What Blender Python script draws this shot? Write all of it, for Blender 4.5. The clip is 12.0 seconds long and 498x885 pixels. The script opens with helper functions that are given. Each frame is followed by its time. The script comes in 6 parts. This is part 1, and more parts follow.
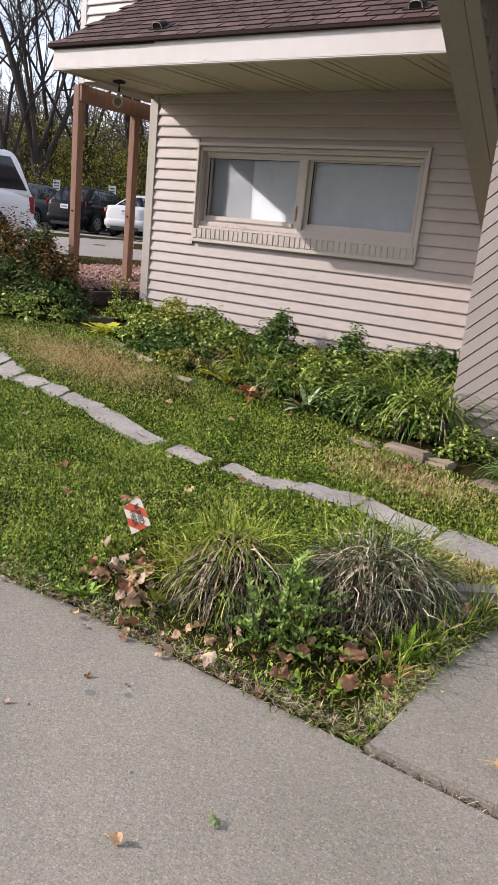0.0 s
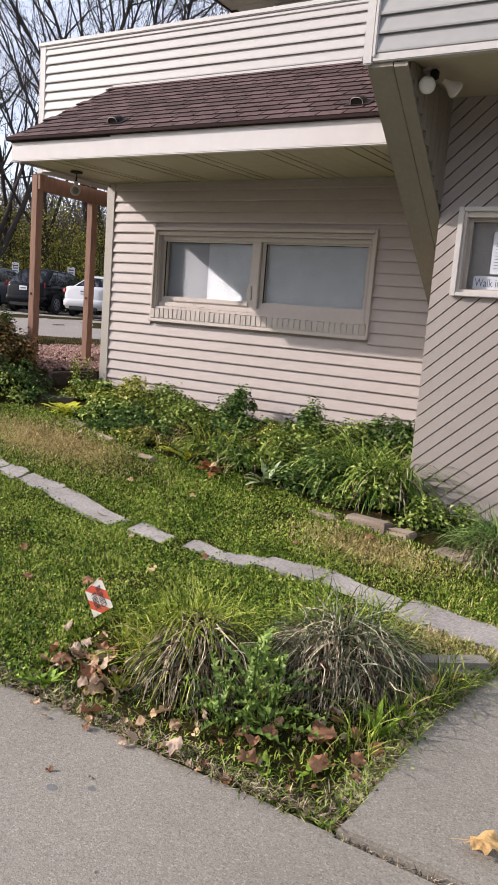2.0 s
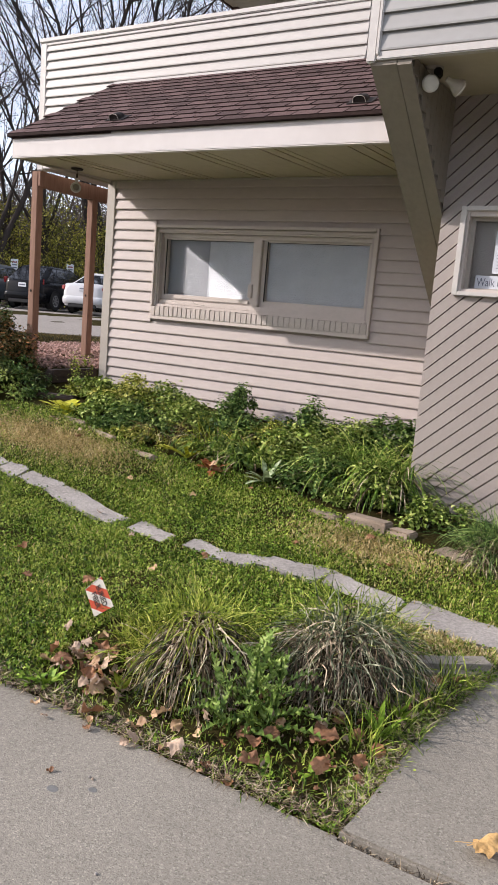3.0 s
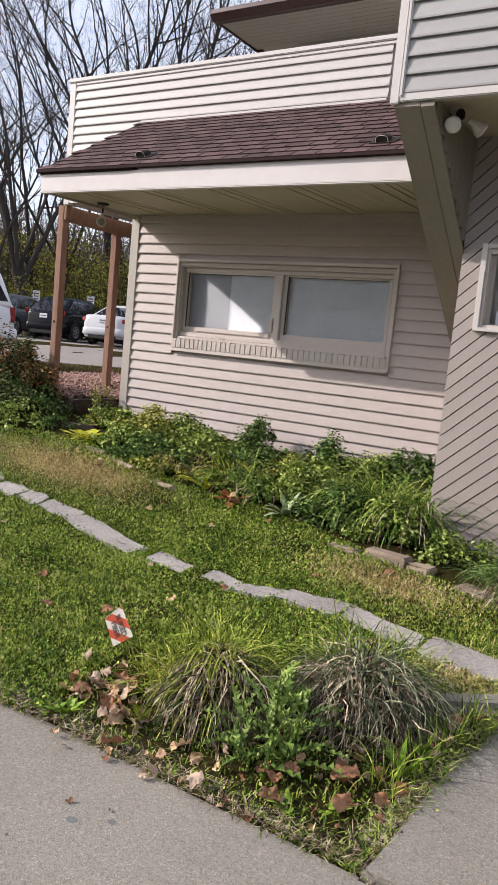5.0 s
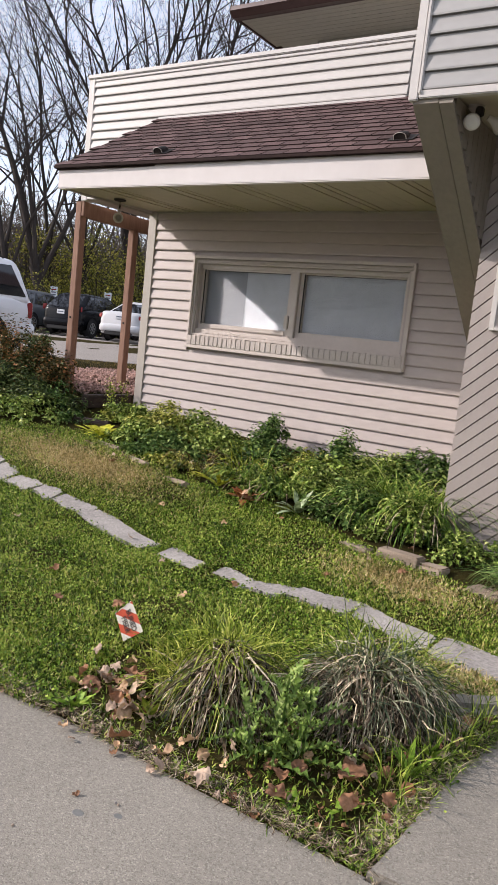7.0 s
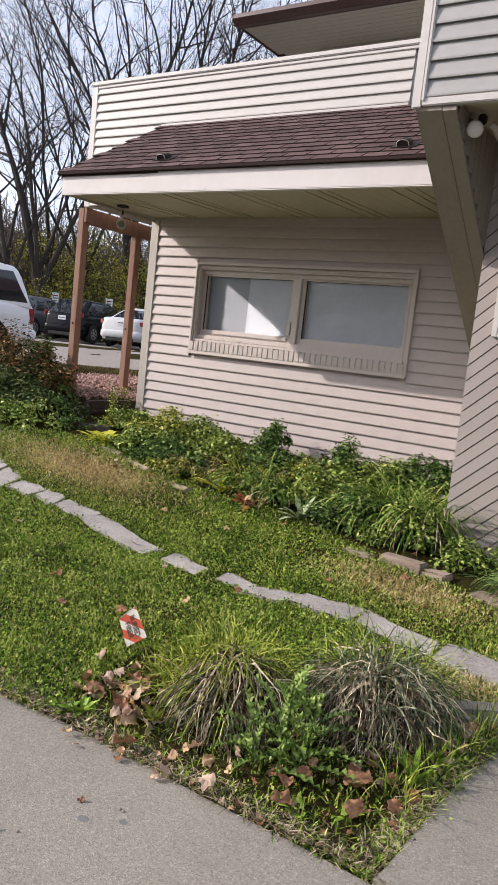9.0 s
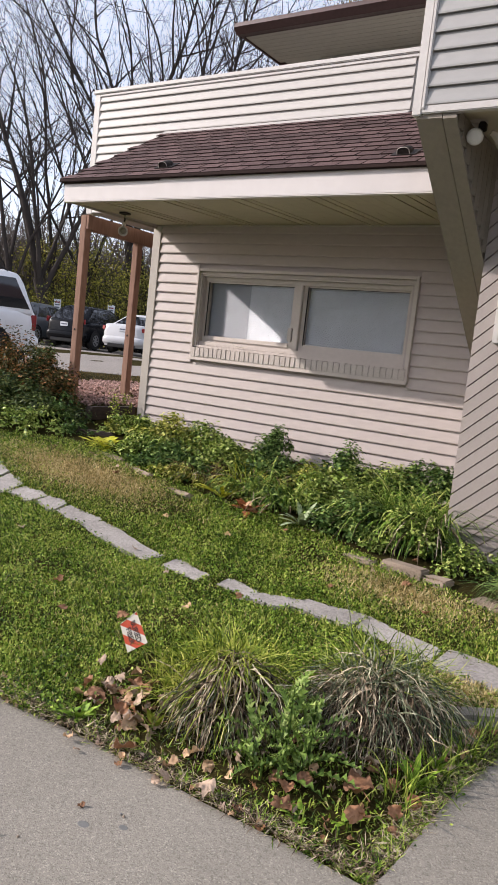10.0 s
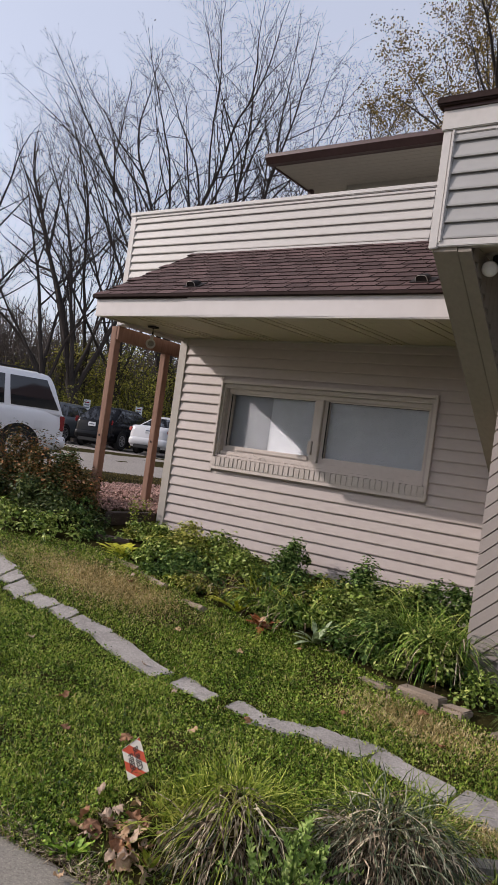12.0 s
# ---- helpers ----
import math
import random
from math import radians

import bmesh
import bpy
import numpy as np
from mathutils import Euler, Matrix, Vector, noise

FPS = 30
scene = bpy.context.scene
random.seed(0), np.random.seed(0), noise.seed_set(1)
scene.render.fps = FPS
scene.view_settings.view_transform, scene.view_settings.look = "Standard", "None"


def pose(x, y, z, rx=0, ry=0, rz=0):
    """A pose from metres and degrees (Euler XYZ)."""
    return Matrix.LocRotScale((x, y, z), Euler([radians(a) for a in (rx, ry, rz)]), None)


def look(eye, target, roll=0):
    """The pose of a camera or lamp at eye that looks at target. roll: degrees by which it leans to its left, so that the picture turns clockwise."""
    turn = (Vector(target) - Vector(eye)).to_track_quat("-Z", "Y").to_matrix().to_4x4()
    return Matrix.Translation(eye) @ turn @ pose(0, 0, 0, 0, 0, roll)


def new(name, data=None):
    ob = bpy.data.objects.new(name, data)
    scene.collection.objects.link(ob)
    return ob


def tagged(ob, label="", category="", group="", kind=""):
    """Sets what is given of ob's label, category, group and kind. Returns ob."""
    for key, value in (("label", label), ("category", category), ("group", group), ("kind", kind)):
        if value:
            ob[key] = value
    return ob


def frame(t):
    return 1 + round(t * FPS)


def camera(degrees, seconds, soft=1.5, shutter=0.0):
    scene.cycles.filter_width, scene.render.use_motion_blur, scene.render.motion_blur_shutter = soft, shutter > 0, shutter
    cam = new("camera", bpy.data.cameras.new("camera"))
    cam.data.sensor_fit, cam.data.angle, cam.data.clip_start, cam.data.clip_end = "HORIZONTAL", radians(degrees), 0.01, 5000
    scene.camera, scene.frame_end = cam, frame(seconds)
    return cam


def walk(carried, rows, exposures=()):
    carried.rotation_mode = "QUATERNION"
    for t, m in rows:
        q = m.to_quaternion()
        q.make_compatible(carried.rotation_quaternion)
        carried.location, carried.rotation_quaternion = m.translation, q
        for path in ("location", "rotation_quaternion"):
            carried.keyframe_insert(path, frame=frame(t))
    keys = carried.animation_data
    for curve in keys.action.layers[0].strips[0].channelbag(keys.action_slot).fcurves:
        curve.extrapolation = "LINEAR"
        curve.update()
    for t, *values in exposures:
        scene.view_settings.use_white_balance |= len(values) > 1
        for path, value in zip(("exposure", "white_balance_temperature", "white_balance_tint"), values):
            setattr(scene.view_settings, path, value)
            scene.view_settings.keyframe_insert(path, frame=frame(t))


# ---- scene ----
cam = camera(36.5, 12.0, soft=0.6)
PATH = [
    (0, (5.581, -6.255, 0.756), (4.537, -4.633, 0.23), 5.8),
    (0.5, (5.587, -6.281, 0.778), (4.567, -4.617, 0.339), 6.1),
    (1, (5.594, -6.286, 0.775), (4.571, -4.608, 0.407), 5.5),
    (1.5, (5.594, -6.268, 0.784), (4.58, -4.579, 0.438), 5.1),
    (2, (5.602, -6.273, 0.783), (4.604, -4.571, 0.452), 4.6),
    (2.5, (5.592, -6.257, 0.781), (4.606, -4.55, 0.441), 4.2),
    (3, (5.579, -6.268, 0.785), (4.586, -4.564, 0.449), 4.9),
    (5, (5.56, -6.302, 0.782), (4.521, -4.613, 0.527), 5.6),
    (5.5, (5.563, -6.306, 0.778), (4.51, -4.623, 0.535), 5.9),
    (6, (5.557, -6.3, 0.772), (4.5, -4.619, 0.533), 6.0),
    (6.5, (5.561, -6.295, 0.775), (4.494, -4.622, 0.522), 5.9),
    (7, (5.567, -6.289, 0.776), (4.495, -4.621, 0.512), 6.2),
    (9, (5.554, -6.301, 0.772), (4.479, -4.633, 0.524), 6.3),
    (9.5, (5.558, -6.302, 0.771), (4.477, -4.637, 0.531), 6.3),
    (10, (5.563, -6.307, 0.771), (4.481, -4.64, 0.539), 6.3),
    (10.5, (5.57, -6.31, 0.79), (4.49, -4.643, 0.562), 5.9),
    (11, (5.565, -6.316, 0.808), (4.444, -4.671, 0.617), 6.8),
    (11.5, (5.615, -6.311, 0.828), (4.441, -4.694, 0.759), 8.4),
    (12, (5.600, -6.298, 0.868), (4.432, -4.674, 0.894), 7.9),
]
walk(cam, [(t, look(e, g, r)) for t, e, g, r in PATH],
     exposures=[(0, -0.38, 6500, 14), (3, -0.37, 6500, 14), (5, -0.41, 6500, 14), (10.5, -0.42, 6500, 14), (11, -0.52, 6500, 14.4), (11.5, -0.80, 6500, 15), (12, -0.93, 6500, 15)])

# ---------------------------------------------------------------- light
SUN_WAY = Vector((2.32, 1.32, -1.45)).normalized()
sun = new("sun", bpy.data.lights.new("sun", "SUN"))
sun.data.energy, sun.data.angle, sun.data.color = 6.6, radians(0.6), (1.0, 0.922, 0.872)
sun.matrix_world = look((-20, -12, 14), Vector((-20, -12, 14)) + SUN_WAY)
world = bpy.data.worlds.new("sky_world")
scene.world = world
world.use_nodes = True
wt = world.node_tree
wt.nodes.clear()
w_out = wt.nodes.new("ShaderNodeOutputWorld")
w_bg = wt.nodes.new("ShaderNodeBackground")
w_sky = wt.nodes.new("ShaderNodeTexSky")
w_sky.sky_type, w_sky.sun_disc = "NISHITA", False
w_sky.sun_elevation = math.asin(-SUN_WAY.z)
w_sky.sun_rotation = math.atan2(-SUN_WAY.x, -SUN_WAY.y)
w_sky.air_density, w_sky.dust_density, w_sky.ozone_density = 1.0, 1.8, 1.0
w_hsv = wt.nodes.new("ShaderNodeHueSaturation")
w_hsv.inputs["Saturation"].default_value = 0.72
wt.links.new(w_sky.outputs[0], w_hsv.inputs["Color"])
wt.links.new(w_hsv.outputs[0], w_bg.inputs[0])
w_bg.inputs[1].default_value = 0.15
# thin high cloud whitens the whole sky evenly
w_haze, w_add = wt.nodes.new("ShaderNodeBackground"), wt.nodes.new("ShaderNodeAddShader")
w_haze.inputs[0].default_value = (0.87, 0.94, 1.11, 1)
w_haze.inputs[1].default_value = 0.88
wt.links.new(w_bg.outputs[0], w_add.inputs[0])
wt.links.new(w_haze.outputs[0], w_add.inputs[1])
wt.links.new(w_add.outputs[0], w_out.inputs[0])

# ---------------------------------------------------------------- materials


def mat(name, dark, light, rough=0.8, big=1.5, fine=40.0, bump=0.15, bump_scale=None, metal=0.0,
        vary=0.0, by="object", translucent=0.0, spec=0.4, speck=None, stretch=(1, 1, 1), contrast=(0.3, 0.7)):
    """Two-scale procedural surface in world metres."""
    m = bpy.data.materials.new(name)
    m.use_nodes = True
    nt = m.node_tree
    nt.nodes.clear()
    N, L = nt.nodes.new, nt.links.new
    out, bs = N("ShaderNodeOutputMaterial"), N("ShaderNodeBsdfPrincipled")
    geo, mp = N("ShaderNodeNewGeometry"), N("ShaderNodeMapping")
    mp.inputs["Scale"].default_value = stretch
    L(geo.outputs["Position"], mp.inputs["Vector"])
    n1, n2 = N("ShaderNodeTexNoise"), N("ShaderNodeTexNoise")
    n1.inputs["Scale"].default_value, n2.inputs["Scale"].default_value = big, fine
    n1.inputs["Detail"].default_value, n2.inputs["Detail"].default_value = 5, 4
    n1.inputs["Roughness"].default_value = 0.65
    L(mp.outputs[0], n1.inputs["Vector"])
    L(mp.outputs[0], n2.inputs["Vector"])
    mixf = N("ShaderNodeMath")
    mixf.operation = "MULTIPLY_ADD"
    mixf.inputs[1].default_value = 0.45
    half = N("ShaderNodeMath")
    half.operation = "MULTIPLY"
    half.inputs[1].default_value = 0.55
    L(n1.outputs["Fac"], half.inputs[0])
    L(n2.outputs["Fac"], mixf.inputs[0])
    L(half.outputs[0], mixf.inputs[2])
    ramp = N("ShaderNodeValToRGB")
    ramp.color_ramp.elements[0].position, ramp.color_ramp.elements[1].position = contrast
    ramp.color_ramp.elements[0].color = (*dark, 1)
    ramp.color_ramp.elements[1].color = (*light, 1)
    L(mixf.outputs[0], ramp.inputs["Fac"])
    col = ramp.outputs["Color"]
    if speck:
        # irregular grains, a share of them darker or paler than the rest
        sc, lo, hi = speck
        n3, sp, mx = N("ShaderNodeTexVoronoi"), N("ShaderNodeSeparateColor"), N("ShaderNodeMixRGB")
        gr = N("ShaderNodeValToRGB")
        gr.color_ramp.interpolation = "CONSTANT"
        gr.color_ramp.elements[0].color = (lo, lo, lo, 1)
        gr.color_ramp.elements[1].position, gr.color_ramp.elements[1].color = 0.14, (0.92, 0.92, 0.92, 1)
        for at_, v_ in ((0.45, 1.0), (0.75, 1.1), (0.93, hi)):
            gr.color_ramp.elements.new(at_).color = (v_, v_, v_, 1)
        n3.inputs["Scale"].default_value = sc
        mx.blend_type, mx.inputs[0].default_value = "MULTIPLY", 1.0
        L(geo.outputs["Position"], n3.inputs["Vector"])
        L(n3.outputs["Color"], sp.inputs[0])
        L(sp.outputs[0], gr.inputs[0])
        L(col, mx.inputs[1])
        L(gr.outputs[0], mx.inputs[2])
        col = mx.outputs[0]
    if vary:
        hs, ma = N("ShaderNodeHueSaturation"), N("ShaderNodeMapRange")
        ma.inputs["To Min"].default_value, ma.inputs["To Max"].default_value = 1 - vary, 1 + vary
        if by == "object":
            L(N("ShaderNodeObjectInfo").outputs["Random"], ma.inputs["Value"])
        else:
            L(geo.outputs["Random Per Island"], ma.inputs["Value"])
        L(ma.outputs[0], hs.inputs["Value"])
        L(col, hs.inputs["Color"])
        col = hs.outputs[0]
    L(col, bs.inputs["Base Color"])
    bs.inputs["Roughness"].default_value = rough
    bs.inputs["Metallic"].default_value = metal
    bs.inputs["Specular IOR Level"].default_value = spec
    if bump:
        bp = N("ShaderNodeBump")
        bp.inputs["Strength"].default_value = bump
        bp.inputs["Distance"].default_value = 0.01
        if bump_scale:
            n4 = N("ShaderNodeTexNoise")
            n4.inputs["Scale"].default_value, n4.inputs["Detail"].default_value = bump_scale, 3
            L(mp.outputs[0], n4.inputs["Vector"])
            L(n4.outputs["Fac"], bp.inputs["Height"])
        else:
            L(n2.outputs["Fac"], bp.inputs["Height"])
        L(bp.outputs[0], bs.inputs["Normal"])
    if translucent:
        tr, ms = N("ShaderNodeBsdfTranslucent"), N("ShaderNodeMixShader")
        L(col, tr.inputs["Color"])
        ms.inputs[0].default_value = translucent
        L(bs.outputs[0], ms.inputs[1])
        L(tr.outputs[0], ms.inputs[2])
        L(ms.outputs[0], out.inputs[0])
    else:
        L(bs.outputs[0], out.inputs[0])
    return m


def leaf_mat(name, dark, mid, light, rough=0.55, translucent=0.15):
    """Foliage: each blade or leaf takes its own tone between three."""
    m = bpy.data.materials.new(name)
    m.use_nodes = True
    nt = m.node_tree
    nt.nodes.clear()
    N, L = nt.nodes.new, nt.links.new
    out, bs, tr, ms = (N("ShaderNodeOutputMaterial"), N("ShaderNodeBsdfPrincipled"), N("ShaderNodeBsdfTranslucent"),
                       N("ShaderNodeMixShader"))
    geo, ramp, n1 = N("ShaderNodeNewGeometry"), N("ShaderNodeValToRGB"), N("ShaderNodeTexNoise")
    n1.inputs["Scale"].default_value = 3.0
    L(geo.outputs["Position"], n1.inputs["Vector"])
    ad, mu = N("ShaderNodeMath"), N("ShaderNodeMath")
    mu.operation, mu.inputs[1].default_value = "MULTIPLY_ADD", 0.9
    mu.inputs[2].default_value = -0.45
    L(n1.outputs["Fac"], mu.inputs[0])
    L(geo.outputs["Random Per Island"], ad.inputs[0])
    L(mu.outputs[0], ad.inputs[1])
    el = ramp.color_ramp.elements
    el[0].position, el[0].color = 0.0, (*(c * 0.55 for c in dark), 1)
    el[1].position, el[1].color = 1.0, (*light, 1)
    e = el.new(0.58)
    e.color = (*mid, 1)
    n2, m2, a2 = N("ShaderNodeTexNoise"), N("ShaderNodeMath"), N("ShaderNodeMath")
    n2.inputs["Scale"].default_value, n2.inputs["Detail"].default_value = 38.0, 2
    L(geo.outputs["Position"], n2.inputs["Vector"])
    m2.operation, m2.inputs[1].default_value, m2.inputs[2].default_value = "MULTIPLY_ADD", 2.1, -1.09
    L(n2.outputs["Fac"], m2.inputs[0])
    L(ad.outputs[0], a2.inputs[0])
    L(m2.outputs[0], a2.inputs[1])
    L(a2.outputs[0], ramp.inputs["Fac"])
    L(ramp.outputs[0], bs.inputs["Base Color"])
    L(ramp.outputs[0], tr.inputs["Color"])
    bs.inputs["Roughness"].default_value = rough
    bs.inputs["Specular IOR Level"].default_value = 0.18
    ms.inputs[0].default_value = translucent
    L(bs.outputs[0], ms.inputs[1])
    L(tr.outputs[0], ms.inputs[2])
    L(ms.outputs[0], out.inputs[0])
    return m


def glass_mat(name, tint=(0.95, 0.98, 0.98), rough=0.0):
    m = bpy.data.materials.new(name)
    m.use_nodes = True
    b = m.node_tree.nodes["Principled BSDF"]
    b.inputs["Base Color"].default_value = (*tint, 1)
    b.inputs["Roughness"].default_value = rough
    b.inputs["Transmission Weight"].default_value = 1.0
    b.inputs["IOR"].default_value = 1.45
    return m


M_siding = mat("vinyl_siding", (0.395, 0.34, 0.312), (0.46, 0.40, 0.368), 0.55, 0.8, 30, 0.05, 12, vary=0.02, stretch=(0.4, 1, 1))
M_siding_pale = mat("pale_siding", (0.405, 0.38, 0.35), (0.47, 0.445, 0.41), 0.55, 0.8, 30, 0.05, 12, vary=0.02, stretch=(0.4, 1, 1))
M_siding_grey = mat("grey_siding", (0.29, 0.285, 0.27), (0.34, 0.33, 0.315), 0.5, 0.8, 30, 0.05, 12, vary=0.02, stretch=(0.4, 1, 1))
M_trim_pale = mat("pale_trim", (0.46, 0.435, 0.405), (0.55, 0.52, 0.485), 0.5, 1.2, 25, 0.04)
M_trim = mat("taupe_trim", (0.36, 0.325, 0.28), (0.42, 0.38, 0.33), 0.5, 1.2, 25, 0.04)
M_casing = mat("window_casing", (0.48, 0.425, 0.38), (0.56, 0.495, 0.445), 0.5, 1.5, 25, 0.05)
M_fascia = mat("fascia_metal", (0.53, 0.49, 0.465), (0.605, 0.565, 0.54), 0.42, 0.7, 8, 0.10, 3.5)
M_soffit = mat("soffit_panel", (0.42, 0.37, 0.27), (0.50, 0.445, 0.335), 0.6, 0.9, 12, 0.05)
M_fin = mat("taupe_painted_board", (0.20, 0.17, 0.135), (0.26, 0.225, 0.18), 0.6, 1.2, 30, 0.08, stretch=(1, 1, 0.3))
M_diag = mat("taupe_painted_wood", (0.295, 0.255, 0.23), (0.36, 0.315, 0.285), 0.6, 2.0, 60, 0.12, vary=0.03)
M_shingle = mat("asphalt_shingle", (0.062, 0.038, 0.036), (0.125, 0.080, 0.074), 0.95, 2.2, 160, 0.6, vary=0.30, spec=0.2)
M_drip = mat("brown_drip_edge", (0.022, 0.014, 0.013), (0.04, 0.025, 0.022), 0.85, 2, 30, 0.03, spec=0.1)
M_wood = mat("treated_lumber", (0.16, 0.080, 0.052), (0.29, 0.170, 0.115), 0.8, 3.0, 45, 0.2, stretch=(1, 1, 0.12))
M_timber = mat("old_landscape_timber", (0.025, 0.018, 0.015), (0.075, 0.052, 0.04), 0.9, 4.0, 50, 0.4, stretch=(0.3, 0.3, 1))
M_brick = mat("painted_brick", (0.42, 0.37, 0.33), (0.55, 0.49, 0.445), 0.8, 9.0, 70, 0.25, vary=0.07)
M_mortar = mat("old_mortar", (0.40, 0.35, 0.31), (0.50, 0.445, 0.40), 0.95, 6, 90, 0.3)
M_blind = mat("window_blind", (0.51, 0.54, 0.565), (0.60, 0.63, 0.655), 0.7, 2.2, 14, 0.03, contrast=(0.35, 0.65))
M_screen = bpy.data.materials.new("insect_screen")
M_screen.use_nodes = True
_nt = M_screen.node_tree
_mx, _tr, _out = _nt.nodes.new("ShaderNodeMixShader"), _nt.nodes.new("ShaderNodeBsdfTransparent"), [n for n in _nt.nodes if n.type == "OUTPUT_MATERIAL"][0]
_b = [n for n in _nt.nodes if n.type == "BSDF_PRINCIPLED"][0]
_b.inputs["Base Color"].default_value, _b.inputs["Roughness"].default_value = (0.09, 0.095, 0.10, 1), 0.8
_mx.inputs[0].default_value = 0.20
_nt.links.new(_tr.outputs[0], _mx.inputs[1])
_nt.links.new(_b.outputs[0], _mx.inputs[2])
_nt.links.new(_mx.outputs[0], _out.inputs[0])
M_glass = glass_mat("window_glass", (0.97, 0.97, 0.98))
M_dark_room = mat("dim_interior", (0.10, 0.10, 0.10), (0.16, 0.155, 0.15), 0.9)
M_concrete = mat("exposed_concrete", (0.174, 0.157, 0.127), (0.284, 0.257, 0.212), 0.9, 1.1, 70, 0.30, 190, speck=(220, 0.72, 1.34), contrast=(0.30, 0.70))
M_stone = mat("limestone_slab", (0.20, 0.182, 0.162), (0.44, 0.405, 0.37), 0.9, 5.0, 55, 0.45, vary=0.07, speck=(160, 0.80, 1.16))
M_edge_brick = mat("edging_stone", (0.20, 0.155, 0.115), (0.36, 0.285, 0.215), 0.95, 6, 80, 0.5, vary=0.12)
M_sky_block = mat("sky_block_beige", (0.46, 0.44, 0.40), (0.52, 0.50, 0.46), 0.8, 1, 20, 0.1)
M_gum = mat("dark_gum", (0.115, 0.112, 0.108), (0.17, 0.165, 0.158), 0.8, 9, 60, 0.1)
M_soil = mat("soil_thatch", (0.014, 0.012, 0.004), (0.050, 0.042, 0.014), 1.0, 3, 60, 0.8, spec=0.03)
M_asphalt = mat("worn_asphalt", (0.205, 0.182, 0.160), (0.300, 0.270, 0.238), 0.95, 0.5, 40, 0.3, speck=(70, 0.80, 1.22))
M_gravel = mat("red_lava_gravel", (0.17, 0.085, 0.068), (0.50, 0.33, 0.275), 0.9, 6, 60, 0.3, vary=0.45, by="island")
M_bark = mat("grey_brown_bark", (0.022, 0.017, 0.014), (0.058, 0.046, 0.039), 0.95, 3, 30, 0.6, stretch=(1, 1, 0.2))
M_twig = mat("dark_twigs", (0.018, 0.013, 0.012), (0.052, 0.040, 0.035), 0.95, 2, 20, 0.0)
M_brush = mat("far_grey_twigs", (0.075, 0.060, 0.050), (0.17, 0.14, 0.12), 0.95, 2, 20, 0.0)
M_vent = mat("dark_vent_plastic", (0.014, 0.011, 0.010), (0.034, 0.028, 0.025), 0.7, spec=0.15)
M_black = mat("black_rubber", (0.015, 0.015, 0.015), (0.03, 0.03, 0.03), 0.85)
M_chrome = mat("silver_metal", (0.55, 0.55, 0.55), (0.7, 0.7, 0.7), 0.25, metal=1.0, bump=0)
M_lampglass = mat("lamp_glass", (0.62, 0.60, 0.55), (0.75, 0.73, 0.68), 0.15, 5, 20, 0.0, spec=0.7)
M_lamp_metal = mat("lamp_body", (0.42, 0.38, 0.33), (0.5, 0.46, 0.40), 0.45, 4, 30, 0.02)
M_paper = mat("white_paper", (0.52, 0.54, 0.58), (0.60, 0.62, 0.66), 0.8, 6, 30, 0.0)
M_ink = mat("grey_ink", (0.10, 0.11, 0.14), (0.15, 0.16, 0.20), 0.8, bump=0)
M_flag_red = mat("flag_red", (0.60, 0.09, 0.05), (0.72, 0.14, 0.08), 0.55, 9, 40, 0.0, translucent=0.3)
M_flag_white = mat("flag_white", (0.78, 0.72, 0.66), (0.85, 0.80, 0.75), 0.55, 9, 40, 0.0, translucent=0.3)
M_ink_flag = mat("flag_ink", (0.03, 0.02, 0.02), (0.05, 0.04, 0.04), 0.6, bump=0)
M_gutter = mat("brown_gutter", (0.055, 0.028, 0.024), (0.085, 0.045, 0.04), 0.4, 1.5, 20, 0.02)
M_porch_soffit = mat("upper_soffit", (0.40, 0.37, 0.31), (0.47, 0.44, 0.37), 0.65, 1, 12, 0.03)
M_upper_wall = mat("upper_wall", (0.38, 0.35, 0.31), (0.45, 0.42, 0.37), 0.7, 1, 20, 0.05)

L_lawn = leaf_mat("lawn_blades", (0.060, 0.110, 0.010), (0.212, 0.302, 0.029), (0.53, 0.55, 0.13), translucent=0.14)
L_lawn_dry = leaf_mat("dry_lawn", (0.32, 0.26, 0.07), (0.60, 0.46, 0.20), (0.80, 0.66, 0.38))
L_clover = leaf_mat("clover_leaf", (0.040, 0.095, 0.009), (0.176, 0.302, 0.025), (0.45, 0.53, 0.10), translucent=0.14)
L_sedge = leaf_mat("sedge_blades", (0.075, 0.130, 0.010), (0.240, 0.310, 0.028), (0.50, 0.50, 0.11))
L_thatch = leaf_mat("dead_blades", (0.032, 0.020, 0.012), (0.220, 0.158, 0.098), (0.68, 0.57, 0.40), translucent=0.10)
L_lirio = leaf_mat("greygreen_blades", (0.045, 0.075, 0.035), (0.17, 0.200, 0.105), (0.55, 0.53, 0.36))
L_daylily = leaf_mat("daylily_blades", (0.060, 0.135, 0.016), (0.185, 0.315, 0.042), (0.50, 0.53, 0.15))
L_weed = leaf_mat("weed_leaves", (0.055, 0.112, 0.016), (0.240, 0.345, 0.058), (0.62, 0.66, 0.21), 0.42, translucent=0.18)
L_weed_dark = leaf_mat("dark_weed_leaves", (0.038, 0.090, 0.020), (0.115, 0.205, 0.046), (0.31, 0.40, 0.115))
L_weed_yellow = leaf_mat("yellowing_weed_leaves", (0.075, 0.120, 0.016), (0.33, 0.37, 0.055), (0.72, 0.66, 0.20), 0.42, translucent=0.18)
L_hosta = leaf_mat("yellow_hosta", (0.24, 0.28, 0.02), (0.56, 0.56, 0.04), (0.80, 0.76, 0.14))
L_shrub = leaf_mat("autumn_shrub", (0.050, 0.055, 0.016), (0.125, 0.115, 0.036), (0.42, 0.18, 0.07))
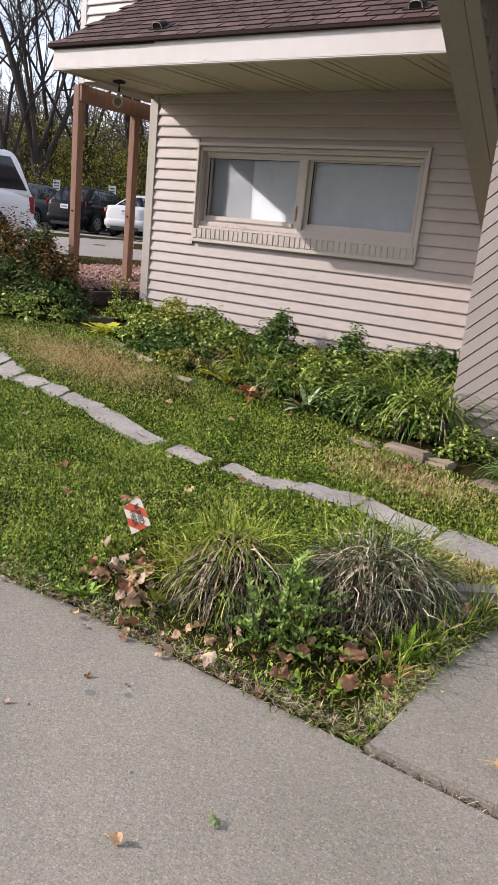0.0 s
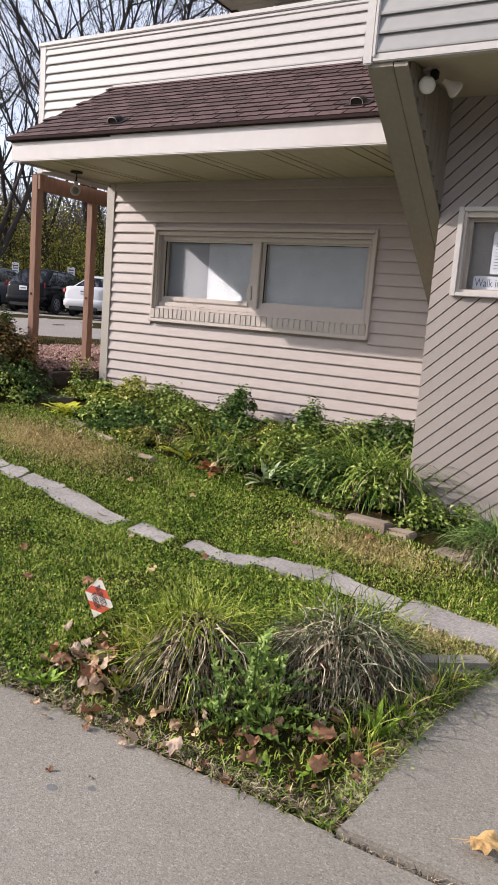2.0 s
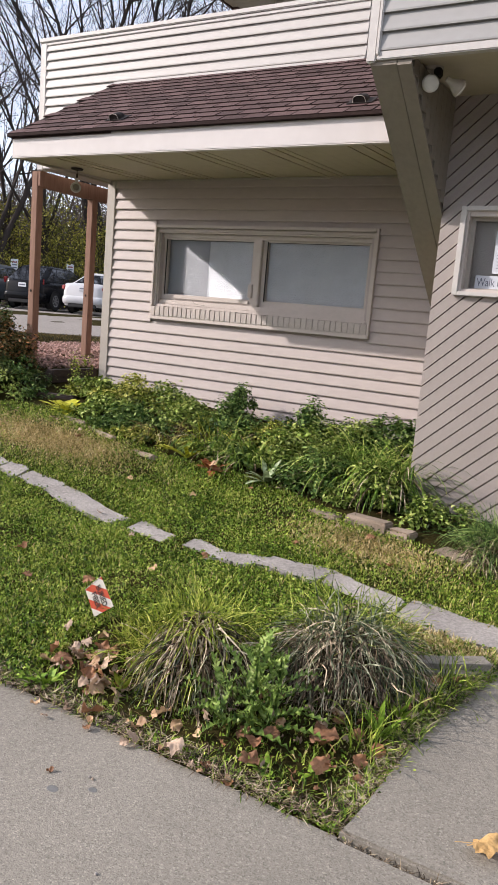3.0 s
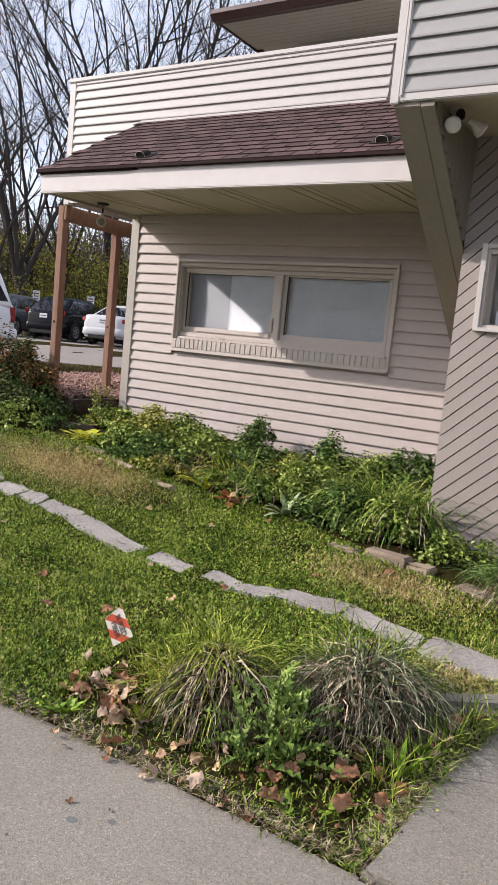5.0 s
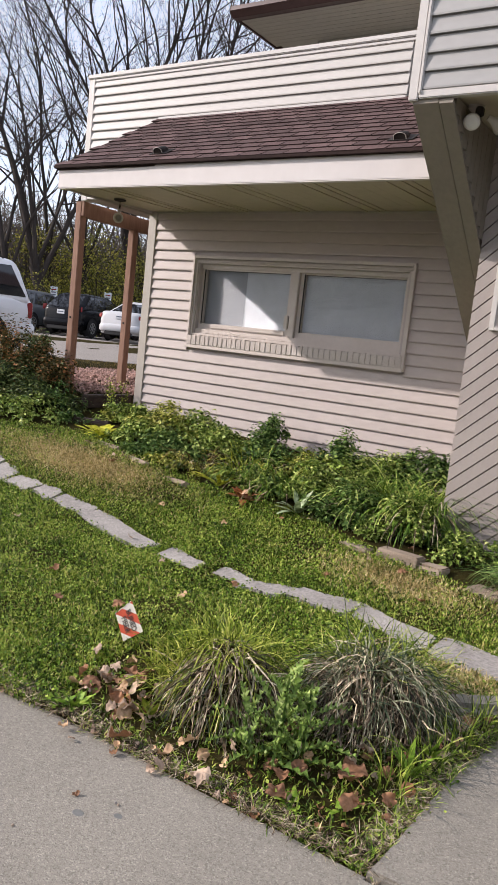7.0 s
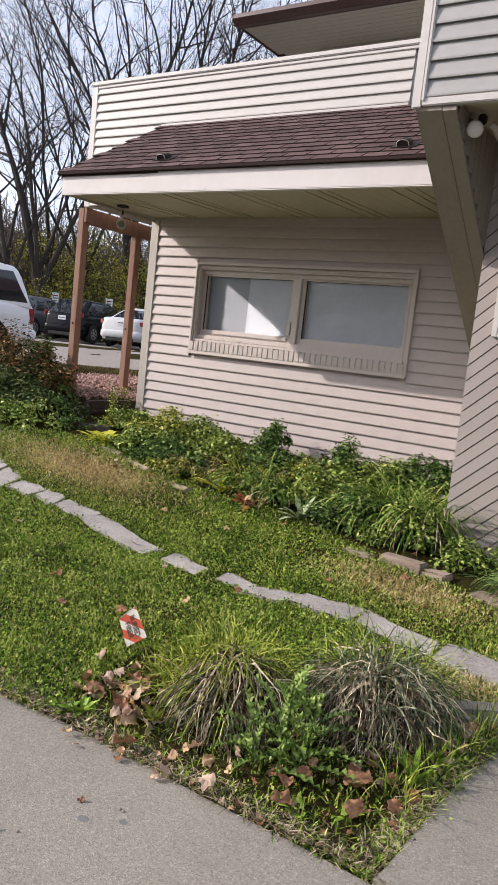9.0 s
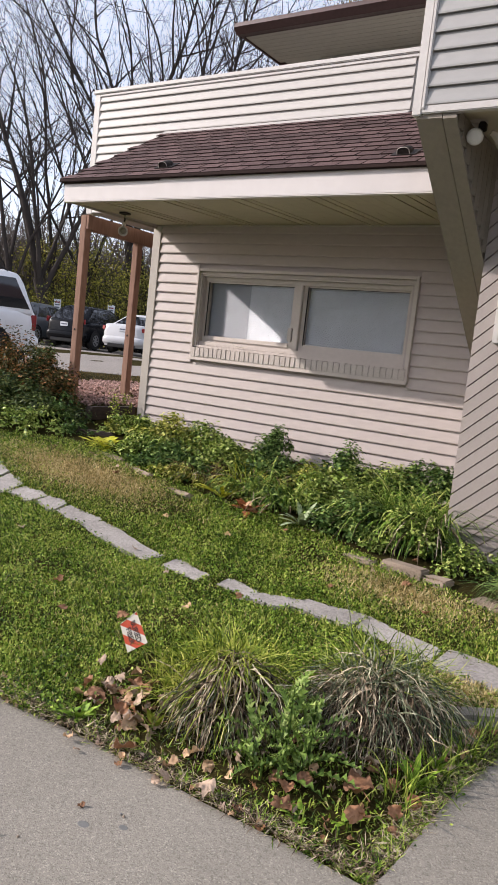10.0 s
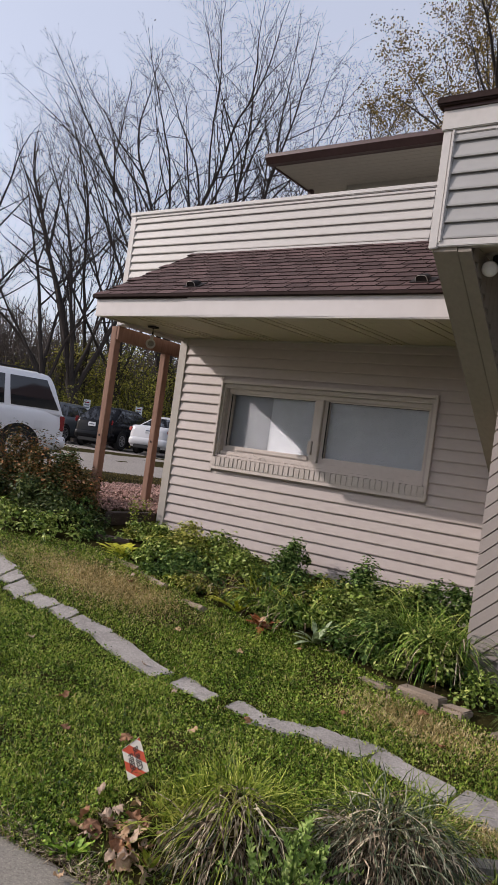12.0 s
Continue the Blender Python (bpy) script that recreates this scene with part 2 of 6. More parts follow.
L_shrub_green = leaf_mat("green_shrub", (0.035, 0.060, 0.018), (0.085, 0.13, 0.035), (0.22, 0.24, 0.08))
L_pale = leaf_mat("pale_greygreen_leaves", (0.20, 0.26, 0.12), (0.36, 0.44, 0.25), (0.56, 0.62, 0.40))
L_rust = leaf_mat("rusty_dead_leaves", (0.18, 0.045, 0.018), (0.36, 0.11, 0.040), (0.55, 0.26, 0.10))
L_back = leaf_mat("woodland_edge", (0.07, 0.080, 0.016), (0.25, 0.25, 0.050), (0.62, 0.54, 0.10))
L_brown = leaf_mat("brown_oak_leaves", (0.07, 0.050, 0.018), (0.16, 0.115, 0.035), (0.30, 0.21, 0.06))
L_gold = leaf_mat("golden_brown_leaves", (0.12, 0.085, 0.022), (0.26, 0.185, 0.045), (0.42, 0.31, 0.09))
L_thistle = leaf_mat("thistle_leaves", (0.050, 0.110, 0.022), (0.190, 0.290, 0.055), (0.46, 0.54, 0.18), 0.42)
M_leaf_tan = mat("dry_leaf_tan", (0.42, 0.25, 0.13), (0.67, 0.46, 0.28), 0.7, 14, 90, 0.5, vary=0.3, translucent=0.12)
M_leaf_brown = mat("dry_leaf_brown", (0.18, 0.078, 0.036), (0.37, 0.190, 0.095), 0.7, 14, 90, 0.5, vary=0.3, translucent=0.12)
M_leaf_pale = mat("dry_leaf_pale", (0.36, 0.25, 0.17), (0.54, 0.40, 0.29), 0.7, 14, 90, 0.5, vary=0.2, translucent=0.12)
M_leaf_green = mat("fresh_leaf_green", (0.10, 0.14, 0.05), (0.24, 0.30, 0.13), 0.6, 14, 90, 0.4, translucent=0.12)
M_leaf_gold = mat("dry_leaf_gold", (0.40, 0.23, 0.08), (0.58, 0.38, 0.16), 0.7, 14, 90, 0.5, vary=0.1, translucent=0.15)

# ---------------------------------------------------------------- builders


def mesh_from(name, V, F, material):
    """A mesh from vertex and face arrays; all faces have the same count."""
    V, F = np.asarray(V, np.float32), np.asarray(F, np.int32)
    me = bpy.data.meshes.new(name)
    k = F.shape[1]
    me.vertices.add(len(V))
    me.vertices.foreach_set("co", V.ravel())
    me.loops.add(F.size)
    me.loops.foreach_set("vertex_index", F.ravel())
    me.polygons.add(len(F))
    me.polygons.foreach_set("loop_start", np.arange(0, F.size, k, dtype=np.int32))
    me.update(calc_edges=True)
    me.materials.append(material)
    return me


def done(name, bm, material):
    bmesh.ops.recalc_face_normals(bm, faces=bm.faces[:])
    me = bpy.data.meshes.new(name)
    bm.to_mesh(me)
    bm.free()
    for m in material if isinstance(material, (list, tuple)) else [material]:
        me.materials.append(m)
    return me


def part(name, bm, material, parent, label=""):
    """Links a bmesh (or a ready mesh) as one object under its thing."""
    me = bm if isinstance(bm, bpy.types.Mesh) else done(name, bm, material)
    ob = new(name, me)
    ob.parent = parent
    if label:
        tagged(ob, label)
    return ob


def thing(name, label, category, at=None, group="", kind=""):
    ob = new(name)
    ob.empty_display_size = 0.1
    if at is not None:
        ob.matrix_world = at
    return tagged(ob, label, category, group, kind)


def solid(name, me_or_bm, material, label, category, at=None, group="", kind=""):
    me = me_or_bm if isinstance(me_or_bm, bpy.types.Mesh) else done(name, me_or_bm, material)
    ob = new(name, me)
    if at is not None:
        ob.matrix_world = at
    return tagged(ob, label, category, group, kind)


def boxes(*specs, bevel=0.0):
    """One bmesh of boxes (x0, x1, y0, y1, z0, z1)."""
    bm = bmesh.new()
    for x0, x1, y0, y1, z0, z1 in specs:
        vs = [bm.verts.new((x, y, z)) for x in (x0, x1) for y in (y0, y1) for z in (z0, z1)]
        for f in ((0, 1, 3, 2), (4, 6, 7, 5), (0, 4, 5, 1), (2, 3, 7, 6), (0, 2, 6, 4), (1, 5, 7, 3)):
            bm.faces.new([vs[i] for i in f])
    if bevel:
        bmesh.ops.bevel(bm, geom=bm.edges[:], offset=bevel, segments=2, affect="EDGES", clamp_overlap=True)
    return bm


def prism(profile, axis, a, b, bevel=0.0):
    """Extrudes a closed profile along an axis from a to b. Profile pairs: (y, z) for x, (x, z) for y, (x, y) for z."""
    bm = bmesh.new()

    def at(p, s):
        return {"x": (s, p[0], p[1]), "y": (p[0], s, p[1]), "z": (p[0], p[1], s)}[axis]
    lo, hi = [bm.verts.new(at(p, a)) for p in profile], [bm.verts.new(at(p, b)) for p in profile]
    n = len(profile)
    bm.faces.new(lo)
    bm.faces.new(hi[::-1])
    for i in range(n):
        bm.faces.new((lo[i], lo[(i + 1) % n], hi[(i + 1) % n], hi[i]))
    if bevel:
        bmesh.ops.bevel(bm, geom=bm.edges[:], offset=bevel, segments=2, affect="EDGES", clamp_overlap=True)
    return bm


def spun(profile, n=16, cap=True):
    """Turns (r, z) pairs round z."""
    bm = bmesh.new()
    rings = [[bm.verts.new((r * math.cos(2 * math.pi * i / n), r * math.sin(2 * math.pi * i / n), z)) for i in range(n)] for r, z in profile]
    for a, b in zip(rings, rings[1:]):
        for i in range(n):
            bm.faces.new((a[i], a[(i + 1) % n], b[(i + 1) % n], b[i]))
    if cap:
        bm.faces.new(rings[0][::-1])
        bm.faces.new(rings[-1])
    return bm


def tube(points, radii, n=6):
    """A tube through points."""
    bm = bmesh.new()
    rings = []
    for i, p in enumerate(points):
        p = Vector(p)
        d = (Vector(points[min(i + 1, len(points) - 1)]) - Vector(points[max(i - 1, 0)])).normalized()
        q = d.to_track_quat("Z", "Y")
        r = radii[i] if isinstance(radii, (list, tuple)) else radii
        rings.append([bm.verts.new(p + q @ Vector((r * math.cos(2 * math.pi * k / n), r * math.sin(2 * math.pi * k / n), 0))) for k in range(n)])
    for a, b in zip(rings, rings[1:]):
        for i in range(n):
            bm.faces.new((a[i], a[(i + 1) % n], b[(i + 1) % n], b[i]))
    bm.faces.new(rings[0][::-1])
    bm.faces.new(rings[-1])
    return bm


def blades(P, yaw, length, width, lean, curl, segs=2, prof=None):
    """Tapered bent blades as triangles. All arguments are arrays of one length."""
    n = len(P)
    d = np.stack([np.cos(yaw), np.sin(yaw)], 1)
    side = np.stack([-d[:, 1], d[:, 0], np.zeros(n)], 1)
    V, cur, ang = [], P.copy(), lean.copy()
    for s in range(segs):
        w = (width * (prof[s] if prof else (1 - 0.45 * s / segs) * (0.7 if s == 0 else 1.0)))[:, None] * 0.5
        V += [cur - side * w, cur + side * w]
        step = (length / segs)[:, None]
        cur = cur + step * np.concatenate([d * np.sin(ang)[:, None], np.cos(ang)[:, None]], 1)
        ang = ang + curl / segs
    V.append(cur)
    k = 2 * segs + 1
    V = np.stack(V, 1).reshape(-1, 3)
    F = []
    for s in range(segs - 1):
        a = 2 * s
        F += [(a, a + 1, a + 3), (a, a + 3, a + 2)]
    F.append((k - 3, k - 2, k - 1))
    F = (np.arange(n)[:, None, None] * k + np.array(F)[None]).reshape(-1, 3)
    return V, F


def leaflets(P, Nrm, size, ratio=0.55, fold=0.25, rng=None):
    """Small pointed leaves (two folded triangles pairs) at P, facing Nrm."""
    n = len(P)
    a = rng.normal(size=(n, 3))
    a -= (a * Nrm).sum(1)[:, None] * Nrm
    a /= np.linalg.norm(a, axis=1)[:, None] + 1e-9
    b = np.cross(Nrm, a)
    s = size[:, None]
    mid = P + a * s * 0.5
    V = np.stack([P, mid + b * s * ratio * 0.5 + Nrm * s * fold * 0.4, P + a * s - Nrm * s * fold * 0.3, mid - b * s * ratio * 0.5 + Nrm * s * fold * 0.4], 1).reshape(-1, 3)
    F = (np.arange(n)[:, None, None] * 4 + np.array([(0, 1, 2), (0, 2, 3)])[None]).reshape(-1, 3)
    return V, F


GX = np.array([-60, -6, -2, 0, 1.3, 2.5, 4, 5.2, 12])
GY = np.array([-12, -4.45, -2.4, -1.3, 0, 1.5, 60])
GZ = np.array([[-.72] * 9,
               [-.45, -.55, -.62, -.67, -.69, -.70, -.705, -.71, -.71],
               [-.25, -.3, -.4, -.47, -.53, -.60, -.65, -.67, -.68],
               [0, -.05, -.15, -.24, -.33, -.43, -.52, -.56, -.6],
               [.08, .06, 0, -.08, -.15, -.25, -.38, -.45, -.5],
               [.1, .1, .1, .1, 0, -.1, -.3, -.4, -.4],
               [.1, .1, .1, .1, .1, .1, .1, .1, .1]])


def terrain(x, y):
    """Height of the ground: lawn rising to the house, the car park falling gently away."""
    x, y = np.asarray(x, float), np.asarray(y, float)
    i = np.clip(np.searchsorted(GX, x) - 1, 0, len(GX) - 2)
    j = np.clip(np.searchsorted(GY, y) - 1, 0, len(GY) - 2)
    u = np.clip((x - GX[i]) / (GX[i + 1] - GX[i]), 0, 1)
    v = np.clip((y - GY[j]) / (GY[j + 1] - GY[j]), 0, 1)
    z = (GZ[j, i] * (1 - u) + GZ[j, i + 1] * u) * (1 - v) + (GZ[j + 1, i] * (1 - u) + GZ[j + 1, i + 1] * u) * v
    d = np.hypot(x - 5.6, y + 6.3)
    f, k = np.clip((d - 9.5) / 6.5, 0, 1), np.clip((d - 17.5) / 8.5, 0, 1)
    return z - 0.30 * f * f * (3 - 2 * f) + 0.44 * k * k * (3 - 2 * k)


def tz(x, y):
    return float(terrain(x, y))

# ---------------------------------------------------------------- ground
WALK_Y, WALK_Z = -4.37, -0.70


def ground_sheet():
    xs = np.unique(np.concatenate([np.linspace(-600, -60, 8), np.linspace(-60, -8, 27), np.linspace(-8, 8, 81), np.linspace(8, 60, 14), np.linspace(60, 600, 6)]))
    ys = np.unique(np.concatenate([np.linspace(-600, -12, 8), np.linspace(-12, 6, 91), np.linspace(6, 60, 28), np.linspace(60, 600, 8)]))
    X, Y = np.meshgrid(xs, ys)
    Z = terrain(X, Y)
    near = (np.abs(X) < 8) & (Y > -4.2) & (Y < 3)
    Z = Z + np.where(near, 0.012 * np.sin(X * 5.1 + 1.3 * np.sin(Y * 3)) * np.sin(Y * 4.3), 0)
    Z = np.where((Y < WALK_Y + 0.02) | ((X > 4.93) & (Y < -2.7)), np.minimum(Z, WALK_Z - 0.05), Z)
    V = np.stack([X, Y, Z], -1).reshape(-1, 3)
    w = len(xs)
    idx = (np.arange(len(ys) - 1)[:, None] * w + np.arange(w - 1)[None]).ravel()
    F = np.stack([idx, idx + 1, idx + w + 1, idx + w], 1)
    solid("ground", mesh_from("ground", V, F, M_soil), None, "brown soil and thatch under the lawn and planting bed", "ground", kind="structure")


ground_sheet()


def sheet(name, outline, z_of, material, label, category, lift, thick=0.12, cuts=0):
    """A slab that follows a height function over a plan outline."""
    bm = bmesh.new()
    f = bm.faces.new([bm.verts.new((x, y, 0)) for x, y in outline])
    if cuts:
        bmesh.ops.triangulate(bm, faces=[f])
        bmesh.ops.subdivide_edges(bm, edges=bm.edges[:], cuts=cuts, use_grid_fill=True)
    top = bm.faces[:]
    for v in bm.verts:
        v.co.z = z_of(v.co.x, v.co.y) + lift
    ret = bmesh.ops.extrude_face_region(bm, geom=top)
    for v in [g for g in ret["geom"] if isinstance(g, bmesh.types.BMVert)]:
        v.co.z -= thick
    return solid(name, bm, material, label, category, kind="structure")


def pavement():
    rng = random.Random(3)
    edge = [(-14 + i * 0.31, WALK_Y + rng.uniform(-0.018, 0.018)) for i in range(61)]
    edge = [p for p in edge if p[0] < 4.80] + [(4.885, WALK_Y)]
    outline = [(-14, -12.0), (12, -12.0), (12, WALK_Y - 0.012)] + [(5.4, WALK_Y - 0.014), (4.885, WALK_Y - 0.012)] + edge[::-1]
    bm = prism(outline, "z", WALK_Z - 0.1, WALK_Z)
    solid("pavement_main", bm, M_concrete, "grey weathered concrete pavement with exposed aggregate", "pavement", kind="structure")
    # slab to the entrance, its edge a little uneven
    left = [(4.89 + 0.03 * k + 0.085 * k * k + rng.uniform(-0.01, 0.01), WALK_Y + 0.012 + k * 1.42) for k in (0, 0.12, 0.25, 0.4, 0.55, 0.7, 0.85, 1.0)]
    outline = [(12, WALK_Y + 0.012)] + [(12, -1.2), (5.30, -1.2)] + [(5.12, -2.6)] + left[::-1]
    bm = prism(outline, "z", WALK_Z - 0.1, WALK_Z + 0.018)
    bmesh.ops.bevel(bm, geom=[e for e in bm.edges if all(v.co.z > WALK_Z for v in e.verts)], offset=0.008, segments=2, affect="EDGES")
    solid("pavement_entry", bm, M_concrete, "grey concrete slab leading to the entrance", "pavement", kind="structure")


pavement()


def lot():
    solid_out = [(-70, -2.5), (-13.0, -2.5), (-11.5, 3.5), (-8.6, 7.2), (-7.9, 8.05), (-7.0, 9.2), (-5.0, 13.0), (-3.0, 26), (-30, 60), (-70, 60)]
    sheet("road", solid_out, tz, M_asphalt, "grey worn asphalt of the car park", "car park", 0.012, 0.1, cuts=14)


lot()

# ---------------------------------------------------------------- house walls
COURSE = 0.102


def lap_profile(h, proud=0.028):
    return [(-proud + 0.007, 0.002), (-proud + 0.003, -0.002), (-proud, 0.0), (-proud - 0.001, 0.010), (-0.007, h + 0.010), (-0.003, h + 0.010), (-proud + 0.003, 0.012), (-proud + 0.006, 0.008)]


def course(parent, x0, x1, y, z, h, material, proud=0.028):
    bm = prism([(y + a, z + b) for a, b in lap_profile(h, proud)], "x", x0, x1)
    return part("siding_board", bm, material, parent)


def wall_a():
    """Lower wall with the wide window."""
    wall = thing("wall_south", "house wall clad in beige horizontal vinyl siding", "wall", kind="structure")
    bm = boxes((0.02, 0.70, 0.004, 0.24, -0.75, 2.25), (2.98, 5.6, 0.004, 0.24, -0.75, 2.25),
               (0.70, 2.98, 0.004, 0.24, -0.75, 0.74), (0.70, 2.98, 0.004, 0.24, 1.53, 2.25))
    part("sheathing", bm, M_siding, wall)
    n = 0
    z = -0.20
    while z < 2.02:
        top = min(z + COURSE, 2.03)
        if top <= 0.66 or z >= 1.585:
            course(wall, 0.092, 3.90, 0.0, z, COURSE, M_siding)
        else:
            course(wall, 0.092, 0.642, 0.0, z, COURSE, M_siding)
            course(wall, 3.055, 3.90, 0.0, z, COURSE, M_siding)
        z += COURSE
    part("corner_trim", boxes((-0.02, 0.092, -0.035, 0.06, -0.25, 2.022), bevel=0.006), M_trim, wall, "taupe corner trim")
    part("foundation", boxes((0.0, 3.9, -0.002, 0.2, -0.8, -0.2)), M_mortar, wall, "grey concrete foundation")
    # side and back of the lower storey
    part("side_wall", boxes((0.02, 0.2, 0.24, 9.0, -0.4, 2.2)), M_siding, wall)


wall_a()


def window_a():
    w = thing("window_1", "wide two-pane window with beige casing, pale blind behind the glass", "window", kind="structure")
    # outer casing strips, proud of the siding
    part("casing_side", boxes((0.640, 0.668, -0.050, 0.01, 0.655, 1.586), bevel=0.004), M_casing, w)
    part("casing_side", boxes((3.030, 3.056, -0.050, 0.01, 0.655, 1.586), bevel=0.004), M_casing, w)
    part("casing_head", boxes((0.668, 3.030, -0.050, 0.01, 1.558, 1.586), bevel=0.004), M_casing, w)
    part("head_board", boxes((0.668, 3.030, -0.004, 0.03, 1.512, 1.557), bevel=0.003), M_casing, w)
    part("head_bead", boxes((0.668, 3.030, -0.020, -0.004, 1.528, 1.540), bevel=0.003), M_casing, w)
    # deep jambs and the fixed frame
    part("jamb", boxes((0.668, 0.690, -0.02, 0.16, 0.79, 1.512)), M_casing, w)
    part("jamb", boxes((3.008, 3.030, -0.02, 0.16, 0.79, 1.512)), M_casing, w)
    part("frame_head", boxes((0.690, 3.008, 0.045, 0.16, 1.472, 1.514), bevel=0.004), M_casing, w)
    part("frame_sill", boxes((0.690, 3.008, 0.020, 0.16, 0.806, 0.852), bevel=0.006), M_casing, w)
    part("mullion", boxes((1.800, 1.862, 0.040, 0.16, 0.852, 1.472), bevel=0.005), M_casing, w)
    for x0, x1, g0, g1, d in ((0.690, 1.800, 0.742, 1.756, 0.062), (1.862, 3.008, 1.916, 2.932, 0.078)):
        s = part("sash", boxes((x0, g0, d, 0.145, 0.852, 1.472), (g1, x1, d, 0.145, 0.852, 1.472),
                               (g0, g1, d, 0.145, 0.852, 0.912), (g0, g1, d, 0.145, 1.456, 1.472)), M_casing, w)
        part("glazing_bead", boxes((g0 - 0.014, g0, d - 0.006, d, 0.905, 1.460), bevel=0.002), M_vent, s)
        part("head_gasket", boxes((g0, g1, 0.085, 0.0935, 1.452, 1.456)), M_vent, s)
        p = part("pane", boxes((g0, g1, 0.094, 0.099, 0.912, 1.456)), M_glass, w)
        p.visible_shadow = False
    part("sash_rail", boxes((0.86, 1.756, 0.046, 0.062, 0.866, 0.905), bevel=0.006), M_casing, w)
    part("sash_latch", boxes((1.745, 1.790, 0.035, 0.062, 0.93, 1.06), bevel=0.005), M_casing, w)
    sc = part("insect_screen", boxes((0.742, 1.235, 0.1035, 0.1043, 0.912, 1.456)), M_screen, w, "fine grey insect screen")
    # pale slatted blinds close behind the panes
    for g0, g1 in ((0.7425, 1.7555), (1.9165, 2.9315)):
        bm = bmesh.new()
        n = 46
        rows = []
        for k in range(n + 1):
            z = 0.9125 + 0.543 * k / n
            rows.append([bm.verts.new((g0 + (g1 - g0) * i / 12, 0.112 + (0.0006 if k % 2 else 0.0) + 0.0015 * math.sin(i * 1.3 + k * 0.21 + g0), z)) for i in range(13)])
        for a, b in zip(rows, rows[1:]):
            for i in range(12):
                bm.faces.new((a[i], a[i + 1], b[i + 1], b[i]))
        part("blind", bm, M_blind, w, "pale closed blind with fine slats")
    part("backing", boxes((0.66, 3.03, 0.20, 0.21, 0.78, 1.53)), M_dark_room, w)
    # painted brick sill, the joints filled with paint
    part("sill_bed", boxes((0.660, 3.034, -0.0565, 0.06, 0.684, 0.778)), M_mortar, w)
    shapes = [done("brick", boxes((0.0, wd, -0.062, 0.05, -0.046, 0.046), bevel=0.004), M_brick) for wd in (0.046, 0.050, 0.054)]
    x, rng = 0.664, random.Random(5)
    while x + 0.06 < 3.03:
        k = rng.randrange(3)
        ob = part("brick", shapes[k], None, w)
        ob.location = (x, rng.uniform(-0.0015, 0.0015), 0.733 + rng.uniform(-0.003, 0.002))
        ob.rotation_euler = (rng.uniform(-0.02, 0.02), rng.uniform(-0.03, 0.03), 0)
        x += (0.046, 0.050, 0.054)[k] + rng.uniform(0.006, 0.009)
    part("sill_ledge", boxes((0.690, 3.008, -0.022, 0.03, 0.779, 0.806), bevel=0.006), M_casing, w)
    part("drip_trim", boxes((0.630, 3.05, -0.055, 0.0, 0.662, 0.686), bevel=0.004), M_casing, w)
    part("drip_lip", boxes((0.630, 3.05, -0.062, -0.055, 0.650, 0.668), bevel=0.002), M_casing, w)
    # a loose end of wire on the sill
    part("loose_wire", tube([(1.16, -0.03, 0.862), (1.18, -0.04, 0.838), (1.24, -0.045, 0.826), (1.31, -0.035, 0.822)], 0.003, 5), M_trim, w, "thin brown wire")


window_a()

# ---------------------------------------------------------------- upper parapet wall
PCOURSE = 0.0928


def wall_b():
    wall = thing("wall_parapet", "parapet wall of the upper deck in pale horizontal vinyl siding", "wall", kind="structure")
    part("sheathing", boxes((-1.03, 3.6, 0.004, 0.12, 2.16, 3.47)), M_siding_pale, wall)
    part("side_wall", boxes((-1.03, -0.91, 0.12, 6.0, 2.16, 3.47)), M_siding_pale, wall)
    z = 2.165
    while z < 3.40:
        course(wall, -0.985, 2.75 if z > 2.8 else 0.5, 0.0, z, PCOURSE, M_siding_pale)
        z += PCOURSE
    part("corner_trim", boxes((-1.075, -0.985, -0.03, 0.10, 2.15, 3.47), bevel=0.006), M_trim_pale, wall, "pale corner trim")
    part("coping", boxes((-1.09, 3.6, -0.045, 0.15, 3.462, 3.508), bevel=0.008), M_trim_pale, wall, "pale metal coping")
    part("coping_lip", boxes((-0.985, 3.6, -0.030, 0.0, 3.432, 3.461), bevel=0.004), M_trim_pale, wall)
    part("roof_flashing", boxes((-0.01, 2.75, -0.04, 0.0, 2.955, 2.99), bevel=0.004), M_trim_pale, wall)
    part("deck_floor", boxes((-0.91, 3.6, 0.12, 6.0, 2.16, 2.32)), M_siding_pale, wall)


wall_b()

# ---------------------------------------------------------------- canopy roof
EAVE_Y, EAVE_Z, RIDGE_Z = -1.36, 2.172, 2.985


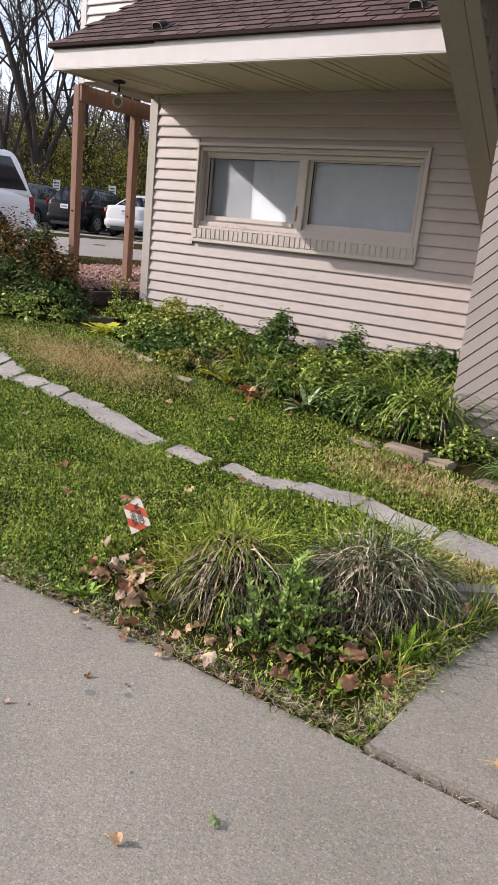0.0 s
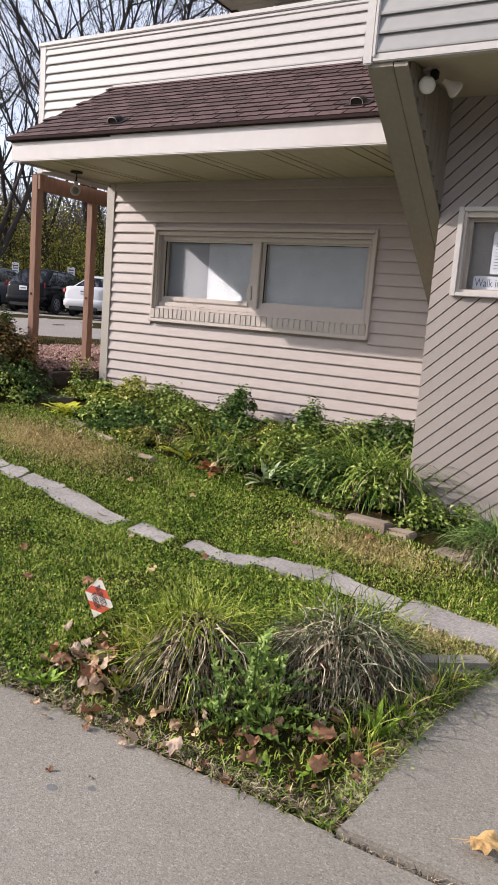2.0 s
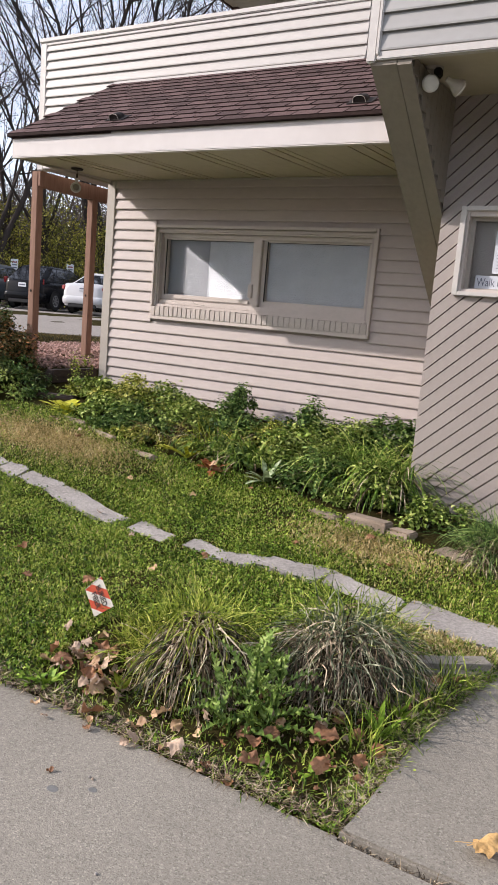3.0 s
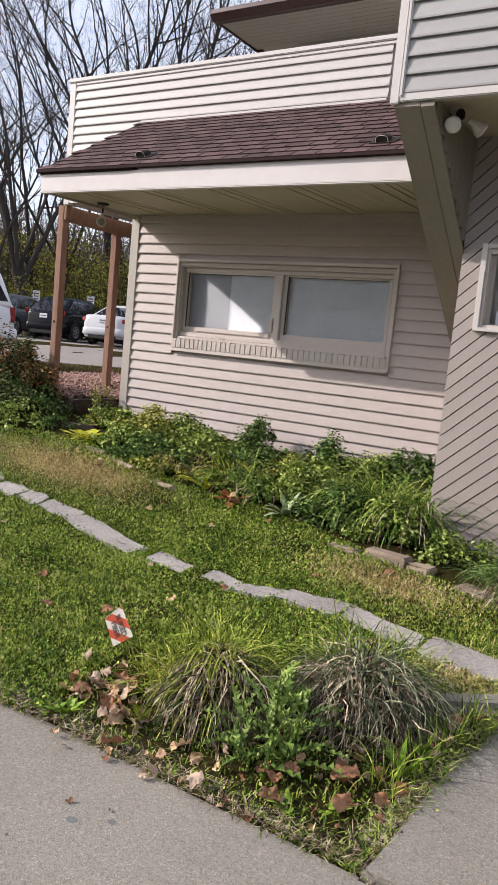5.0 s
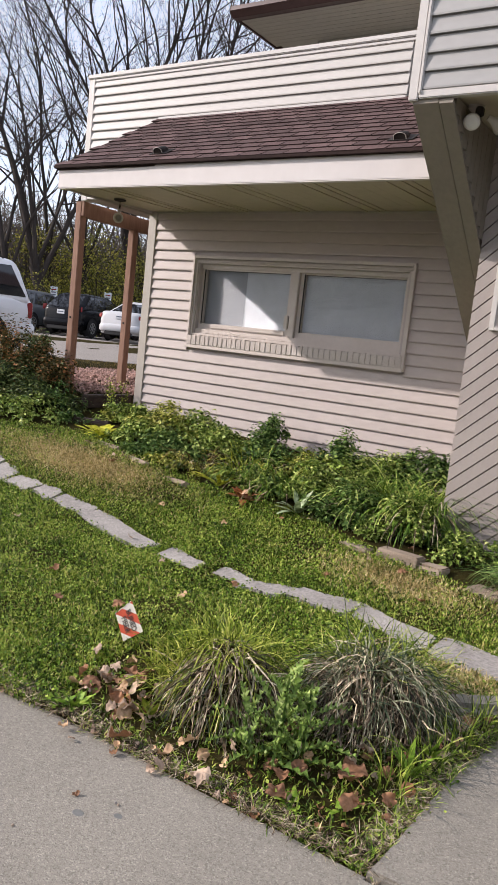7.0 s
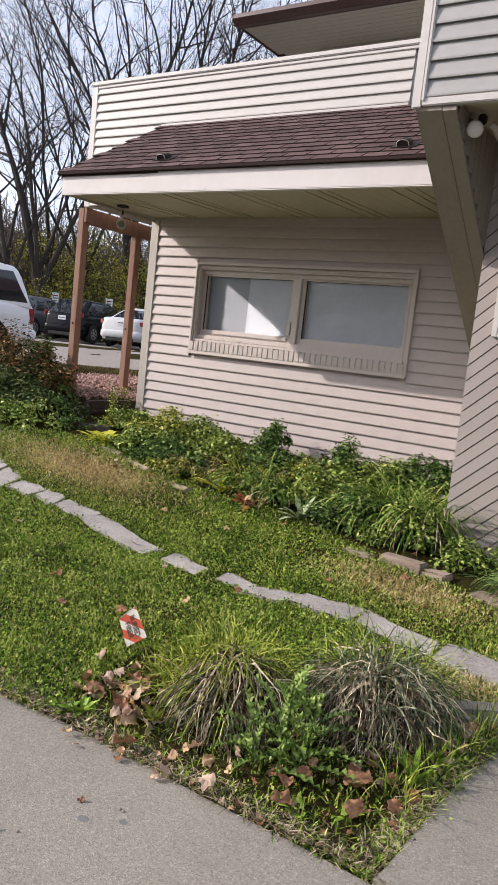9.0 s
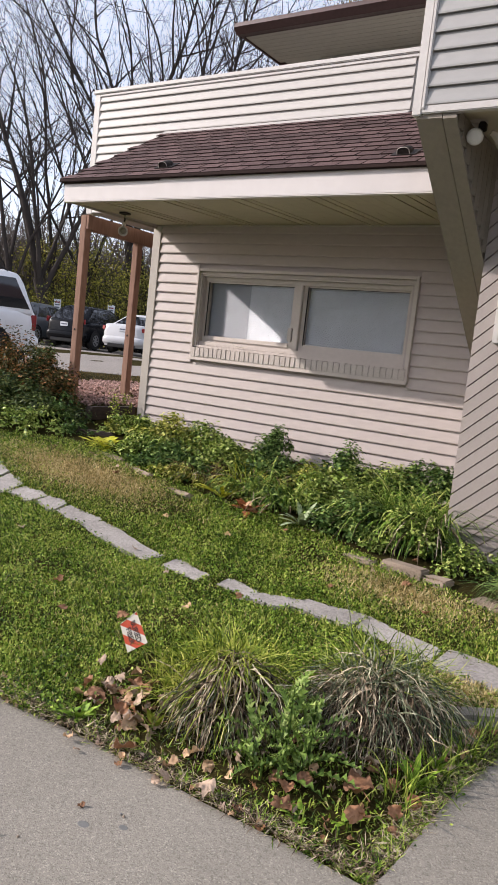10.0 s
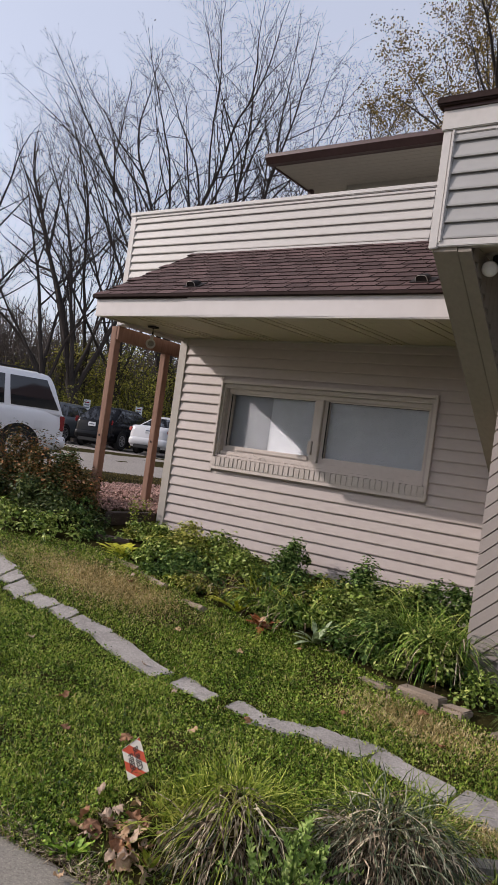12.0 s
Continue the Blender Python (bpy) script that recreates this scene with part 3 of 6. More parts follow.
def canopy():
    roof = thing("canopy_roof", "sloping canopy roof of dark red-brown asphalt shingles with pale fascia", "roof", kind="structure")
    part("deck", prism([(EAVE_Y, EAVE_Z - 0.03), (0.0, RIDGE_Z - 0.03), (0.0, RIDGE_Z - 0.005), (EAVE_Y, EAVE_Z - 0.005)], "x", -0.02, 3.63), M_drip, roof)
    part("fascia", boxes((0.0, 1.13, -1.335, -1.315, 1.980, 2.150), bevel=0.004), M_fascia, roof, "pale metal fascia")
    part("fascia", boxes((1.09, 3.64, -1.339, -1.319, 1.979, 2.150), bevel=0.004), M_fascia, roof, "pale metal fascia, dented")
    part("fascia_lip", boxes((0.0, 3.64, -1.336, -1.29, 1.974, 1.980)), M_fascia, roof)
    # a pushed-in dent beside the lap of the fascia
    part("dent", prism([(1.62, 1.985), (1.66, 1.985), (1.70, 2.01), (1.655, 2.004)], "y", -1.3405, -1.338), M_fascia, roof)
    part("side_fascia", prism([(-1.31, 1.985), (0.0, 2.0), (0.0, RIDGE_Z - 0.04), (-1.31, 2.15)], "x", 0.0, 0.02), M_fascia, roof)
    part("drip_flap", boxes((0.0, 1.16, -1.349, -1.340, 2.134, 2.152)), M_drip, roof)
    part("drip_edge", boxes((-0.03, 3.64, -1.375, -1.33, 2.146, 2.174), bevel=0.004), M_drip, roof, "dark brown drip edge")
    # soffit of narrow folded panels, every third one ribbed
    for i in range(31):
        x0 = 0.02 + i * 0.1168
        low = 1.998 if i % 6 in (3, 4) else 2.002
        part("soffit_panel", prism([(-1.316, low - 0.010), (0.0, low + 0.026), (0.0, low + 0.038), (-1.316, low + 0.002)], "x", x0 + 0.0004, x0 + 0.1160), M_soffit, roof)
        if i % 6 in (3, 4):
            part("soffit_rib", prism([(-1.312, low - 0.017), (-0.002, low + 0.019), (-0.002, low + 0.027), (-1.312, low - 0.009)], "x", x0 + 0.034, x0 + 0.056), M_soffit, roof)
    part("soffit_mould", boxes((0.09, 3.64, -0.034, -0.003, 2.008, 2.024), bevel=0.003), M_trim, roof)
    part("side_soffit_trim", boxes((0.0, 0.03, -1.31, 0.0, 1.982, 2.0), bevel=0.004), M_trim, roof)
    # shingles
    slope = Vector((0, -EAVE_Y, RIDGE_Z - EAVE_Z))
    ln = slope.length
    up = slope.normalized()
    nrm = Vector((0, -up.z, up.y))
    rows, rng = 13, random.Random(11)
    step = ln / rows
    tab = 0.205
    shapes = []
    for trim in (0.0, 0.0015, 0.003):
        bm = bmesh.new()
        d = step + 0.012
        pts = [(0.007 + trim, 0.0), (tab - 0.007, 0.0), (tab - 0.005, d), (0.005, d)]
        lo = [bm.verts.new((u, up.y * v, up.z * v)) for u, v in pts]
        hi = [bm.verts.new(Vector((u, up.y * v, up.z * v)) + nrm * (0.011 if k < 2 else 0.002)) for k, (u, v) in enumerate(pts)]
        bm.faces.new(lo)
        bm.faces.new(hi[::-1])
        for k in range(4):
            bm.faces.new((lo[k], hi[k], hi[(k + 1) % 4], lo[(k + 1) % 4]))
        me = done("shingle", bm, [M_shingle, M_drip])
        # dark edge faces: cut asphalt, plus the shade lines between tabs put into colour
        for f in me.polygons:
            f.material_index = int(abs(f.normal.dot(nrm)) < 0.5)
        shapes.append(me)
    for r in range(rows):
        base = Vector((0, EAVE_Y, EAVE_Z)) + up * (r * step - 0.01)
        x = -0.035 - (tab / 2 if r % 2 else 0.0) + (0.035 if r % 4 > 1 else 0.0)
        while x < 3.60:
            if x < -0.06:
                x += tab
                continue
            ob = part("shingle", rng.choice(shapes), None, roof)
            ob.location = base + Vector((x, 0, 0)) + nrm * rng.uniform(0.0, 0.0022) + up * rng.uniform(-0.003, 0.003)
            x += tab
    part("starter_course", prism([(EAVE_Y - 0.004, EAVE_Z - 0.004), (EAVE_Y + 0.12, EAVE_Z + 0.068), (EAVE_Y + 0.12, EAVE_Z + 0.071), (EAVE_Y - 0.004, EAVE_Z + 0.003)], "x", -0.035, 3.62), M_shingle, roof)
    return roof


canopy()


def roof_vent(x):
    v = thing("roof_vent", "small dark plastic vent hood on the shingle roof", "vent", pose(x, -1.17, 2.298, 30, 0, 0), "roof vents")
    v.scale = (0.74, 0.74, 0.74)
    part("flange", boxes((-0.13, 0.13, -0.09, 0.10, -0.002, 0.006), bevel=0.002), M_vent, v)
    bm = bmesh.new()
    n = 8
    rows = []
    for y, s in ((-0.075, 1.0), (-0.02, 1.0), (0.05, 0.8), (0.10, 0.35)):
        rows.append([bm.verts.new((0.062 * s * math.cos(math.pi * k / n) * 1.05, y, 0.005 + 0.06 * s * max(0.0, math.sin(math.pi * k / n)) ** 0.6)) for k in range(n + 1)])
    for a, b in zip(rows, rows[1:]):
        for k in range(n):
            bm.faces.new((a[k], a[k + 1], b[k + 1], b[k]))
    part("hood", bm, M_vent, v)
    part("rim", tube([(0.064 * math.cos(math.pi * k / 8), -0.077, 0.005 + 0.062 * max(0, math.sin(math.pi * k / 8)) ** 0.5) for k in range(9)], 0.003, 5), M_trim, v, "thin grey rim")
    part("screen", boxes((-0.055, 0.055, -0.070, -0.064, 0.006, 0.058)), M_vent, v)


roof_vent(1.075)
roof_vent(3.28)
# ---------------------------------------------------------------- porch frame


def porch_frame():
    f = thing("porch_frame", "brown treated-lumber posts and beam under the upper deck", "post", pose(0, 0, 0))
    for (x, y, zb, zt) in ((-1.135, 0.05, -0.10, 2.15), (-1.115, 0.93, 0.0, 1.985)):
        p = part("post", boxes((x - 0.046, x + 0.046, y - 0.046, y + 0.046, zb, zt), bevel=0.006), M_wood, f)
        part("bolt", boxes((x - 0.012, x + 0.012, y - 0.054, y - 0.045, 0.82, 0.845), bevel=0.003), M_vent, p)
    part("beam", boxes((-1.165, -1.085, 0.098, 3.0, 1.985, 2.155), bevel=0.006), M_wood, f)
    part("beam_end_plate", boxes((-1.087, -1.05, 0.006, 0.094, 1.99, 2.155), bevel=0.004), M_wood, f)
    part("cross_joist", boxes((-1.083, 0.0, 1.4, 1.44, 1.99, 2.15), bevel=0.004), M_wood, f)


porch_frame()


def soffit_lamp():
    lamp = thing("hanging_lamp", "small spot lamp on a short stem under the canopy soffit", "lamp", pose(0.22, -0.74, 1.998))
    part("plate", spun([(0.0, -0.012), (0.055, -0.012), (0.06, 0.0)], 14), M_vent, lamp)
    part("stem", tube([(0, 0, -0.01), (0.004, 0, -0.06), (-0.01, 0.01, -0.10)], 0.009, 6), M_vent, lamp)
    part("knuckle", spun([(0.0, -0.085), (0.016, -0.09), (0.020, -0.105), (0.014, -0.125), (0.0, -0.13)], 10, False), M_lamp_metal, lamp)
    holder = part("lamp_holder", spun([(0.0, 0.0), (0.022, 0.0), (0.030, 0.022), (0.046, 0.062), (0.050, 0.085), (0.042, 0.086), (0.034, 0.066), (0.030, 0.058)], 18, False), M_lamp_metal, lamp)
    holder.matrix_basis = pose(-0.022, 0.028, -0.160, 0, 0, 38) @ pose(0, 0, 0, 104, 0, 0)
    part("lamp_face", spun([(0.030, 0.058), (0.020, 0.050), (0.0, 0.048)], 16, False), M_fin, holder, "dark recessed lamp face")


soffit_lamp()

# ---------------------------------------------------------------- entrance bay
D_Y, D_X, D_Z = -1.90, 3.622, 2.288


def bay():
    b = thing("wall_bay", "projecting upper bay in pale siding above the entrance", "wall", kind="structure")
    part("core", boxes((D_X + 0.02, 7.6, D_Y + 0.004, 0.5, D_Z + 0.05, 3.16)), M_siding_pale, b)
    z = D_Z + 0.055
    while z < 2.97:
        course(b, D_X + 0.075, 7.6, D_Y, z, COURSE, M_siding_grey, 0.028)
        z += COURSE
    part("corner_trim", boxes((D_X - 0.005, D_X + 0.055, D_Y - 0.03, D_Y + 0.08, D_Z - 0.005, 3.035), bevel=0.006), M_trim_pale, b, "pale corner trim")
    part("corner_bead", boxes((D_X + 0.055, D_X + 0.077, D_Y - 0.038, D_Y + 0.02, D_Z + 0.03, 3.035), bevel=0.006), M_trim_pale, b)
    part("bottom_trim", boxes((D_X + 0.055, 7.6, D_Y - 0.026, D_Y + 0.03, D_Z + 0.005, D_Z + 0.055), bevel=0.006), M_trim_pale, b)
    part("frieze", boxes((D_X - 0.015, 7.6, D_Y - 0.045, D_Y + 0.02, 3.026, 3.155), bevel=0.006), M_trim_pale, b)
    part("frieze_lip", boxes((D_X + 0.05, 7.6, D_Y - 0.03, D_Y + 0.0, 3.0, 3.0255), bevel=0.004), M_trim_pale, b)
    part("roof_edge", boxes((D_X - 0.05, 7.65, D_Y - 0.09, 0.5, 3.172, 3.225), bevel=0.01), M_drip, b, "dark roof edge")
    part("roof_band", boxes((D_X - 0.01, 7.62, D_Y - 0.055, 0.5, 3.152, 3.173)), M_gutter, b)
    part("soffit", boxes((D_X + 0.03, 7.6, D_Y + 0.02, -0.98, D_Z + 0.045, D_Z + 0.060)), M_soffit, b)
    # left flank of the bay, above the canopy roof
    part("flank", boxes((D_X, D_X + 0.022, D_Y + 0.08, 0.5, D_Z + 0.0, 3.03)), M_siding_pale, b)


bay()


def fin():
    f = thing("bracket_fin", "taupe raked wing wall carrying the bay", "bracket", kind="structure")
    # panel between bay and return wall, its lower edge raked
    prof = [(D_Y + 0.01, D_Z + 0.03), (0.0, D_Z + 0.03), (0.0, 0.78), (D_Y + 0.01, D_Z - 0.012)]
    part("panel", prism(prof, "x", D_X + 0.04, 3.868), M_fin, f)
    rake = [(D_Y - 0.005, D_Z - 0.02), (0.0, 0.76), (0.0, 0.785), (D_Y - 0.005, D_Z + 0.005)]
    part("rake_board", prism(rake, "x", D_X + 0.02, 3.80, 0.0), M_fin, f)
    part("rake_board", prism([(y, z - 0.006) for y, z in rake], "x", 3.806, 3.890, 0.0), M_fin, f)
    # grooved boards on the inner face
    x = 3.868
    y = D_Y + 0.06
    k = 0
    while y < -1.0:
        zlow = 0.78 + (D_Z - 0.79) * (y / D_Y)
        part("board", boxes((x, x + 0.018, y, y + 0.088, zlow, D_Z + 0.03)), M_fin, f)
        y += 0.094
        k += 1


fin()
C_Y, C_X = -1.0, 3.885


def clip(poly, a, b, c):
    """Keeps the part of a polygon where a*u + b*v >= c."""
    out = []
    for i, p in enumerate(poly):
        q = poly[(i + 1) % len(poly)]
        dp, dq = a * p[0] + b * p[1] - c, a * q[0] + b * q[1] - c
        if dp >= 0:
            out.append(p)
        if dp * dq < 0:
            s = dp / (dp - dq)
            out.append((p[0] + (q[0] - p[0]) * s, p[1] + (q[1] - p[1]) * s))
    return out


W2 = (4.065, 5.10, 1.055, 1.590)


def wall_c():
    wall = thing("wall_entrance", "entrance wall clad in diagonal taupe wooden boards", "wall", kind="structure")
    x0, x1, z0, z1 = C_X, 6.2, -0.85, 2.36
    a0, a1, b0, b1 = W2
    part("sheathing", boxes((x0 + 0.01, a0, C_Y + 0.030, C_Y + 0.16, z0, z1), (a1, x1, C_Y + 0.030, C_Y + 0.16, z0, z1),
                            (a0, a1, C_Y + 0.030, C_Y + 0.16, z0, b0), (a0, a1, C_Y + 0.030, C_Y + 0.16, b1, z1)), M_fin, wall)
    part("return_wall", boxes((x0 + 0.01, x0 + 0.12, C_Y + 0.16, 0.0, z0, z1)), M_diag, wall)
    pitch, gap, t = 0.0810, 0.009, math.radians(42.5)
    ct, st = math.cos(t), math.sin(t)
    k = -60
    while k < 60:
        # a band of the board, clipped to the wall and round the window
        s0, s1 = k * pitch + 0.035, (k + 1) * pitch - gap + 0.035
        band = [(x0 + ct * u - st * v, ct * v + st * u) for u, v in ((-6, s0), (6, s0), (6, s1), (-6, s1))]
        for e in ((1, 0, x0), (-1, 0, -x1), (0, 1, z0), (0, -1, -z1)):
            band = clip(band, *e) if band else band
        k += 1
        if len(band) < 3:
            continue
        pieces = []
        low, high = clip(band, 0, -1, -b0), clip(band, 0, 1, b1)
        mid = clip(clip(band, 0, 1, b0), 0, -1, -b1)
        pieces += [low, high]
        if len(mid) > 2:
            pieces += [clip(mid, -1, 0, -a0), clip(mid, 1, 0, a1)]
        bm = bmesh.new()
        for pc in pieces:
            if len(pc) < 3:
                continue
            f = [bm.verts.new((u, C_Y, v)) for u, v in pc]
            g = [bm.verts.new((u, C_Y + 0.028, v)) for u, v in pc]
            bm.faces.new(f)
            bm.faces.new(g[::-1])
            for i in range(len(f)):
                bm.faces.new((f[i], g[i], g[(i + 1) % len(f)], f[(i + 1) % len(f)]))
        if bm.verts:
            part("board", bm, M_diag, wall)
        else:
            bm.free()


wall_c()


def text_mesh(body, size, depth=0.0006, bold=0.0):
    cu = bpy.data.curves.new("lettering", "FONT")
    cu.body, cu.size, cu.extrude, cu.offset = body, size, depth, bold
    ob = bpy.data.objects.new("lettering", cu)
    me = bpy.data.meshes.new_from_object(ob)
    bpy.data.objects.remove(ob)
    return me


def window_c():
    a0, a1, b0, b1 = W2
    w = thing("window_2", "entrance window in a pale wooden casing with notices on the glass", "window", kind="structure")
    y0 = C_Y - 0.030
    part("casing_side", boxes((a0 - 0.040, a0, y0, C_Y + 0.02, b0 - 0.028, b1 + 0.03), bevel=0.004), M_trim_pale, w)
    part("casing_side", boxes((a1, a1 + 0.040, y0, C_Y + 0.02, b0 - 0.028, b1 + 0.03), bevel=0.004), M_trim_pale, w)
    part("casing_head", boxes((a0, a1, y0, C_Y + 0.02, b1, b1 + 0.03), bevel=0.004), M_trim_pale, w)
    part("sill", boxes((a0, a1, y0 - 0.006, C_Y + 0.02, b0 - 0.028, b0), bevel=0.004), M_trim_pale, w)
    part("jamb", boxes((a0, a0 + 0.018, C_Y - 0.01, C_Y + 0.12, b0, b1)), M_casing, w)
    part("jamb", boxes((a1 - 0.018, a1, C_Y - 0.01, C_Y + 0.12, b0, b1)), M_casing, w)
    part("frame_head", boxes((a0 + 0.018, a1 - 0.018, C_Y + 0.0, C_Y + 0.12, b1 - 0.035, b1)), M_casing, w)
    part("frame_sill", boxes((a0 + 0.018, a1 - 0.018, C_Y + 0.0, C_Y + 0.12, b0, b0 + 0.020)), M_casing, w)
    part("sash", boxes((a0 + 0.018, a0 + 0.048, C_Y + 0.05, C_Y + 0.09, b0 + 0.02, b1 - 0.035), (a1 - 0.048, a1 - 0.018, C_Y + 0.05, C_Y + 0.09, b0 + 0.02, b1 - 0.035),
                       (a0 + 0.048, a1 - 0.048, C_Y + 0.05, C_Y + 0.09, b1 - 0.06, b1 - 0.035), (a0 + 0.048, a1 - 0.048, C_Y + 0.05, C_Y + 0.09, b0 + 0.02, b0 + 0.03)), M_trim, w)
    p = part("pane", boxes((a0 + 0.048, a1 - 0.048, C_Y + 0.080, C_Y + 0.084, b0 + 0.03, b1 - 0.06)), M_glass, w)
    p.visible_shadow = False
    part("blind", boxes((a0 + 0.03, a1 - 0.03, C_Y + 0.12, C_Y + 0.125, b0 + 0.02, b1 - 0.04)), M_upper_wall, w)
    part("backing", boxes((a0, a1, C_Y + 0.150, C_Y + 0.158, b0, b1)), M_dark_room, w)
    # notices taped on the pane
    n = thing("paper_notice", "white printed notice taped to the entrance window", "notice", pose(4.255, C_Y + 0.0785, 1.19))
    part("sheet", boxes((0, 0.216, 0.0, 0.0008, 0, 0.28)), M_paper, n)
    rng = random.Random(2)
    for i in range(11):
        ln = rng.uniform(0.08, 0.17) if i > 1 else rng.uniform(0.06, 0.1)
        x = 0.108 - ln / 2 if i < 2 else 0.022
        part("print_line", boxes((x, x + ln, -0.0012, -0.0002, 0.245 - i * 0.021, 0.249 - i * 0.021 + (0.006 if i < 2 else 0))), M_ink, n)
    s = thing("walk_in_sign", "white paper strip with large serif lettering on the window", "sign", pose(4.150, C_Y + 0.077, 1.086))
    part("sheet", boxes((0, 0.30, 0.0, 0.0008, 0, 0.088)), M_paper, s)
    me = text_mesh("Walk in", 0.078)
    me.materials.append(M_ink)
    t = part("lettering", me, None, s)
    t.matrix_basis = pose(0.012, -0.0008, 0.018, 90, 0, 0) @ Matrix.Diagonal((0.72, 1, 1, 1))


window_c()


def floodlight():
    f = thing("floodlight", "twin outdoor floodlight with black sensor under the bay", "lamp", pose(3.92, -1.59, D_Z + 0.045))
    part("plate", spun([(0.0, 0.0), (0.055, 0.0), (0.052, -0.022), (0.0, -0.03)], 16, False), M_lamp_metal, f)
    for yaw, dx in ((15, 0.0), (128, 0.09)):
        bm = spun([(0.0, 0.0), (0.018, 0.0), (0.022, 0.03), (0.030, 0.05), (0.050, 0.085), (0.052, 0.10)], 18, False)
        holder = part("lamp_holder", bm, M_lamp_metal, f)
        holder.matrix_basis = pose(dx, -0.02, -0.075) @ pose(0, 0, 0, 0, 0, yaw) @ pose(0, 0, 0, 118, 0, 0)
        bm = spun([(0.049, 0.092), (0.050, 0.104), (0.040, 0.114), (0.02, 0.119), (0.0, 0.120)], 18, False)
        part("lamp_face", bm, M_lampglass, holder, "frosted lamp face")
    part("sensor", boxes((0.02, 0.065, -0.07, -0.02, -0.075, -0.02), bevel=0.008), M_vent, f, "small black sensor")


floodlight()

# ---------------------------------------------------------------- upper storey behind


def upper_storey():
    u = thing("upper_storey", "upper storey with deep boarded eave and brown gutter", "house", kind="structure")
    part("wall", boxes((0.06, 8.0, 2.95, 6.5, 2.3, 4.88)), M_upper_wall, u, "shaded upper wall")
    part("wall_band", boxes((0.05, 8.0, 2.925, 2.95, 4.70, 4.84), bevel=0.004), M_porch_soffit, u)
    part("soffit", boxes((-0.62, 8.0, 2.03, 7.0, 4.846, 4.88)), M_porch_soffit, u)
    for k in range(9):
        part("soffit_board", boxes((-0.615, 8.0, 2.034 + k * 0.101, 2.034 + k * 0.101 + 0.096, 4.838, 4.846), bevel=0.002), M_porch_soffit, u)
    part("fascia", boxes((-0.64, 8.0, 2.0, 2.03, 4.82, 4.95), bevel=0.004), M_gutter, u)
    part("side_fascia", boxes((-0.64, -0.62, 2.03, 7.0, 4.82, 4.95)), M_gutter, u)
    part("gutter", prism([(1.87, 4.945), (1.86, 4.890), (1.90, 4.850), (1.93, 4.820), (1.998, 4.820), (1.998, 4.950), (1.985, 4.950), (1.985, 4.835), (1.935, 4.835), (1.88, 4.895), (1.885, 4.945)], "x", -0.66, 8.0), M_gutter, u, "brown metal gutter")
    part("gutter_cap", prism([(1.862, 4.945), (1.862, 4.890), (1.90, 4.850), (1.93, 4.820), (1.998, 4.820), (1.998, 4.945)], "x", -0.664, -0.660), M_gutter, u)
    part("roof", prism([(1.95, 4.95), (4.5, 5.70), (7.0, 4.95)], "x", -0.64, 8.0), M_shingle, u)
    part("downspout", boxes((-0.61, -0.53, 2.93, 3.0, 3.5, 4.84), bevel=0.006), M_gutter, u, "brown downspout")
    part("window_head", boxes((0.55, 1.6, 2.93, 2.948, 4.50, 4.55)), M_gutter, u)


upper_storey()


def sky_blocker():
    """Unseen wall added behind the path to cut low sky light and shape fill."""
    solid("sky_block_wall", boxes((-13, 30, -15.4, -15.0, -0.9, 4.2)), M_sky_block, "unseen plain beige wall added to hold back low sky light", "wall", kind="structure")


sky_blocker()

# ---------------------------------------------------------------- garden stones and edging


def slab_stone(x0, x1, yl, yr, half, seed):
    """One flat irregular broken slab, lying in the turf; yl and yr: its middle at either end."""
    rng = random.Random(seed)
    half *= 1.12
    cx, hw, yc = (x0 + x1) / 2, (x1 - x0) / 2, (yl + yr) / 2
    skew = rng.uniform(-0.05, 0.05)
    corners = [(-hw + skew, -half * rng.uniform(0.8, 1.1)), (hw + skew * 0.3, -half * rng.uniform(0.75, 1.05)), (hw - skew, half * rng.uniform(0.75, 1.1)), (-hw - skew * 0.4, half * rng.uniform(0.8, 1.05))]
    pts = []
    for k in range(4):
        (u0, v0), (u1, v1) = corners[k], corners[(k + 1) % 4]
        n = 9 if k % 2 == 0 else 4
        for i in range(n):
            t = i / n
            j = 0.0 if i == 0 else 1.0
            pts.append((u0 + (u1 - u0) * t + rng.uniform(-0.013, 0.013) * j, v0 + (v1 - v0) * t + (rng.uniform(-0.016, 0.016) + 0.014 * math.sin(t * 5 + seed)) * j))
    tilt = (yr - yl) / (x1 - x0)
    bm = prism([(u, v + u * tilt) for u, v in pts], "z", -0.07, 0.0)
    top = [e for e in bm.edges if all(abs(v.co.z) < 1e-6 for v in e.verts)]
    bmesh.ops.bevel(bm, geom=top, offset=0.005, segments=2, affect="EDGES", clamp_overlap=True)
    dzx = (tz(cx + hw, yc) - tz(cx - hw, yc)) / (2 * hw)
    dzy = (tz(cx, yc + half) - tz(cx, yc - half)) / (2 * half)
    for v in bm.verts:
        v.co.z += v.co.x * dzx + v.co.y * dzy
    return solid("stepping_stone", bm, M_stone, "flat pale grey stone slab set flush in the lawn", "stone",
                 pose(cx, yc, tz(cx, yc) + 0.016), "stepping stones in the lawn")


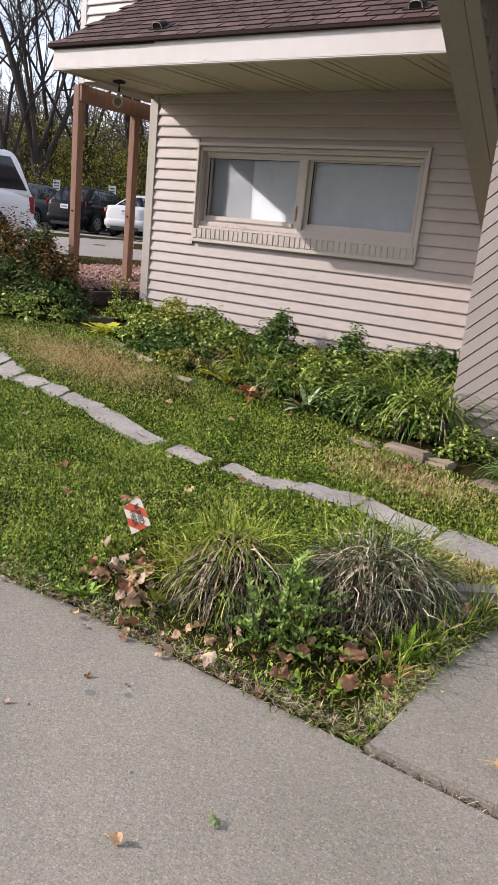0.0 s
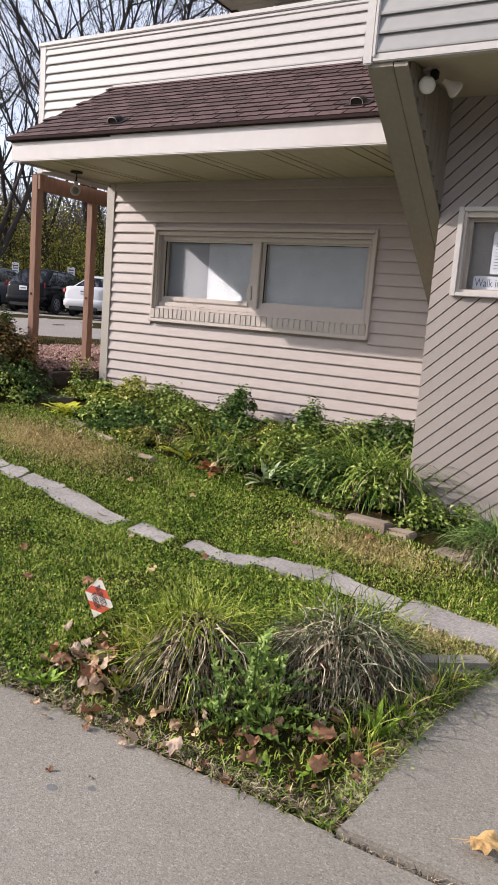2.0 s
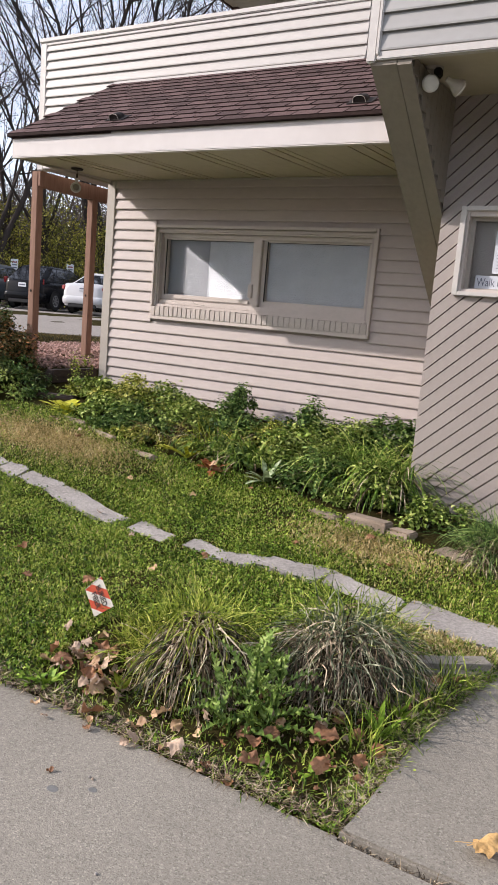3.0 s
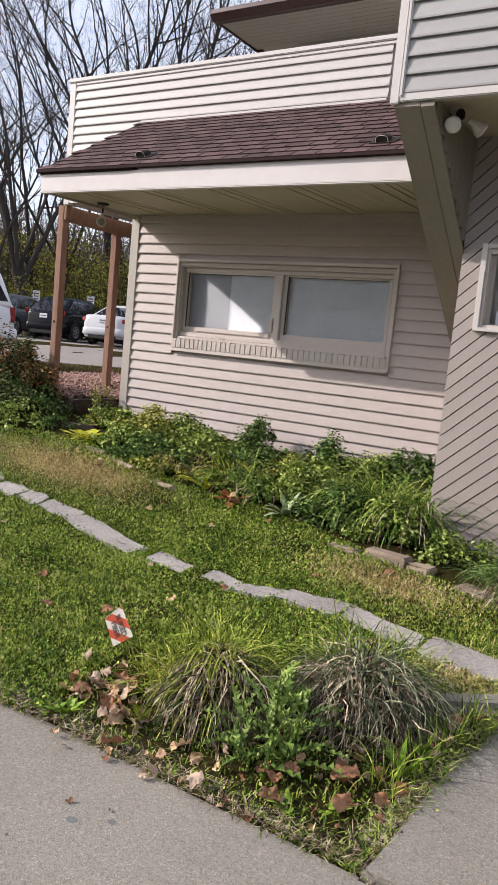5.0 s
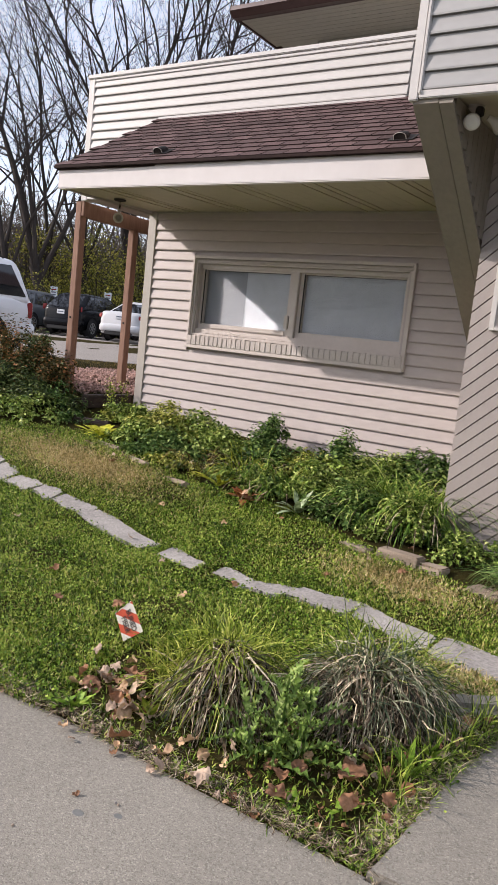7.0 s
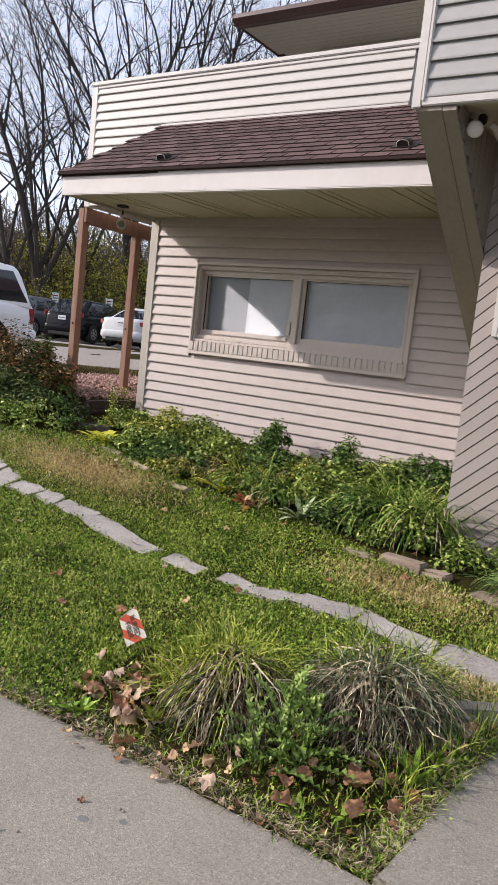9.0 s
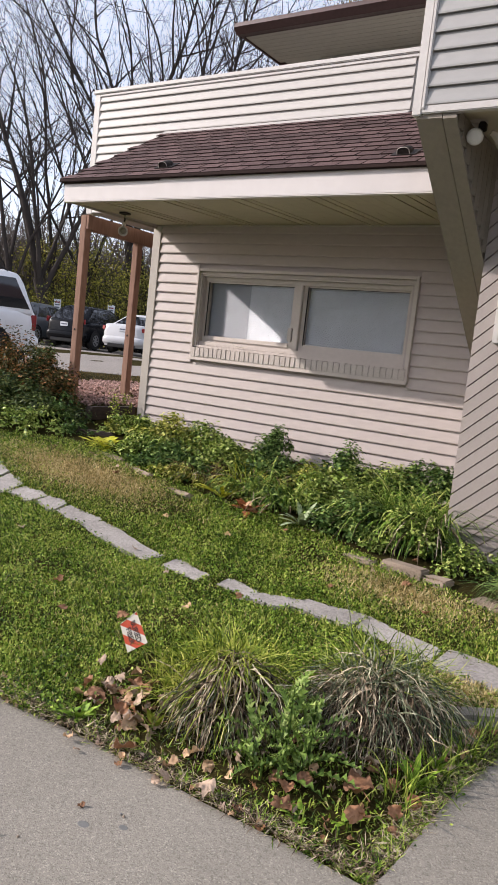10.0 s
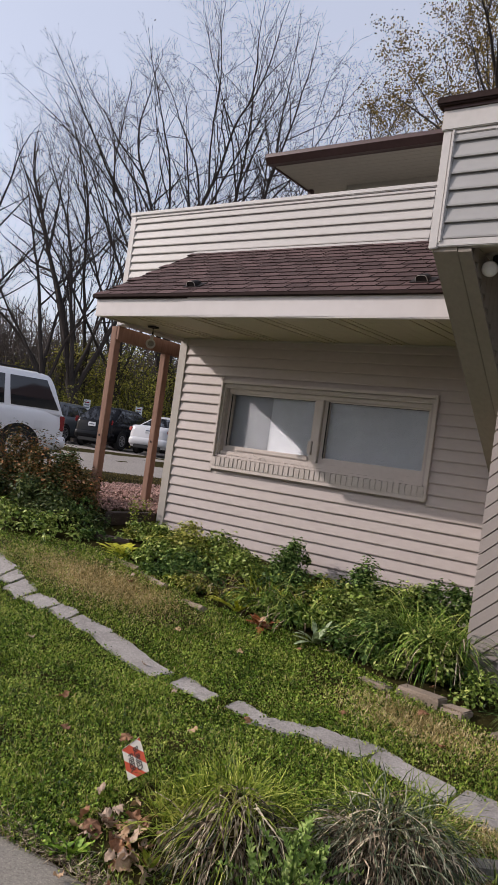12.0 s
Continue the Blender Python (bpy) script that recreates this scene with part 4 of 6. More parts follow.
STONES = ((-1.032, -0.596, -1.87, -1.93, 0.107), (-0.582, -0.156, -1.95, -2.02, 0.107), (-0.132, 0.304, -2.05, -2.15, 0.107), (0.318, 0.524, -2.17, -2.21, 0.096), (0.538, 0.834, -2.25, -2.37, 0.107),
          (0.858, 1.144, -2.34, -2.36, 0.08), (1.158, 1.404, -2.34, -2.4, 0.086), (1.418, 1.814, -2.37, -2.42, 0.083), (1.788, 2.514, -2.43, -2.6, 0.102), (2.638, 2.964, -2.58, -2.64, 0.08),
          (3.068, 3.324, -2.59, -2.64, 0.073), (3.328, 3.554, -2.64, -2.58, 0.083), (3.563, 3.944, -2.53, -2.5, 0.102), (3.963, 4.434, -2.48, -2.6, 0.102), (4.458, 5.004, -2.61, -2.65, 0.123))
for i, s in enumerate(STONES):
    slab_stone(*s, i + 20)


def edging(x, y, length, yaw, high, seed, deep=0.075):
    rng = random.Random(seed)
    bm = boxes((-length / 2, length / 2, -deep, deep, -0.08, high), bevel=0.014)
    for v in bm.verts:
        v.co += Vector((rng.uniform(-1, 1), rng.uniform(-1, 1), rng.uniform(-1, 1))) * 0.006
    solid("edging_block", bm, M_edge_brick, "weathered tan concrete edging block along the planting bed", "edging",
          pose(x, y, tz(x, y), rng.uniform(-3, 3), rng.uniform(-3, 3), yaw), "edging blocks of the bed")


edging(3.52, -1.62, 0.24, -8, 0.022, 1, 0.05)
edging(3.84, -1.60, 0.31, -4, 0.058, 2, 0.07)
edging(4.08, -1.62, 0.17, -8, 0.045, 3, 0.07)
edging(4.47, -1.74, 0.26, -20, 0.03, 4)
edging(0.80, -1.27, 0.42, -10, 0.02, 5, 0.03)
edging(1.22, -1.37, 0.46, -13, 0.02, 6, 0.03)
edging(1.74, -1.49, 0.50, -14, 0.012, 7, 0.03)


def kerb_block():
    bm = boxes((-0.20, 0.20, -0.07, 0.07, -0.1, 0.045), bevel=0.03)
    rng = random.Random(4)
    for v in bm.verts:
        v.co += Vector((rng.uniform(-1, 1), rng.uniform(-1, 1), rng.uniform(-1, 1))) * 0.008
    solid("concrete_block", bm, M_concrete, "rough grey concrete block half sunk beside the slab", "stone", pose(4.84, -3.09, tz(4.84, -3.1), 0, 0, 36))


kerb_block()


def timbers():
    for (a, b, lift) in (((-0.27, -0.52), (-0.27, 0.16), 0.03), ((0.34, -0.74), (0.0, -0.88), -0.16)):
        p, q = Vector((*a, lift)), Vector((*b, lift))
        ln = (q - p).length
        bm = boxes((-ln / 2, ln / 2, -0.06, 0.06, -0.14, 0.0), bevel=0.012)
        solid("landscape_timber", bm, M_timber, "dark weathered timber retaining the gravel", "timber",
              Matrix.Translation((p + q) / 2) @ pose(0, 0, 0, 0, 0, math.degrees(math.atan2(q.y - p.y, q.x - p.x))), "bed timbers")


timbers()


def gravel():
    rng = np.random.default_rng(12)
    n = 11500
    P = np.stack([rng.uniform(-3.4, -0.02, n), rng.uniform(-0.45, 4.0, n)], 1)
    keep = ((P[:, 0] < -0.34) | (P[:, 1] > 0.2)) & (P[:, 1] < 0.75 - 0.95 * P[:, 0])
    P = P[keep]
    n = len(P)
    octa = np.array([(1, 0, 0), (-1, 0, 0), (0, 1, 0), (0, -1, 0), (0, 0, 1), (0, 0, -1)], float)
    fo = np.array([(0, 2, 4), (2, 1, 4), (1, 3, 4), (3, 0, 4), (2, 0, 5), (1, 2, 5), (3, 1, 5), (0, 3, 5)])
    s = rng.uniform(0.010, 0.025, (n, 1, 3))
    V = octa[None] * s * rng.uniform(0.7, 1.3, (n, 6, 1))
    a = rng.uniform(0, 6.28, n)
    c, d = np.cos(a)[:, None], np.sin(a)[:, None]
    V = np.stack([V[..., 0] * c - V[..., 1] * d, V[..., 0] * d + V[..., 1] * c, V[..., 2]], -1)
    V += np.stack([P[:, 0], P[:, 1], np.maximum(terrain(P[:, 0], P[:, 1]), 0.03) + rng.uniform(0.0, 0.045, n)], 1)[:, None]
    F = (np.arange(n)[:, None, None] * 6 + fo[None]).reshape(-1, 3)
    solid("gravel", mesh_from("gravel", V.reshape(-1, 3), F, M_gravel), None, "red-brown lava stone gravel under the deck", "gravel", kind="stuff")


gravel()


def verge():
    """Rough grass between the gravel and the asphalt."""
    rng = np.random.default_rng(13)
    n = 60000
    x, y = rng.uniform(-12.8, -0.3, n), rng.uniform(-2.0, 12.0, n)
    edge = np.interp(x, [-13.0, -11.5, -8.6, -7.9, -7.0, -5.0, -3.0], [-2.5, 3.5, 7.2, 8.05, 9.2, 13.0, 26.0])
    keep = (y < edge + 0.05) & ((x < -3.4) | (y > 0.8 - 0.95 * x))
    P = np.stack([x[keep], y[keep], terrain(x[keep], y[keep])], 1)
    n = len(P)
    V, F = blades(P, rng.uniform(0, 6.283, n), rng.uniform(0.03, 0.07, n), rng.uniform(0.008, 0.014, n), rng.uniform(0.1, 0.9, n), rng.uniform(0.2, 1.2, n), 2)
    solid("verge_grass", mesh_from("verge_grass", V, F, L_brown), None, "rough olive-brown grass strip between the gravel and the asphalt", "grass", kind="stuff")


verge()

# ---------------------------------------------------------------- lawn


def on_stone(x, y):
    m = np.zeros(len(x), bool)
    for x0, x1, yl, yr, h in STONES:
        yc = yl + (yr - yl) * (x - x0) / (x1 - x0)
        m |= (x > x0 + 0.006) & (x < x1 - 0.006) & (np.abs(y - yc + 0.008 * np.sin(x * 17) + 0.018) < h + 0.030 - 0.036 * np.sin(x * 41) ** 2 - 0.02 * np.sin(x * 97) ** 2)
    return m


def bed_line(x):
    """Front edge of the planting bed."""
    return np.interp(x, [-3, -0.6, 0.5, 0.93, 1.43, 2.0, 2.6, 3.0, 3.4, 4.0, 4.5, 5.2], [-1.75, -1.55, -1.16, -1.28, -1.38, -1.46, -1.38, -1.40, -1.58, -1.66, -1.84, -2.0])


def slab_line(y):
    return np.interp(y, [-4.37, -3.7, -3.1, -2.4], [4.885, 4.92, 5.0, 5.10])


def lawn():
    rng = np.random.default_rng(21)

    def spots(n, x0=-3.2, x1=5.1, y0=-4.38, y1=-1.1):
        x, y = rng.uniform(x0, x1, n), rng.uniform(y0, y1, n)
        d = np.hypot(x - 5.55, y + 6.3)
        keep = (rng.uniform(0, 1, n) < np.clip((3.8 / d) ** 0.6, 0.5, 1)) & (y < bed_line(x) + 0.05) & (x < slab_line(y) - 0.01 + 0.04 * rng.normal(size=n)) & ~on_stone(x, y)
        keep &= (y > -4.385 + 0.03 * np.sin(x * 9) + 0.035 * np.abs(rng.normal(size=n)))
        litter_zone = (x > 3.42) & (y < -3.62) & (x + y * 0.3 > 2.25) | (x > 4.3) & (y < -3.1)
        keep &= ~litter_zone | (rng.uniform(0, 1, n) < 0.16)
        return x[keep], y[keep]

    def dryness(x, y):
        v = np.exp(-((x - 1.0) ** 2 / 0.5 + (y + 1.75) ** 2 / 0.06)) + 0.8 * np.exp(-((x - 4.0) ** 2 / 0.25 + (y + 1.95) ** 2 / 0.04))
        v += 0.6 * np.exp(-((x - 4.75) ** 2 / 0.12 + (y + 2.85) ** 2 / 0.06)) + 0.35 * np.exp(-((x + 0.5) ** 2 / 0.4 + (y + 2.0) ** 2 / 0.1))
        return np.clip(v, 0, 0.9)

    x, y = spots(430000)
    n = len(x)
    dry = rng.uniform(0, 1, n) < dryness(x, y) * 1.0 + 0.06
    P = np.stack([x, y, terrain(x, y) - 0.004], 1)
    tuft = np.clip(0.8 + 0.3 * np.sin(x * 7.3 + 2 * np.sin(y * 5)) * np.sin(y * 8.1 + x) + 0.35 * np.sin(x * 31 + 3 * np.sin(y * 23)) * np.sin(y * 37 + 2 * np.sin(x * 19)), 0.62, 1.3)
    ln = rng.uniform(0.024, 0.054, n) * tuft
    args = (rng.uniform(0, 6.283, n), ln, rng.uniform(0.0045, 0.0088, n), rng.uniform(0.1, 1.1, n), rng.uniform(0.3, 1.7, n))
    for sel, m, nm, lb in ((~dry, L_lawn, "lawn_grass", "short green mown lawn grass"), (dry, L_lawn_dry, "dry_grass", "straw-coloured dry grass in the lawn")):
        V, F = blades(P[sel], *[a[sel] for a in args], segs=2)
        solid(nm, mesh_from(nm, V, F, m), None, lb, "grass", kind="stuff")
    # bleached patches
    n = 26000
    c = np.array([(1.0, -1.75, 0.55, 0.20), (4.0, -1.95, 0.36, 0.16), (4.72, -2.85, 0.22, 0.20), (0.3, -1.72, 0.5, 0.12)])[rng.choice(4, n, p=[0.66, 0.14, 0.10, 0.10])]
    px, py = c[:, 0] + rng.normal(0, 1, n) * c[:, 2] * 0.8, c[:, 1] + rng.normal(0, 1, n) * c[:, 3] * 0.8
    k = (py < bed_line(px)) & ~on_stone(px, py) & (px < slab_line(py) - 0.02)
    px, py = px[k], py[k]
    n = len(px)
    V, F = blades(np.stack([px, py, terrain(px, py) + rng.uniform(0, 0.012, n)], 1), rng.uniform(0, 6.283, n), rng.uniform(0.02, 0.055, n), rng.uniform(0.003, 0.006, n), rng.uniform(0.4, 1.5, n), rng.uniform(0.2, 1.0, n), segs=2)
    solid("dry_grass", mesh_from("dry_grass", V, F, L_lawn_dry), None, "bleached straw patches in the lawn", "grass", kind="stuff")
    # clover and broad weeds
    x, y = spots(300000)
    w = 0.5 + 0.5 * np.sin(x * 2.1 + 1.7) * np.sin(y * 2.6 + 0.4 * x)
    k = (rng.uniform(0, 1, len(x)) < 0.25 + 0.6 * w) & (rng.uniform(0, 1, len(x)) > dryness(x, y))
    x, y = x[k], y[k]
    n = len(x)
    P = np.stack([x, y, terrain(x, y) + rng.uniform(0.006, 0.040, n)], 1)
    N = rng.normal(size=(n, 3)) * 0.95 + np.array([0, 0, 1])
    N /= np.linalg.norm(N, axis=1)[:, None]
    V, F = leaflets(P, N, rng.uniform(0.008, 0.019, n), 0.8, 0.25, rng)
    solid("clover", mesh_from("clover", V, F, L_clover), None, "clover and small broad-leaved weeds in the lawn", "clover", kind="stuff")
    # unmown fringe along the pavement edges
    n = 5600
    s = rng.uniform(0, 1, n)
    along = rng.uniform(0, 1, n) < 0.62
    ex = np.where(along, -1.5 + 6.3 * s, slab_line(-4.36 + 1.5 * s) - np.abs(rng.normal(0, 0.05, n)))
    ey = np.where(along, -4.36 + np.abs(rng.normal(0, 0.06, n)), -4.36 + 1.5 * s)
    P = np.stack([ex, ey, np.maximum(terrain(ex, ey), -0.70) - 0.004], 1)
    V, F = blades(P, rng.uniform(0, 6.283, n), rng.uniform(0.02, 0.06, n) * rng.choice([0.6, 1.0, 1.4], n), rng.uniform(0.003, 0.0065, n), rng.uniform(0.5, 1.5, n), rng.uniform(0.0, 1.2, n), segs=3)
    solid("grass_fringe", mesh_from("grass_fringe", V, F, L_clover), None, "longer ragged grass along the pavement edge", "grass", kind="stuff")
    n = 6000
    s = rng.uniform(0, 1, n)
    along = rng.uniform(0, 1, n) < 0.7
    ex = np.where(along, 1.5 + 3.3 * s, slab_line(-4.36 + 1.5 * s) - np.abs(rng.normal(0, 0.05, n)))
    ey = np.where(along, -4.365 + np.abs(rng.normal(0, 0.05, n)), -4.36 + 1.5 * s)
    P = np.stack([ex, ey, np.maximum(terrain(ex, ey), -0.70) + rng.uniform(0.0, 0.02, n)], 1)
    V, F = blades(P, rng.uniform(0, 6.283, n), rng.uniform(0.02, 0.07, n), rng.uniform(0.002, 0.0045, n), rng.uniform(1.1, 1.7, n), rng.uniform(0, 0.4, n), segs=2)
    solid("dead_thatch", mesh_from("dead_thatch", V, F, L_thatch), None, "dead straw and clippings at the pavement edge", "thatch", kind="stuff")


lawn()

# ---------------------------------------------------------------- plants


def plant(name, pairs, label, category, group=""):
    """pairs: (vertices, faces, material) of one plant; several tones become parts."""
    if len(pairs) == 1:
        V, F, m = pairs[0]
        return solid(name, mesh_from(name, V, F, m), None, label, category, group=group)
    root = thing(name, label, category, group=group)
    for nm, V, F, m in pairs:
        tagged(part(nm, mesh_from(nm, V, F, m), None, root), kind="stuff")
    return root


def arching(rng, x, y, n, r, length, width, lean, curl, segs=5, lift=0.0, prof=None, bias=None, wild=0.6):
    a = rng.uniform(0, 6.283, n)
    q = r * np.sqrt(rng.uniform(0, 1, n))
    px, py = x + q * np.cos(a), y + q * np.sin(a)
    yaw = a + rng.normal(0, wild, n)
    if bias is not None:
        yaw = np.where(rng.uniform(0, 1, n) < 0.4, bias + rng.normal(0, 0.7, n), yaw)
    P = np.stack([px, py, terrain(px, py) + lift], 1)
    return blades(P, yaw, rng.uniform(*length, n), rng.uniform(*width, n), rng.uniform(*lean, n), rng.uniform(*curl, n), segs, prof)


def strands(rng, x, y, n, r, dome, length, width, rise, fall, wild, segs=7, toward=None):
    """Limp kinked blades that rise from a dome, bend over and hang."""
    a = rng.uniform(0, 6.283, n)
    q = r * np.sqrt(rng.uniform(0, 1, n))
    px, py = x + q * np.cos(a), y + q * np.sin(a)
    yaw = a + rng.normal(0, 0.7, n)
    if toward is not None:
        yaw = np.where(rng.uniform(0, 1, n) < 0.45, toward + rng.normal(0, 0.7, n), yaw)
    cur = np.stack([px, py, terrain(px, py) + dome * np.clip(1 - (q / r) ** 4, 0.12, 1) * rng.uniform(0.55, 1.05, n)], 1)
    el = rng.uniform(*rise, n)
    d = np.stack([np.cos(yaw) * np.cos(el), np.sin(yaw) * np.cos(el), np.sin(el)], 1)
    step = (rng.uniform(*length, n) / segs)[:, None]
    w = rng.uniform(*width, n)
    drop = rng.uniform(*fall, n)
    tw = rng.uniform(-0.7, 0.7, n)
    V = []
    for s in range(segs + 1):
        side = np.stack([-d[:, 1], d[:, 0], np.zeros(n)], 1)
        side /= np.linalg.norm(side, axis=1)[:, None] + 1e-6
        up = np.cross(d, side)
        sd = side * np.cos(tw)[:, None] + up * np.sin(tw)[:, None]
        k = (w * (0.8 if s == 0 else 1 - 0.8 * (s / segs) ** 2) * 0.5)[:, None]
        V += [cur - sd * k, cur + sd * k]
        cur = cur + d * step
        floor_z = terrain(cur[:, 0], cur[:, 1]) + 0.008
        cur[:, 2] = np.maximum(cur[:, 2], floor_z)
        d = d + rng.normal(0, wild, (n, 3)) * np.array([1, 1, 0.7])
        d[:, 2] -= drop
        d /= np.linalg.norm(d, axis=1)[:, None]
        tw = tw + rng.normal(0, 0.25, n)
    k = 2 * (segs + 1)
    V = np.stack(V, 1).reshape(-1, 3)
    F = []
    for s in range(segs):
        b = 2 * s
        F += [(b, b + 1, b + 3), (b, b + 3, b + 2)]
    F = (np.arange(n)[:, None, None] * k + np.array(F)[None]).reshape(-1, 3)
    return V, F


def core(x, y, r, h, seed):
    """Dark soil-coloured dome inside a clump, standing in for the deep shade there."""
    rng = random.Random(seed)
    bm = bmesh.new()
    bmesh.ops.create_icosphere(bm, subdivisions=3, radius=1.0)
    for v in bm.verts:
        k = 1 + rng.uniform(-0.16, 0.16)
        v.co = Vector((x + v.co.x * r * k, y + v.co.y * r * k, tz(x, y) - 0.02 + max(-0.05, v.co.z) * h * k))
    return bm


def front_grasses():
    rng = np.random.default_rng(31)
    c = plant("grass_clump", [("dead_foliage", *strands(rng, 4.04, -3.88, 900, 0.17, 0.27, (0.16, 0.36), (0.0035, 0.0075), (-0.8, 0.6), (0.30, 0.80), 0.22, toward=-1.0), L_thatch),
                              ("fallen_foliage", *strands(rng, 4.06, -3.90, 300, 0.18, 0.22, (0.14, 0.30), (0.0035, 0.0075), (-0.9, 0.5), (0.25, 0.75), 0.30, toward=-1.0), L_lirio),
                              ("green_foliage", *strands(rng, 4.02, -3.86, 210, 0.16, 0.28, (0.18, 0.36), (0.0035, 0.007), (0.1, 1.2), (0.20, 0.55), 0.16, toward=-1.0), L_sedge),
                              ("young_foliage", *strands(rng, 3.98, -3.79, 520, 0.24, 0.24, (0.08, 0.20), (0.004, 0.0075), (0.4, 1.57), (0.02, 0.30), 0.12), L_sedge),
                              ("outer_foliage", *strands(rng, 3.87, -3.76, 380, 0.26, 0.10, (0.12, 0.24), (0.004, 0.0075), (0.4, 1.57), (0.05, 0.30), 0.12), L_sedge)],
              "tall ornamental grass clump, yellow-green above and dead straw hanging below", "grass", "grass clumps at the pavement corner")
    part("shade_core", core(4.04, -3.88, 0.18, 0.26, 5), M_soil, c)
    c = plant("grass_clump", [("dead_foliage", *strands(rng, 4.48, -3.45, 950, 0.24, 0.21, (0.18, 0.38), (0.003, 0.007), (-0.4, 0.9), (0.28, 0.70), 0.25, toward=-1.0), L_thatch),
                              ("fallen_foliage", *strands(rng, 4.50, -3.48, 380, 0.24, 0.16, (0.14, 0.32), (0.0035, 0.0075), (-0.6, 0.7), (0.15, 0.6), 0.32, toward=-1.0), L_thatch),
                              ("green_foliage", *strands(rng, 4.48, -3.43, 620, 0.24, 0.22, (0.18, 0.36), (0.0035, 0.0075), (-0.1, 1.2), (0.22, 0.6), 0.20, toward=-0.8), L_lirio),
                              ("young_foliage", *strands(rng, 4.44, -3.28, 420, 0.26, 0.14, (0.14, 0.30), (0.004, 0.007), (0.5, 1.5), (0.08, 0.35), 0.12), L_lawn)],
              "spreading grey-green grass clump with withered drooping blades", "grass", "grass clumps at the pavement corner")
    part("shade_core", core(4.49, -3.45, 0.22, 0.185, 6), M_soil, c)
    c = plant("grass_clump", [("green_foliage", *strands(rng, 4.70, -1.62, 620, 0.20, 0.16, (0.16, 0.40), (0.003, 0.006), (0.3, 1.4), (0.1, 0.5), 0.14), L_weed_dark),
                              ("dead_foliage", *strands(rng, 4.70, -1.68, 420, 0.20, 0.14, (0.10, 0.24), (0.003, 0.006), (0.0, 0.9), (0.25, 0.6), 0.18, toward=-1.4), L_thatch)], "grey-green grass clump with dry skirts beside the entrance wall", "grass", "grass clumps at the pavement corner")


front_grasses()


def edge_tufts():
    rng = np.random.default_rng(33)
    for x, y, n in ((4.82, -3.70, 60), (4.86, -3.46, 60), (4.90, -3.26, 50), (4.76, -3.90, 40)):
        V, F = strands(rng, x, y, n, 0.07, 0.02, (0.10, 0.26), (0.003, 0.006), (0.5, 1.5), (0.05, 0.30), 0.08)
        solid("grass_tuft", mesh_from("grass_tuft", V, F, L_lawn), None, "tuft of long unmown grass at the slab's edge", "grass", group="grass tufts along the slab")


edge_tufts()


def lobed(rng, base, yaw, length, width, lean, curl, segs=17):
    """A long toothed leaf as a strip with alternating lobes."""
    V, cur, ang = [], np.array(base, float), lean
    d = np.array([math.cos(yaw), math.sin(yaw), 0])
    side = np.array([-d[1], d[0], 0])
    for s in range(segs + 1):
        t = s / segs
        w = width * math.sin(math.pi * min(0.98, 0.12 + 0.86 * t)) * (1.0 if s % 2 else 0.16) * 0.5
        lift = np.array([0, 0, 0.016 if s % 2 else -0.006])
        V += [cur - side * w + lift * rng.uniform(0.2, 1.4), cur, cur + side * w + lift * rng.uniform(0.2, 1.4)]
        cur = cur + (length / segs) * (d * math.sin(ang) + np.array([0, 0, math.cos(ang)]))
        ang += curl / segs
    F = []
    for s in range(segs):
        a = 3 * s
        F += [(a, a + 1, a + 4), (a, a + 4, a + 3), (a + 1, a + 2, a + 5), (a + 1, a + 5, a + 4)]
    return np.array(V), np.array(F)


def thistle(x, y, h, n, seed):
    rng = np.random.default_rng(seed)
    z0 = tz(x, y)
    pairs = []
    for k in range(n):
        t = k / n
        pairs.append(lobed(rng, (x + rng.normal(0, 0.015), y + rng.normal(0, 0.015), z0 + h * 0.75 * t), k * 2.4 + rng.normal(0, 0.3), rng.uniform(0.14, 0.26) * (1.1 - 0.55 * t), rng.uniform(0.028, 0.048), 0.30 + 0.6 * (1 - t), rng.uniform(0.5, 1.7)))
    root = thing("thistle", "bright green thistle with spiny lobed leaves", "thistle", group="thistles")
    for V, F in pairs:
        part("leaf", mesh_from("leaf", V, F, L_thistle), None, root)
    part("stem", tube([(x, y, z0 - 0.02), (x + 0.01, y, z0 + h * 0.8)], [0.007, 0.003], 6), L_thistle, root)


for i, (x, y, h, n) in enumerate(((4.36, -3.99, 0.38, 20), (4.45, -4.03, 0.20, 9), (4.25, -4.07, 0.18, 10), (4.42, -3.92, 0.30, 14), (4.34, -4.12, 0.12, 8))):
    thistle(x, y, h, n, 40 + i)


def rosette(x, y, n, length, width, material, seed, name="dandelion", label="green dandelion rosette in the leaf litter", lean=(0.5, 1.1), grp="dandelions"):
    rng = np.random.default_rng(seed)
    root = thing(name, label, name.replace("_", " "), group=grp)
    for _ in range(n):
        V, F = arching(rng, x, y, 1, 0.02 if n < 40 else 0.17, length, width, lean, (0.3, 0.9), 5, 0.005, (0.35, 0.7, 1.0, 0.95, 0.6))
        part("leaf", mesh_from("leaf", V, F, material), None, root)


